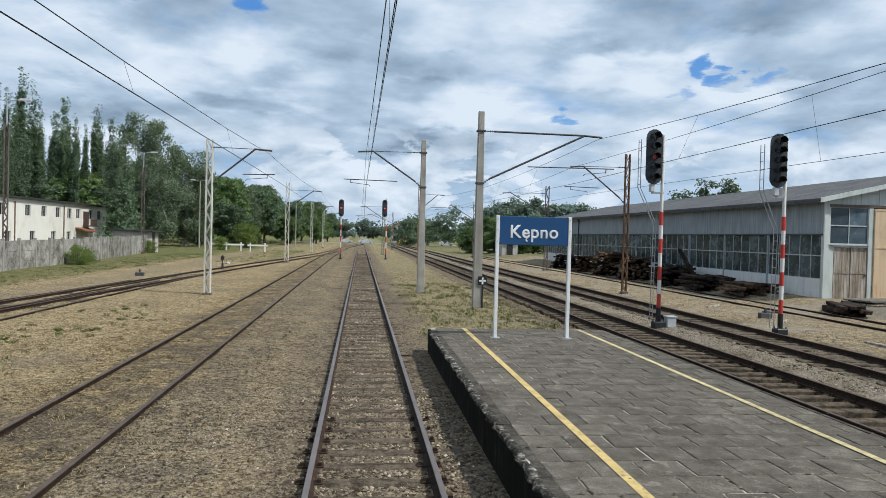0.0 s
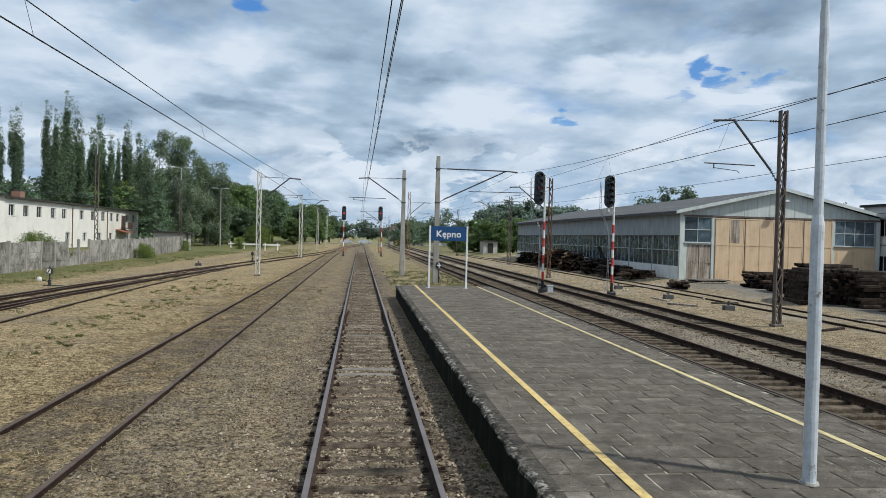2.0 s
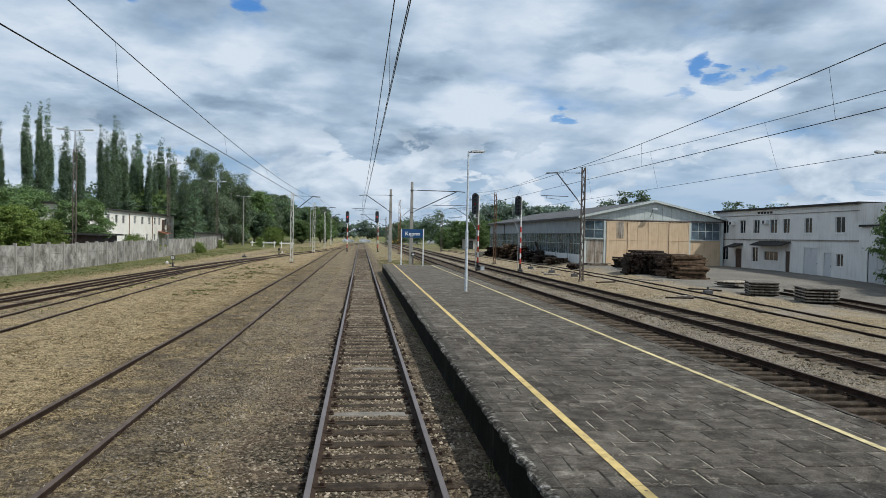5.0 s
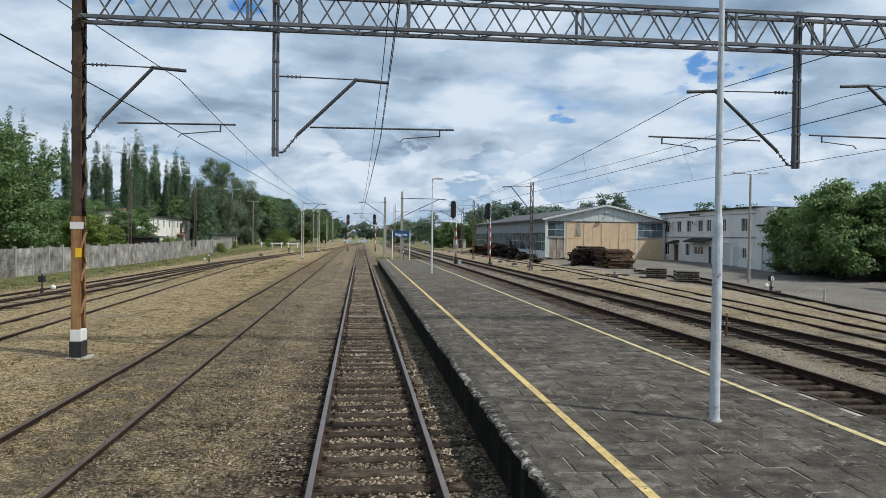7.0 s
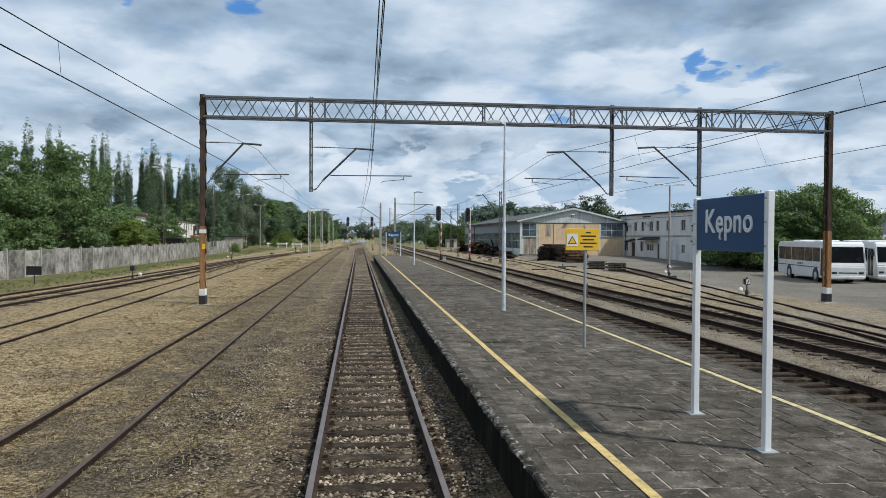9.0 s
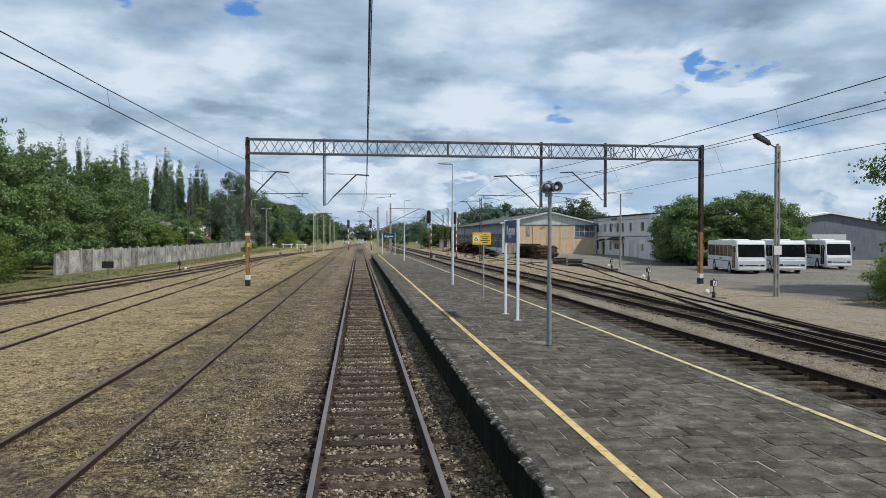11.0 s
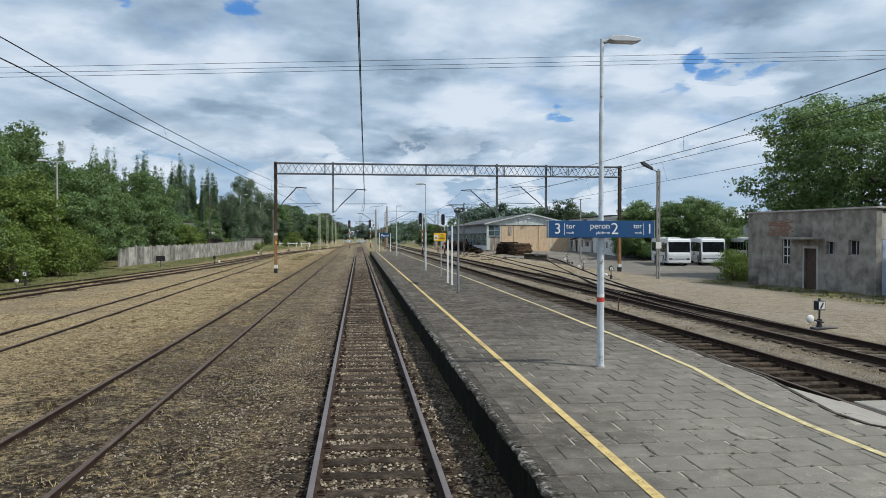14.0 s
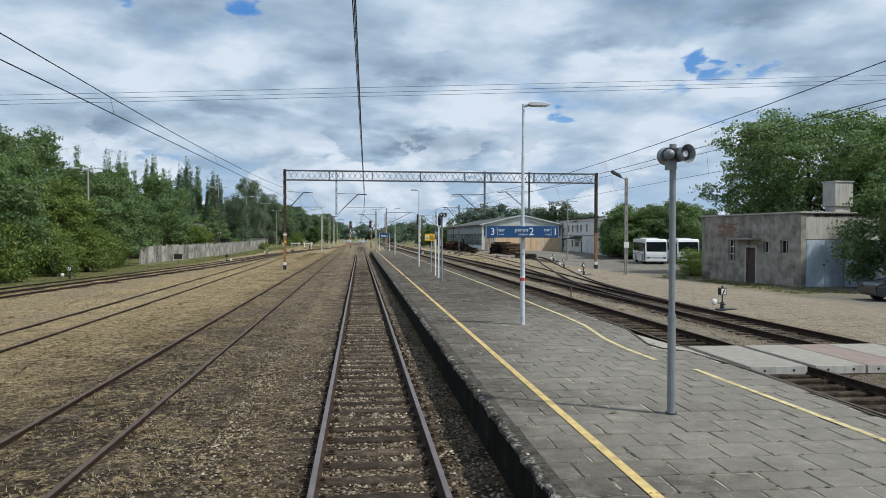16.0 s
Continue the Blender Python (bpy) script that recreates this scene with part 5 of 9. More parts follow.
def glazed(name, parent, m, w, h, cols, rows, frame_mat, pane_mat, bar=0.05, deep=0.08, sill=False, label="", row_cut=None):
    """A window facing -y: a frame with glazing bars and one pane in each field."""
    bm = bm_new()
    t = bar / 2
    rings = [[bm.verts.new((sx * (w / 2 + d), y, (h if up_ else 0) + (d if up_ else -d))) for sx, up_ in ((-1, 0), (1, 0), (1, 1), (-1, 1))] for y in (-deep / 2, deep / 2) for d in (t, -t)]
    for i in range(4):
        k = (i + 1) % 4
        for a, b in ((0, 1), (1, 3), (3, 2), (2, 0)):
            bm.faces.new((rings[a][i], rings[a][k], rings[b][k], rings[b][i]))
    fr = part(name, bm, frame_mat, parent, label)
    fr.matrix_basis = m
    cuts = row_cut or [j / rows for j in range(rows + 1)]
    for i in range(1, cols):
        x = -w / 2 + i * w / cols
        bm = bm_new()
        box(bm, x - bar * 0.35, x + bar * 0.35, -deep / 2 + 0.006, deep / 2 - 0.006, t, h - t)
        part("glazing_bar", bm, frame_mat, fr)
    for f in cuts[1:-1]:
        bm = bm_new()
        box(bm, -w / 2 + t, w / 2 - t, -deep / 2 + 0.003, deep / 2 - 0.009, f * h - t, f * h + t)
        part("glazing_bar", bm, frame_mat, fr)
    for i in range(cols):
        for j in range(len(cuts) - 1):
            x0, x1 = -w / 2 + i * w / cols + bar / 3, -w / 2 + (i + 1) * w / cols - bar / 3
            bm = bm_new()
            box(bm, x0, x1, -0.006, 0.006, cuts[j] * h + bar / 2, cuts[j + 1] * h - bar / 2)
            part("pane", bm, pane_mat, fr)
    if sill:
        bm = bm_new()
        box(bm, -w / 2 - 0.06, w / 2 + 0.06, -0.16, 0.02, -0.07, -0.02)
        part("sill", bm, frame_mat, fr)
    return fr


def door_leaf(name, parent, m, w, h, mat, boards=0, handle=True, label=""):
    bm = bm_new()
    if boards:
        box(bm, -w / 2 + 0.01, w / 2 - 0.01, 0.0, 0.03, 0.02, h)
    else:
        box(bm, -w / 2, w / 2, -0.03, 0.03, 0.02, h)
        soften(bm, 0.008)
    d = part(name, bm, mat, parent, label)
    d.matrix_basis = m
    for i in range(boards):
        x = -w / 2 + i * w / boards
        bm = bm_new()
        box(bm, x + 0.006, x + w / boards - 0.006, -0.03, -0.002, 0.02, h)
        part("board", bm, mat, d)
    if boards:
        bm = bm_new()
        box(bm, -w / 2 + 0.02, w / 2 - 0.02, -0.05, -0.03, h * 0.5, h * 0.5 + 0.12)
        part("cross_rail", bm, mat, d)
    if handle:
        bm = bm_new()
        box(bm, w / 2 - 0.14, w / 2 - 0.06, -0.075, -0.03, h * 0.45, h * 0.45 + 0.12)
        part("handle", bm, DARK_STEEL, d)
    return d


HX0, HX1, HY0, HY1, HG = 22.85, 38.5, 34.5, 90.0, 0.15
hall = thing("industrial_hall", "long low industrial hall with glazed side wall and tan sliding doors", "building")
mid = (HX0 + HX1) / 2
# side wall towards the tracks: plinth, window band, cladding
bm = bm_new()
box(bm, HX0, HX0 + 0.25, HY0 + 0.2, HY1, HG - 0.4, 1.15)
part("plinth", bm, WHITE_BASE, hall, "dirty white plinth")
bm = bm_new()
y = HY0
while y < HY1 - 0.5:
    box(bm, HX0 - 0.015 - (0.02 if int(y * 2) % 2 else 0), HX0 + 0.2, y + 0.008, min(y + 0.992, HY1), 3.42, 5.12)
    y += 1.0
part("cladding", bm, CLADDING, hall, "blue-grey sheet cladding")
# added dark sheet behind the windows, in place of the hall's unlit inside
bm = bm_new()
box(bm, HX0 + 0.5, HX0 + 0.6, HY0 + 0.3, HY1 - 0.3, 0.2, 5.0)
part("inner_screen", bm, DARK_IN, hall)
bays, span = 11, (HY1 - HY0) / 11
for i in range(bays):
    yc = HY0 + (i + 0.5) * span
    glazed("window", hall, pose(HX0 + 0.06, yc, 1.15, 0, 0, -90), span - 0.16, 2.27, 5, 2, WINDOW_FRAME, PANE, 0.06, row_cut=[0, 0.52, 1])
    bm = bm_new()
    box(bm, HX0 - 0.03, HX0 + 0.22, HY0 + i * span - 0.08, HY0 + i * span + 0.08, HG - 0.3, 5.1)
    part("pilaster", bm, GABLE if i == 0 else CLADDING, hall)
bm = bm_new()
box(bm, HX0 - 0.06, HX0 + 0.02, HY0, HY1, 3.36, 3.44)
part("ledge", bm, DARK_STEEL, hall)
bm = bm_new()
tube(bm, (HX0 - 0.1, 76.0, 0.3), (HX0 - 0.1, 76.0, 4.9), 0.06, seg=8)
tube(bm, (HX0 - 0.1, 76.0, 4.9), (HX0 - 0.35, 76.0, 5.05), 0.06, seg=8)
part("downpipe", bm, DARK_STEEL, hall)
# roof
bm = bm_new()
for x0, x1, z0, z1 in ((HX0 - 0.45, mid, 5.08, 6.95), (mid, HX1 + 0.45, 6.95, 5.08)):
    prism(bm, [(x0, z0), (x1, z1), (x1, z1 + 0.12), (x0, z0 + 0.12)], HY0 - 0.35, HY1 + 0.3)
roof = part("roof", bm, ROOF_GREY, hall, "low grey sheet roof")
bm = bm_new()
for x0, x1, z0, z1 in ((HX0 - 0.47, mid, 4.98, 6.86), (mid, HX1 + 0.47, 6.86, 4.98)):
    prism(bm, [(x0, z0), (x1, z1), (x1, z1 + 0.24), (x0, z0 + 0.24)], HY0 - 0.40, HY0 - 0.352)
part("verge_board", bm, GABLE, roof)
bm = bm_new()
box(bm, HX0 - 0.52, HX0 - 0.40, HY0 - 0.3, HY1 + 0.3, 4.98, 5.10)
part("gutter", bm, DARK_STEEL, roof)
# gable end
bm = bm_new()
n = 16
for i in range(n):
    x0, x1 = HX0 + i * (HX1 - HX0) / n, HX0 + (i + 1) * (HX1 - HX0) / n
    za, zb = [6.92 - abs(x - mid) * (1.86 / (mid - HX0)) for x in (x0, x1)]
    prism(bm, [(x0 + 0.012, 4.92), (x1 - 0.012, 4.92), (x1 - 0.012, zb - 0.02), (x0 + 0.012, za - 0.02)], HY0, HY0 + 0.15)
part("gable_cladding", bm, GABLE, hall, "pale green-grey gable sheets")
# dark sheet behind the gable, coloured like the shade inside
bm = bm_new()
prism(bm, [(HX0 + 0.1, 0.0), (HX1 - 0.1, 0.0), (HX1 - 0.1, 5.0), (mid, 6.8), (HX0 + 0.1, 5.0)], HY0 + 0.16, HY0 + 0.25)
part("gable_backing", bm, DARK_IN, hall)
bm = bm_new()
box(bm, HX0, HX1, HY0 - 0.05, HY0 + 0.14, 4.80, 4.94)
part("lintel", bm, RUST_BROWN, hall)
for x0, x1 in ((HX0 - 0.02, HX0 + 0.32), (25.25, 25.50), (34.65, 34.85), (HX1 - 0.3, HX1 + 0.02)):
    bm = bm_new()
    box(bm, x0, x1, HY0 - 0.03, HY0 + 0.16, HG - 0.3, 4.82)
    part("post", bm, GABLE, hall)
glazed("window", hall, pose(24.21, HY0 + 0.05, 2.95, 0, 0, 0), 2.06, 1.85, 2, 2, WINDOW_FRAME, BLUE_PANE, 0.06, sill=True)
glazed("window", hall, pose(36.5, HY0 + 0.05, 2.95, 0, 0, 0), 3.2, 1.85, 4, 2, WINDOW_FRAME, BLUE_PANE, 0.06, sill=True)
bm = bm_new()
box(bm, HX0 + 0.32, 25.25, HY0, HY0 + 0.1, 2.78, 2.92)
box(bm, HX0 + 0.32, 23.40, HY0, HY0 + 0.1, HG - 0.2, 2.78)
part("infill", bm, GABLE, hall)
for x in (23.87, 24.79):
    door_leaf("side_door", hall, pose(x, HY0 + 0.04, HG), 0.88, 2.62, OLD_WOOD, 6, x > 24, "flaking grey plank door")
bm = bm_new()
box(bm, 34.85, 38.2, HY0, HY0 + 0.12, HG - 0.2, 2.88)
part("infill", bm, TAN_DOOR, hall)
for i in range(4):
    x = 25.5 + (i + 0.5) * 9.15 / 4
    d = door_leaf("sliding_door", hall, pose(x, HY0 - 0.04 - 0.03 * (i % 2), HG), 9.15 / 4 - 0.03, 4.60, TAN_DOOR, 0, False, "faded tan sliding door leaf")
    for z in (0.06, 2.62, 4.52):
        bm = bm_new()
        box(bm, -1.13, 1.13, -0.05, -0.03, z, z + 0.07)
        part("rail", bm, TAN_DOOR, d)
    for xx in (-1.1, -0.02, 1.04):
        bm = bm_new()
        box(bm, xx, xx + 0.06, -0.048, -0.03, 0.13, 4.52)
        part("stile", bm, TAN_DOOR, d)
    if i == 0:
        bm = bm_new()
        box(bm, -0.05, 0.75, -0.036, -0.031, 2.8, 4.6)
        part("patch", bm, OLD_WOOD, d, "worn bare patch")
bm = bm_new()
tube(bm, (30.3, HY0 - 0.02, 5.35), (30.3, HY0 - 0.35, 5.55), 0.03, seg=8)
tube(bm, (30.3, HY0 - 0.35, 5.55), (30.3, HY0 - 0.55, 6.05), 0.03, seg=8)
lamp_arm = part("lamp_bracket", bm, DARK_STEEL, hall)
bm = bm_new()
box(bm, 30.2, 30.75, HY0 - 0.85, HY0 - 0.5, 6.0, 6.16)
soften(bm, 0.05)
part("lamp_head", bm, GREY_PAINT, lamp_arm)
bm = bm_new()
box(bm, HX1 - 0.2, HX1, HY0 + 0.2, HY1, -0.2, 5.1)
box(bm, HX0 + 0.2, HX1, HY1 - 0.2, HY1, -0.2, 5.1)
part("rear_wall", bm, CONCRETE, hall)
# low annex between hall and office
annex = thing("annex", "low tan annex beside the hall", "building")
bm = bm_new()
box(bm, 38.6, 40.5, 36.5, 42.0, -0.1, 2.75)
part("wall", bm, TAN_DOOR, annex)
bm = bm_new()
box(bm, 38.55, 40.6, 36.3, 42.1, 2.75, 2.9)
part("roof", bm, TARRED, annex)


rb = thing("red_board", "small red and white board above the annex roof", "board", pose(39.9, 36.9, 2.88))
for x in (-0.45, 0.45):
    bm = bm_new()
    box(bm, x - 0.03, x + 0.03, 0.0, 0.06, 0.0, 1.5)
    part("post", bm, GALV, rb)
bm = bm_new()
box(bm, -0.55, 0.55, -0.03, 0.0, 0.55, 1.45)
part("panel", bm, RED_PAINT, rb)
bm = bm_new()
box(bm, -0.55, 0.55, -0.034, 0.0, 0.25, 0.55)
part("lower_panel", bm, WHITE_BAND, rb)


# ---- office ----
office = thing("office_building", "two-storey whitewashed office with a flat roof and white windows", "building")
OX = 38.7


def wall_with_holes(name, parent, x, y0, y1, z0, z1, holes, thick, mat):
    """A wall facing -x, built of pieces round its openings (y0, y1, z0, z1)."""
    bm = bm_new()
    ys = sorted({y0, y1, *[h[0] for h in holes], *[h[1] for h in holes]})
    for a, b in zip(ys, ys[1:]):
        cut = sorted((h[2], h[3]) for h in holes if h[0] <= a + 1e-6 and h[1] >= b - 1e-6)
        z = z0
        for lo, hi in cut + [(z1, z1)]:
            if lo > z + 1e-4:
                box(bm, x, x + thick, a, b, z, lo)
            z = max(z, hi)
    bmesh.ops.remove_doubles(bm, verts=bm.verts, dist=0.0005)
    return part(name, bm, mat, parent)


up = [(33.75, 35.05), (30.3, 31.45), (27.65, 28.8), (24.6, 25.8), (22.55, 23.65), (19.2, 20.3), (14.8, 16.05)]
ups = [(a, b, 3.72, 5.05) for a, b in up]
lows = [(33.7, 35.1, 0.9, 2.3), (30.95, 32.2, -0.1, 2.15), (27.85, 29.0, 0.9, 2.35), (24.35, 26.75, 1.1, 2.0), (22.4, 23.1, -0.1, 2.05), (18.3, 20.3, -0.1, 2.45), (16.45, 17.45, -0.1, 2.05), (14.95, 15.85, 0.95, 2.0), (10.0, 12.05, -0.1, 2.4)]
wall_with_holes("wall", office, OX, 13.1, 36.6, -0.3, 6.0, ups + lows, 0.3, WHITE_WALL)
wall_with_holes("wall", office, OX + 0.02, 8.9, 13.1, -0.3, 4.2, lows[-1:], 0.3, WHITE_WALL)
bm = bm_new()
box(bm, OX + 0.3, OX + 9, 13.1, 13.4, -0.3, 6.0)
box(bm, OX + 0.3, OX + 9, 8.9, 9.2, -0.3, 4.2)
box(bm, OX + 0.3, OX + 9, 36.3, 36.6, -0.3, 6.0)
part("end_wall", bm, WHITE_WALL, office)
# added dark sheet that plays the shaded rooms of the office
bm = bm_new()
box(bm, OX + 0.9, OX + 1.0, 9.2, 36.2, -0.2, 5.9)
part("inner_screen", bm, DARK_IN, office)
bm = bm_new()
box(bm, OX - 0.25, OX + 9.2, 12.9, 36.8, 6.0, 6.18)
box(bm, OX - 0.2, OX + 9.2, 8.7, 12.9, 4.2, 4.35)
part("roof", bm, TARRED, office, "flat black felt roof")
bm = bm_new()
box(bm, OX - 0.06, OX + 0.0, 13.1, 36.6, 3.02, 3.14)
part("string_course", bm, GREY_RENDER, office)
bm = bm_new()
box(bm, OX - 0.04, OX, 13.1, 36.6, 5.45, 5.52)
part("cornice", bm, GREY_RENDER, office)
for a, b, z0, z1 in ups + [lows[0], lows[2], lows[3], lows[7]]:
    glazed("window", office, pose(OX + 0.12, (a + b) / 2, z0, 0, 0, -90), b - a, z1 - z0, 2 if b - a < 2 else 3, 1, WHITE_FRAME, CLEAN_PANE, 0.08, sill=True)
for a, b, z0, z1 in (lows[1], lows[4]):
    door_leaf("door", office, pose(OX + 0.1, (a + b) / 2, z0, 0, 0, -90), b - a, z1 - z0, DARK_WOOD, 0, True, "dark brown door")
for a, b, z0, z1 in (lows[5], lows[8]):
    for f in (0.25, 0.75):
        door_leaf("garage_door", office, pose(OX + 0.1, a + (b - a) * f, z0, 0, 0, -90), (b - a) / 2 - 0.02, z1 - z0, GREY_PAINT, 0, f < 0.5, "pale grey double door leaf")
a, b, z0, z1 = lows[6]
door_leaf("door", office, pose(OX + 0.1, (a + b) / 2, z0, 0, 0, -90), b - a, z1 - z0, GREY_PAINT, 0, True, "grey door")
for y0, y1, z in ((30.7, 32.5, 2.35), (22.3, 27.6, 2.62)):
    bm = bm_new()
    prism(bm, [(OX, z + 0.35), (OX - 1.0, z), (OX - 1.0, z - 0.12), (OX, z + 0.2)], y0, y1)
    part("awning", bm, TARRED, office, "dark sloping door canopy")
for y in (32.8, 26.4):
    bm = bm_new()
    box(bm, OX - 0.35, OX, y - 0.4, y + 0.4, 4.55, 5.0)
    soften(bm, 0.03)
    ac = part("air_conditioner", bm, WHITE_FRAME, office)
    bm = bm_new()
    tube(bm, (OX - 0.352, y, 4.78), (OX - 0.37, y, 4.78), 0.18, seg=14)
    part("fan_grille", bm, DARK_STEEL, ac)
for i in range(5):
    bm = bm_new()
    box(bm, OX - 0.03, OX, 27.6 - i * 0.55, 28.0 - i * 0.55, 5.60, 5.80)
    part("sign_bar", bm, TARRED, office)

# ---- grey shed by the crossing ----
shed = thing("grey_shed", "flat-roofed shed with stained peeling grey render", "building", pose(24.05, -53.4, -0.12, 0, 0, -81.0))
SL, SD, SH = 9.6, 7.0, 4.40


def local_wall(name, parent, x0, x1, y0, y1, z1, holes, mat):
    """A wall along local x, facing -y, with openings (x0, x1, z0, z1)."""
    bm = bm_new()
    xs = sorted({x0, x1, *[h[0] for h in holes], *[h[1] for h in holes]})
    for a, b in zip(xs, xs[1:]):
        z = -0.2
        for lo, hi in sorted((h[2], h[3]) for h in holes if h[0] <= a + 1e-6 and h[1] >= b - 1e-6) + [(z1, z1)]:
            if lo > z + 1e-4:
                box(bm, a, b, y0, y1, z, lo)
            z = max(z, hi)
    bmesh.ops.remove_doubles(bm, verts=bm.verts, dist=0.0005)
    return part(name, bm, mat, parent)


sh = [(2.95, 3.60, 1.35, 2.85), (4.75, 5.65, 0.0, 2.3), (6.35, 6.90, 2.0, 2.7), (7.85, 8.55, 2.0, 2.78)]
local_wall("wall", shed, 0, SL, 0, 0.35, SH, sh, GREY_RENDER)
glazed("window", shed, pose(3.275, 0.15, 1.35), 0.65, 1.5, 2, 3, WHITE_FRAME, CLEAN_PANE, 0.06)
door_leaf("door", shed, pose(5.2, 0.15, 0.0), 0.88, 2.28, DARK_WOOD, 6, True, "dark narrow plank door")
bm = bm_new()
box(bm, 4.63, 4.75, -0.02, 0.2, 0, 2.42)
box(bm, 5.65, 5.77, -0.02, 0.2, 0, 2.42)
box(bm, 4.75, 5.65, -0.02, 0.2, 2.3, 2.42)
part("door_surround", bm, PALE_CONCRETE, shed)
for a, b, z0, z1 in sh[2:]:
    glazed("window", shed, pose((a + b) / 2, 0.22, z0), b - a, z1 - z0, 2, 1, GREY_PAINT, CLEAN_PANE, 0.05)
bm = bm_new()
box(bm, 3.75, 6.2, -0.75, 0.0, 2.80, 2.92)
soften(bm, 0.02)
part("canopy", bm, CONCRETE, shed, "thin concrete door canopy")
bm = bm_new()
rb = random.Random(4)
for r in range(13):
    for c in range(8):
        if rb.random() < 0.86 - 0.35 * abs(c - 3.5) / 4 - (0.3 if r in (0, 12) else 0):
            x = 1.75 + c * 0.26 + (0.13 if r % 2 else 0)
            box(bm, x, x + 0.245, -0.018 - rb.random() * 0.008, 0.02, 2.98 + r * 0.078, 3.045 + r * 0.078)
part("bare_brickwork", bm, BRICK, shed, "patch of bare red brick where render fell off")
local_wall("front_wall", shed, 0, 1.0, 0, 0.01, 0.5, [], GREY_RENDER)
front = thing("front", "", "", pose(SL, 0, 0, 0, 0, 90))
front.parent = shed
FW = 6.6
local_wall("front_wall", front, 0.35, FW, 0, 0.35, SH, [(0.35, 3.1, 0, 2.85)], PALE_CONCRETE)
for i in range(2):
    d = door_leaf("gate_leaf", front, pose(1.06 + i * 1.36, 0.04, 0.0), 1.33, 2.82, BLUE_DOOR, 0, i == 0, "pale blue-grey metal gate leaf")
bm = bm_new()
box(bm, 3.2, 5.6, -0.9, -0.86, 0, 2.75)
box(bm, 3.2, 3.26, -0.86, 0.0, 0, 2.75)
box(bm, 3.15, 5.65, -0.95, 0.0, 2.75, 2.82)
part("lean_to", bm, BLUE_DOOR, front, "pale blue sheet-metal lean-to")
bm = bm_new()
box(bm, 0, SL, 0.35, FW, SH - 0.25, SH - 0.05)
part("roof", bm, TARRED, shed)
bm = bm_new()
box(bm, -0.08, SL + 0.08, -0.08, 0.36, SH, SH + 0.09)
box(bm, SL - 0.3, SL + 0.08, 0.36, FW, SH, SH + 0.09)
part("coping", bm, PALE_CONCRETE, shed)
bm = bm_new()
box(bm, SL - 1.15, SL - 0.35, 2.75, 3.85, SH - 0.1, 4.85)
box(bm, SL - 1.25, SL - 0.25, 2.65, 3.95, 4.85, 6.30)
box(bm, SL - 1.30, SL - 0.20, 2.60, 4.0, 6.30, 6.37)
part("chimney_block", bm, PALE_CONCRETE, shed, "square rendered block on the roof")
bm = bm_new()
box(bm, 0, 0.3, 0.35, FW, -0.2, SH)
box(bm, 0.3, SL - 0.3, FW - 0.3, FW, -0.2, SH)
part("rear_wall", bm, GREY_RENDER, shed)


# ---- buses ----
def wheel(parent, x, y, r, side):
    bm = bm_new()
    tube(bm, (x - 0.14, y, r), (x + 0.14, y, r), r, seg=20)
    soften(bm, 0.02)
    t = part("wheel", bm, BLACK, parent)
    bm = bm_new()
    tube(bm, (x + side * 0.142, y, r), (x + side * 0.155, y, r), r * 0.58, r * 0.5, 16)
    part("rim", bm, GREY_PAINT, t)


BUS_WHITE = simple("white_coach_paint", (0.66, 0.67, 0.68), (0.76, 0.77, 0.78), rough=0.3, scale=1.5, bump=0.0, spec=0.6)


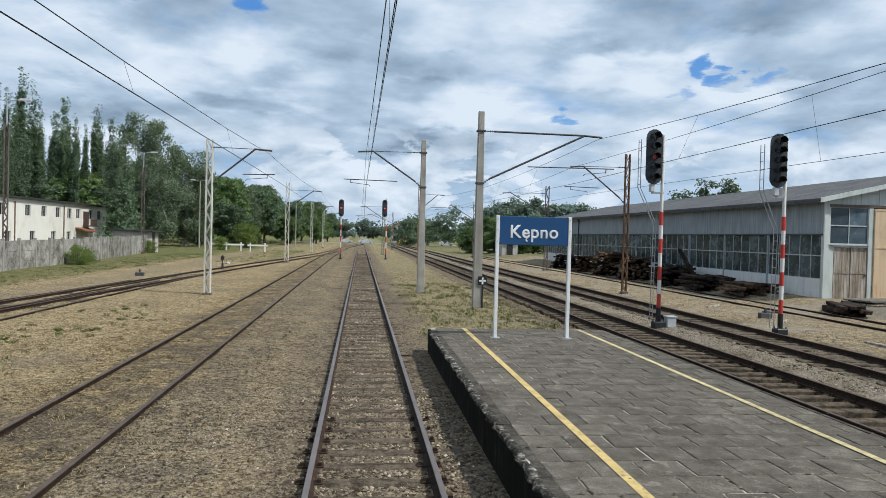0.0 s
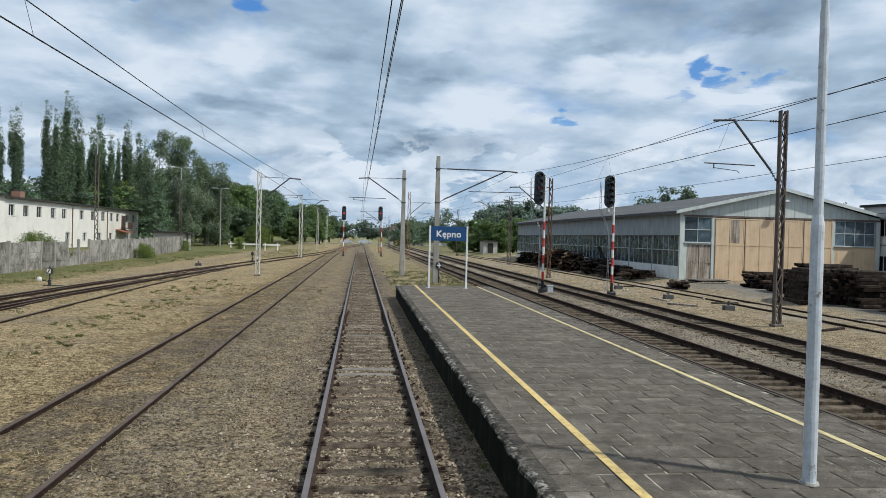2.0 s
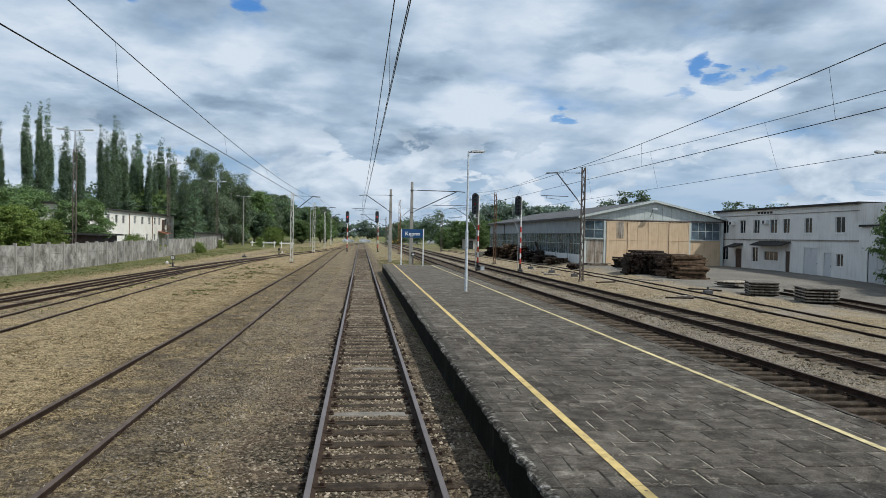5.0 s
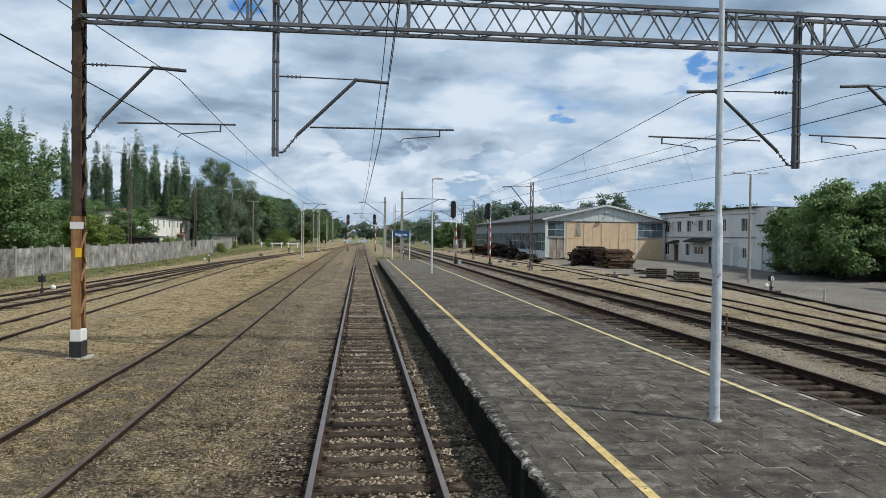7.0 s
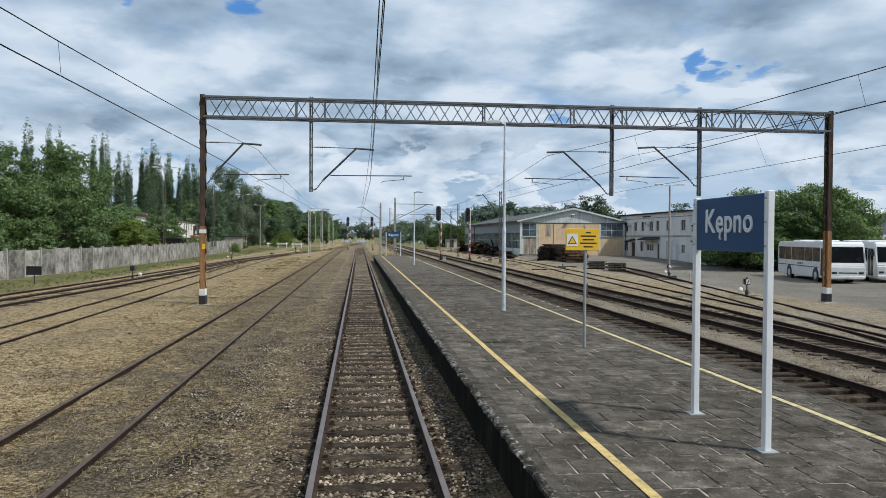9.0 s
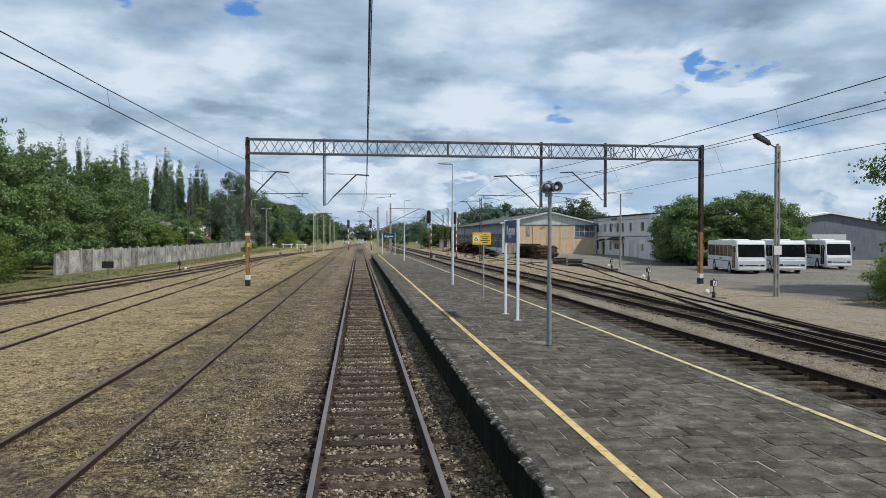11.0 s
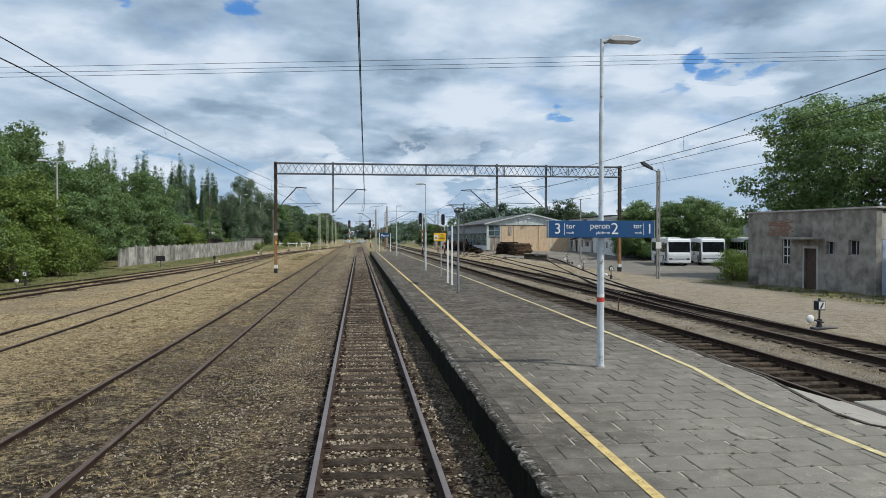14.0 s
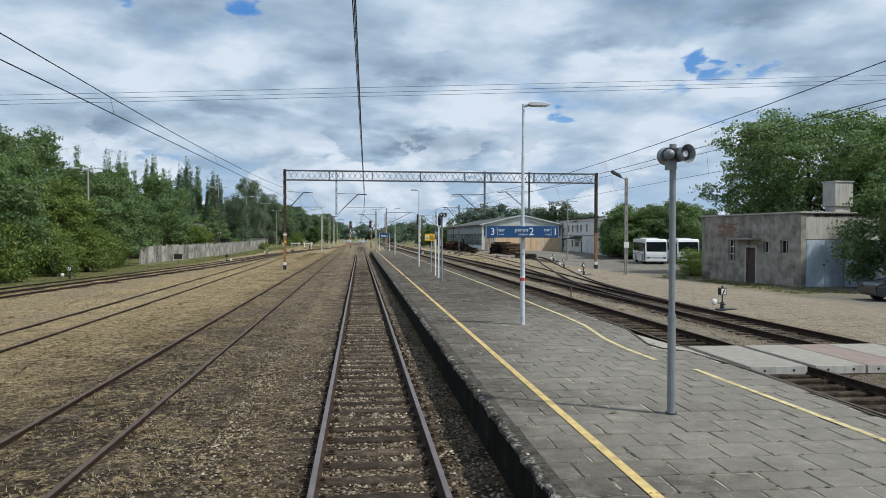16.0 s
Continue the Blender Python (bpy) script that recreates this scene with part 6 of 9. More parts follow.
def bus(m):
    """A high-floor coach, its front at y = 0 and its tail at y = 11."""
    s = thing("bus", "parked white coach with dark tinted windows", "bus", m, "parked coaches")
    L, W = 11.0, 1.24
    bm = bm_new()
    out = [(0.12, 0.32), (0.0, 0.55), (0.0, 1.25), (0.10, 1.45), (0.32, 2.75), (0.55, 2.98), (L - 0.2, 2.98), (L, 2.75), (L, 0.45), (L - 0.15, 0.32)]
    vs = [[bm.verts.new((x, y, z)) for y, z in out] for x in (-W, W)]
    bm.faces.new(vs[0])
    bm.faces.new(vs[1][::-1])
    for i in range(len(out)):
        j = (i + 1) % len(out)
        bm.faces.new((vs[0][i], vs[0][j], vs[1][j], vs[1][i]))
    soften(bm, 0.07, 2)
    body = part("body", bm, BUS_WHITE, s)
    for side in (-1, 1):
        for i in range(6):
            y0 = 1.75 + i * 1.5
            bm = bm_new()
            box(bm, min(side * (W - 0.02), side * (W + 0.006)), max(side * (W - 0.02), side * (W + 0.006)), y0 + 0.03, y0 + 1.47, 1.50, 2.55)
            soften(bm, 0.01)
            part("side_window", bm, TINTED, s)
        bm = bm_new()
        box(bm, min(side * (W - 0.02), side * (W + 0.008)), max(side * (W - 0.02), side * (W + 0.008)), 0.62, 1.62, 0.5, 2.5)
        soften(bm, 0.01)
        dr = part("door", bm, TINTED, s)
        bm = bm_new()
        box(bm, min(side * W, side * (W + 0.012)), max(side * W, side * (W + 0.012)), 1.10, 1.14, 0.5, 2.5)
        part("door_seam", bm, BUS_WHITE, dr)
        bm = bm_new()
        box(bm, min(side * W, side * (W + 0.009)), max(side * W, side * (W + 0.009)), 2.0, 10.8, 1.06, 1.12)
        part("trim_strip", bm, DARK_STEEL, s)
        for y in (2.55, 8.2):
            bm = bm_new()
            tube(bm, (side * (W - 0.03), y, 0.48), (side * (W + 0.007), y, 0.48), 0.60, seg=20)
            part("wheel_arch", bm, BLACK, s)
            wheel(s, side * (W - 0.12), y, 0.48, side)
        bm = bm_new()
        box(bm, min(side * 0.72, side * 1.08), max(side * 0.72, side * 1.08), -0.012, 0.02, 0.70, 0.86)
        soften(bm, 0.02)
        part("headlight", bm, CLEAN_PANE, s)
        bm = bm_new()
        tube(bm, (side * W, 0.35, 2.5), (side * (W + 0.22), 0.1, 2.35), 0.02, seg=6)
        box(bm, side * (W + 0.22) - 0.09, side * (W + 0.22) + 0.09, 0.04, 0.14, 1.95, 2.36)
        part("mirror", bm, BLACK, s)
    bm = bm_new()
    a = math.atan2(0.22, 1.3)
    box(bm, -1.12, 1.12, -0.012, 0.02, 0.0, 1.18, pose(0, 0.105, 1.46, -math.degrees(a), 0, 0))
    soften(bm, 0.01)
    part("windscreen", bm, TINTED, s)
    bm = bm_new()
    box(bm, -0.62, 0.62, -0.01, 0.02, 0.74, 0.82)
    part("grille", bm, BLACK, s)
    bm = bm_new()
    box(bm, -1.16, 1.16, -0.06, 0.05, 0.36, 0.58)
    soften(bm, 0.03)
    part("bumper", bm, BUS_WHITE, s)
    bm = bm_new()
    box(bm, -0.26, 0.26, -0.072, -0.06, 0.42, 0.53)
    part("plate", bm, WHITE_FRAME, s)
    for y in (3.2, 7.5):
        bm = bm_new()
        box(bm, -0.7, 0.7, y, y + 1.4, 2.96, 3.10)
        soften(bm, 0.05)
        part("roof_hatch", bm, BUS_WHITE, s)
    bm = bm_new()
    for i in range(6):
        box(bm, -W - 0.008, -W + 0.01, 5.1 + i * 0.22, 5.26 + i * 0.22, 1.2, 1.36)
    part("name_bars", bm, GREY_RENDER, s)
    return s


YARD_Z = -0.36
b1 = bus(pose(34.15, -21.2, YARD_Z, 0, 0, -13.5))
copy_thing(b1, pose(38.4, -20.4, YARD_Z, 0, 0, -17.5))
copy_thing(b1, pose(48.4, -12.6, YARD_Z, 0, 0, -15.0))

# ---- dark car by the shed ----
CAR_BLUE = simple("dark_blue_car_paint", (0.010, 0.014, 0.024), (0.016, 0.022, 0.036), rough=0.2, scale=2, bump=0.0, spec=0.7)
CAR_SILVER = simple("silver_car_paint", (0.42, 0.45, 0.48), (0.55, 0.58, 0.60), rough=0.3, scale=2, bump=0.0, metal=0.4)
CAR_YELLOW = simple("yellow_van_paint", (0.70, 0.38, 0.02), (0.8, 0.46, 0.04), rough=0.3, scale=2, bump=0.0)


def car(m, paint, label, tall=1.45):
    s = thing("car", label, "car", m, "")
    k = tall / 1.45
    out = [(0.0, 0.35), (0.0, 0.72), (0.25, 0.86), (1.15, 0.98), (1.85, 1.40 * k), (2.2, 1.45 * k), (3.3, 1.43 * k), (4.0, 1.02), (4.3, 0.92), (4.32, 0.40), (4.2, 0.26), (0.12, 0.26)]
    bm = bm_new()
    vs = []
    for x in (-0.84, -0.70, 0.70, 0.84):
        high = 1.0 if abs(x) < 0.8 else 0.93
        vs.append([bm.verts.new((x if z < 1.0 else x * 0.86, y, z)) for y, z in out])
    for a, b in zip(vs, vs[1:]):
        for i in range(len(out)):
            j = (i + 1) % len(out)
            bm.faces.new((a[i], a[j], b[j], b[i]))
    bm.faces.new(vs[0])
    bm.faces.new(vs[-1][::-1])
    soften(bm, 0.035, 2)
    part("body", bm, paint, s, smooth=False)
    for side in (-1, 1):
        bm = bm_new()
        prism(bm, [(1.42, 1.02), (1.90, 1.34 * k), (2.30, 1.38 * k), (3.2, 1.36 * k), (3.65, 1.05)], -0.012, 0.012, Matrix.Translation((side * 0.735, 0, 0)) @ pose(0, 0, 0, 0, 0, 90) @ Matrix.Diagonal((1, 1, 1, 1)))
        part("side_window", bm, TINTED, s)
        for y in (0.85, 3.45):
            wheel(s, side * 0.74, y, 0.31, side)
        bm = bm_new()
        box(bm, side * 0.62 - 0.14, side * 0.62 + 0.14, -0.012, 0.06, 0.62, 0.76)
        part("headlight", bm, CLEAN_PANE, s)
    bm = bm_new()
    box(bm, -0.60, 0.60, -0.01, 0.012, 0, 0.72, pose(0, 1.22, 1.0, -58, 0, 0))
    part("windscreen", bm, TINTED, s)
    return s


car(pose(23.3, -71.6, -0.12, 0, 0, -100), CAR_BLUE, "dark blue hatchback parked on the grass verge")

# ---- fence and house on the far side of the yard tracks ----
fence = thing("concrete_fence", "weathered grey fence of concrete slabs between posts", "fence")


def fence_x(y):
    return float(np.interp(y, [-60, -20, 15, 60, 95], [-24.4, -22.6, -21.4, -21.8, -24.6]))


FENCE_SLAB = material("fence_slab_concrete", [(0.0, (0.075, 0.070, 0.060)), (0.35, (0.20, 0.189, 0.168)), (0.65, (0.35, 0.335, 0.305)), (1.0, (0.52, 0.50, 0.465))], scale=1.4, rough=0.95, bump=0.5, fine=7, big=0.5, vary=0.4, spec=0.12)
post_bm = bm_new()
box(post_bm, -0.09, 0.12, -0.07, 0.07, -0.3, 1.96)
soften(post_bm, 0.015)
post_mesh = mesh_of("post", post_bm, CONCRETE)
slab_meshes = []
for i in range(6):
    bm = bm_new()
    zs = [-0.2, 0.48 + 0.02 * (i % 2), 1.16, 1.82 + 0.025 * (i % 3)]
    for j in range(3):
        dx_ = (0.0, 0.012, -0.008)[(i + j) % 3]
        box(bm, dx_ - 0.035, dx_ + 0.035, 0.01, 2.27, zs[j] + 0.006, zs[j + 1])
    soften(bm, 0.01)
    slab_meshes.append(mesh_of("fence_slab", bm, FENCE_SLAB))
rf = random.Random(11)
y, k = -24.4, 0
while y < 88:
    y1 = y + 2.30
    x0, x1 = fence_x(y), fence_x(y1)
    if not (-30.5 < y < -27.5):
        turn = math.degrees(math.atan2(-(x1 - x0), 2.30))
        zg = ground_z(x0, y)
        p = new("post", post_mesh)
        p.parent = fence
        p.matrix_basis = pose(x0, y, zg + rf.uniform(-0.03, 0.03), rf.uniform(-1, 1), rf.uniform(-1.5, 1.5), turn)
        low_ = 0.75 if 38 < y < 43 else 0.0
        q = new("fence_slab", slab_meshes[rf.randrange(6)])
        q.parent = fence
        q.matrix_basis = pose(x0, y, zg - low_ + rf.uniform(-0.04, 0.03), rf.uniform(-0.7, 0.7), rf.uniform(-2.2, 2.2), turn)
    y, k = y1, k + 1

house = thing("white_house", "long two-storey cream house with a flat dark roof", "house")
WX = -38.6
hw = []
for y in (69.5, 73.0, 76.5, 80.5, 84.0, 90.0, 94.3, 98.5, 102.2, 105.2, 109.8, 113.2):
    hw.append((y - 0.75, y + 0.75, 3.95, 5.25))
for y in (85.2, 91.2, 97.2, 102.0, 110.5):
    hw.append((y - 0.7, y + 0.7, 1.0, 2.2))


def wall_plus_x(name, parent, x, y0, y1, z0, z1, holes, thick, mat):
    """A wall facing +x."""
    return wall_with_holes(name, parent, x - thick, y0, y1, z0, z1, holes, thick, mat)


wall_plus_x("wall", house, WX, 67.0, 116.0, -0.2, 5.85, hw, 0.35, CREAM_WALL)
bm = bm_new()
box(bm, WX - 9, WX - 0.35, 67.0, 67.35, -0.2, 5.85)
box(bm, WX - 9, WX - 0.35, 115.65, 116.0, -0.2, 5.85)
box(bm, WX - 9.3, WX - 9, 67.0, 116.0, -0.2, 5.85)
part("end_wall", bm, CREAM_WALL, house)
# added dark sheet that plays the shaded rooms of the house
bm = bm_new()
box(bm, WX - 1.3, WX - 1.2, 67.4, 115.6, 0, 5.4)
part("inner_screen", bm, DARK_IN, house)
bm = bm_new()
prism(bm, [(WX + 0.35, 5.85), (WX - 9.5, 6.5), (WX - 9.5, 6.7), (WX + 0.35, 6.08)], 66.6, 116.4)
hr = part("roof", bm, TARRED, house, "flat dark felt roof")
for a, b, z0, z1 in hw:
    glazed("window", house, pose(WX - 0.16, (a + b) / 2, z0, 0, 0, 90), b - a, z1 - z0, 2, 1, WHITE_FRAME, CLEAN_PANE, 0.09, sill=True)
bm = bm_new()
box(bm, WX - 3, WX - 2, 76.0, 77.2, 5.6, 7.0)
part("chimney", bm, BRICK, hr)
for y in (86.6, 100.2):
    bm = bm_new()
    tube(bm, (WX + 0.07, y, 0), (WX + 0.07, y, 5.5), 0.07, seg=8)
    part("downpipe", bm, RUSTY, house)
bm = bm_new()
box(bm, WX, WX + 1.1, 106.8, 109.2, 2.9, 3.05)
box(bm, WX + 1.04, WX + 1.1, 106.8, 109.2, 3.05, 3.9)
box(bm, WX, WX + 0.04, 107.0, 109.0, 3.05, 5.0)
part("balcony", bm, DARK_WOOD, house, "dark timber balcony")
bm = bm_new()
prism(bm, [(WX, 2.75), (WX + 1.5, 2.3), (WX + 1.5, 2.2), (WX, 2.6)], 104.2, 108.8)
part("porch_roof", bm, RUST_TILE, house, "brown tiled porch roof")
# lower wing nearer the station
bm = bm_new()
box(bm, WX - 2.2, WX + 0.55, 59.0, 66.55, -0.2, 6.05)
part("wing_wall", bm, CREAM_WALL, house)
bm = bm_new()
prism(bm, [(WX + 0.95, 6.05), (WX - 2.5, 6.2), (WX - 2.5, 6.4), (WX + 0.95, 6.27)], 58.6, 66.58)
part("wing_roof", bm, TARRED, house)
for y in (61.0, 64.2):
    glazed("window", house, pose(WX + 0.58, y, 3.9, 0, 0, 90), 1.4, 1.3, 2, 1, WHITE_FRAME, CLEAN_PANE, 0.09, sill=True)
# sheds between house and fence
for x0, x1, y0, y1, z1, mat in ((-27.5, -23.6, 84.5, 88.5, 2.5, PALE_CONCRETE), (-26.5, -23.2, 26.0, 32.0, 2.35, DARK_WOOD), (-26.4, -24.9, -29.6, -27.4, 2.3, PALE_CONCRETE)):
    s = thing("garden_shed", "low weathered shed with a flat roof behind the fence", "shed", None, "sheds behind the fence")
    bm = bm_new()
    for a in ((x0, x0 + 0.12, y0, y1), (x1 - 0.12, x1, y0, y0 + (y1 - y0) * 0.35), (x1 - 0.12, x1, y0 + (y1 - y0) * 0.65, y1), (x0 + 0.12, x1 - 0.12, y0, y0 + 0.12), (x0 + 0.12, x1 - 0.12, y1 - 0.12, y1)):
        box(bm, *a, -0.2, z1)
    part("wall", bm, mat, s)
    bm = bm_new()
    prism(bm, [(x0 - 0.3, z1), (x1 + 0.5, z1 - 0.05), (x1 + 0.5, z1 + 0.1), (x0 - 0.3, z1 + 0.2)], y0 - 0.3, y1 + 0.3)
    part("roof", bm, TARRED, s)
    door_leaf("door", s, pose(x1 - 0.06, (y0 + y1) / 2, -0.1, 0, 0, 90), (y1 - y0) * 0.3, z1 - 0.1, DARK_WOOD, 6)


# ---- lamps beside the yard ----
def yard_lamp(m, tall, label, twin=True, lattice=True):
    s = thing("yard_lamp", label, "lamp post", m, "yard lamps")
    if lattice:
        laced(s, 0, 0, 0.4, tall - 1.5, 0.30, 0.18, RUST_BROWN, bays=24, bar=0.045)
        bm = bm_new()
        tube(bm, (0, 0, tall - 1.7), (0, 0, tall), 0.05, seg=8)
        part("upper_pole", bm, GALV, s)
        bm = bm_new()
        box(bm, -0.24, 0.24, -0.22, 0.22, -0.3, 0.42)
        soften(bm, 0.03)
        part("foot", bm, RUSTY, s)
    else:
        bm = bm_new()
        tube(bm, (0, 0, -0.2), (0, 0, tall), 0.12, 0.075, 10)
        part("pole", bm, CONCRETE, s)
    for d in ((-1, 1) if twin else (1,)):
        bm = bm_new()
        tube(bm, (0, 0, tall - 0.05), (d * 0.7, 0, tall + 0.08), 0.03, seg=8)
        arm = part("arm", bm, GALV, s)
        bm = bm_new()
        prism(bm, [(d * 0.65, tall + 0.02), (d * 0.75, tall + 0.16), (d * 1.35, tall + 0.17), (d * 1.42, tall + 0.08), (d * 1.3, tall + 0.02)], -0.12, 0.12)
        soften(bm, 0.02)
        part("lantern", bm, GREY_PAINT, arm)
    return s


yl = yard_lamp(pose(-23.6, 22.6, -0.1, 0, 0, 8), 11.0, "tall rusty lattice lamp post with twin lanterns")
for x, y in ((-23.2, 50.6), (-23.4, 81.5)):
    copy_thing(yl, pose(x, y, -0.1, 0, 0, 8))
yard_lamp(pose(-24.0, 112.0, 0.1), 10.0, "slim concrete lamp post against the wood", True, False)
yard_lamp(pose(-23.6, -36.6, -0.1, 0, 0, 8), 8.7, "dark pole lamp standing among the fence trees", True, False)
yard_lamp(pose(-12.5, 141.0, 0.0), 9.0, "concrete lamp post with one lantern far off", False, False)
yard_lamp(pose(28.43, -4.1, -0.3, 0, 0, 180), 8.0, "weathered pole lamp with twin lanterns before the office", True, False)
cable = thing("yard_cable", "sagging cable strung between the yard lamp posts", "cable")
for a, b in (((-23.6, 22.6, 5.6), (-23.2, 50.6, 5.6)), ((-23.2, 50.6, 5.6), (-23.4, 81.5, 6.8)), ((-23.4, 81.5, 6.8), (-24.0, 112, 7.0))):
    wire_part("cable_span", sagging(a, b, 0.3, 8), 0.018, cable)

# concrete double pole with a lantern by the yard entrance
pole = thing("street_lamp", "grey double concrete pole with a drooping street lantern", "street lamp", pose(20.6, -47.6, -0.15))
for d in (-0.072, 0.072):
    bm = bm_new()
    box(bm, d - 0.045, d + 0.045, -0.09, 0.09, -0.3, 7.6)
    soften(bm, 0.015)
    part("leg", bm, CONCRETE, pole)
bm = bm_new()
for z in np.arange(0.5, 7.4, 0.75):
    box(bm, -0.03, 0.03, -0.07, 0.07, z, z + 0.45)
part("rungs", bm, CONCRETE, pole)
bm = bm_new()
tube(bm, (0, 0, 7.45), (-0.55, 0, 7.75), 0.03, seg=8)
arm = part("arm", bm, DARK_STEEL, pole)
bm = bm_new()
prism(bm, [(-0.40, 7.60), (-0.48, 7.84), (-1.12, 8.22), (-1.28, 8.18), (-1.18, 7.98)], -0.16, 0.16)
soften(bm, 0.03)
part("lantern", bm, DARK_STEEL, arm)
bm = bm_new()
box(bm, -0.2, 0.2, -0.12, -0.09, 2.15, 2.6)
part("plate", bm, WHITE_BAND, pole)


# ---- trees ----
def leaf_material(name, dark, mid, light, vary=0.42):
    m = bpy.data.materials.new(name)
    m.use_nodes = True
    n = Nodes(m.node_tree)
    g = n.add("ShaderNodeNewGeometry")
    pick = g.outputs["Random Per Island"]
    tree = n.add("ShaderNodeObjectInfo").outputs["Random"]
    big = n.noise(g.outputs["Position"], 0.35, 3)
    f = n.math("ADD", n.math("MULTIPLY", pick, 0.55), n.math("MULTIPLY", big, 0.45))
    c = n.ramp(f, [(0.15, dark), (0.5, mid), (0.9, light)])
    c = n.mix(1.0, c, n.ramp(tree, [(0.0, (1 - vary, 1 - vary, 1 - vary)), (1.0, (1.0, 1.0, 1.0))]), "MULTIPLY")
    b = n.add("ShaderNodeBsdfPrincipled")
    n.put(b.inputs["Base Color"], c)
    b.inputs["Roughness"].default_value = 0.55
    b.inputs["Specular IOR Level"].default_value = 0.25
    t = n.add("ShaderNodeBsdfTranslucent")
    n.put(t.inputs[0], n.mix(0.5, c, (0.16, 0.22, 0.03)))
    mx = n.add("ShaderNodeMixShader")
    mx.inputs[0].default_value = 0.38
    n.put(mx.inputs[1], b.outputs[0])
    n.put(mx.inputs[2], t.outputs[0])
    n.put(n.add("ShaderNodeOutputMaterial").inputs[0], mx.outputs[0])
    return m


LEAF_DARK = leaf_material("dark_poplar_leaves", (0.045, 0.078, 0.052), (0.130, 0.205, 0.126), (0.275, 0.370, 0.230))
LEAF_GREEN = leaf_material("green_leaves", (0.038, 0.074, 0.030), (0.142, 0.236, 0.088), (0.330, 0.430, 0.185))
LEAF_BIRCH = leaf_material("grey_green_birch_leaves", (0.058, 0.088, 0.058), (0.152, 0.205, 0.135), (0.290, 0.350, 0.240))
LEAF_FRESH = leaf_material("fresh_yellow_green_leaves", (0.052, 0.088, 0.018), (0.160, 0.230, 0.050), (0.330, 0.400, 0.115))
# haze of the air is put into the next two colours, strongest in LEAF_HAZE
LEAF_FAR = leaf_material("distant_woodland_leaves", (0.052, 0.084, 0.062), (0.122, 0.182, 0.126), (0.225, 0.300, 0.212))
LEAF_HAZE = leaf_material("haze_tinted_woodland_leaves", (0.105, 0.156, 0.147), (0.178, 0.246, 0.218), (0.263, 0.338, 0.295))
BARK = simple("grey_brown_bark", (0.045, 0.036, 0.028), (0.13, 0.11, 0.09), rough=0.95, scale=5, bump=0.8, depth=0.03)
BIRCH_BARK = simple("white_birch_bark", (0.10, 0.095, 0.085), (0.50, 0.49, 0.46), rough=0.8, scale=6, bump=0.3)


def crown_mesh(name, lobes, clumps, per, leaf, spread, seed, mat, hang=0.0, hollow=0.45, flat_=0.55):
    """Many small leaves in flat sprays over the outside of a few uneven lobes (cx, cy, cz, rx, ry, rz)."""
    rng = np.random.default_rng(seed)
    vol = np.array([l[3] * l[4] * l[5] for l in lobes]) ** 0.67
    which = rng.choice(len(lobes), clumps, p=vol / vol.sum())
    lob = np.array(lobes)[which]
    d = rng.normal(size=(clumps, 3))
    d /= np.linalg.norm(d, axis=1, keepdims=True)
    r = hollow + (1 - hollow) * rng.random(clumps) ** 0.5
    bumpy = 1 + 0.20 * np.sin(d[:, 0] * 7 + which) * np.sin(d[:, 1] * 6 + 2 * which) + 0.16 * np.sin(d[:, 2] * 9 + which)
    c = lob[:, :3] + d * lob[:, 3:] * (r * bumpy)[:, None]
    size = rng.uniform(0.6, 1.3, clumps)
    n = clumps * per
    base = np.repeat(c, per, 0) + rng.normal(size=(n, 3)).clip(-1.5, 1.5) * np.array([1.15, 1.15, flat_]) * spread * np.repeat(size, per)[:, None]
    base[:, 2] -= hang * np.abs(rng.normal(size=n))
    out = np.repeat(d, per, 0)
    nrm = out * 1.0 + rng.normal(size=(n, 3)) * 0.55 + np.array([0, 0, 0.35])
    nrm /= np.linalg.norm(nrm, axis=1, keepdims=True)
    side = np.cross(nrm, rng.normal(size=(n, 3)))
    side /= np.linalg.norm(side, axis=1, keepdims=True) + 1e-9
    fwd = np.cross(nrm, side)
    s = leaf * rng.uniform(0.6, 1.35, n)[:, None]
    v = np.stack([base - fwd * s, base + side * s * 0.75 + fwd * s * 0.5, base - side * s * 0.75 + fwd * s * 0.5], 1).reshape(-1, 3)
    me = bpy.data.meshes.new(name)
    me.vertices.add(n * 3)
    me.vertices.foreach_set("co", v.astype(np.float32).ravel())
    me.loops.add(n * 3)
    me.loops.foreach_set("vertex_index", np.arange(n * 3, dtype=np.int32))
    me.polygons.add(n)
    me.polygons.foreach_set("loop_start", np.arange(0, n * 3, 3, dtype=np.int32))
    me.update(calc_edges=True)
    me.materials.append(mat)
    return me


def trunk_bm(lobes, tall, r, seed, limbs=12):
    rng = random.Random(seed)
    bm = bm_new()
    p = Vector((0, 0, -0.3))
    pts = [p]
    n = 5
    for i in range(n):
        p = p + Vector((rng.uniform(-0.12, 0.12), rng.uniform(-0.12, 0.12), tall * 0.75 / n))
        pts.append(p)
    for i in range(n):
        tube(bm, pts[i], pts[i + 1], r * (1 - 0.8 * i / n), r * (1 - 0.8 * (i + 1) / n), 8)
    for i in range(limbs):
        l = lobes[i % len(lobes)]
        a = pts[rng.randrange(1, n)]
        end = Vector(l[:3]) + Vector([rng.uniform(-0.5, 0.5) * s for s in l[3:]])
        midp = a.lerp(end, 0.5) + Vector((0, 0, 0.3))
        tube(bm, a, midp, r * 0.35, r * 0.2, 6)
        tube(bm, midp, end, r * 0.2, r * 0.06, 6)
    return bm


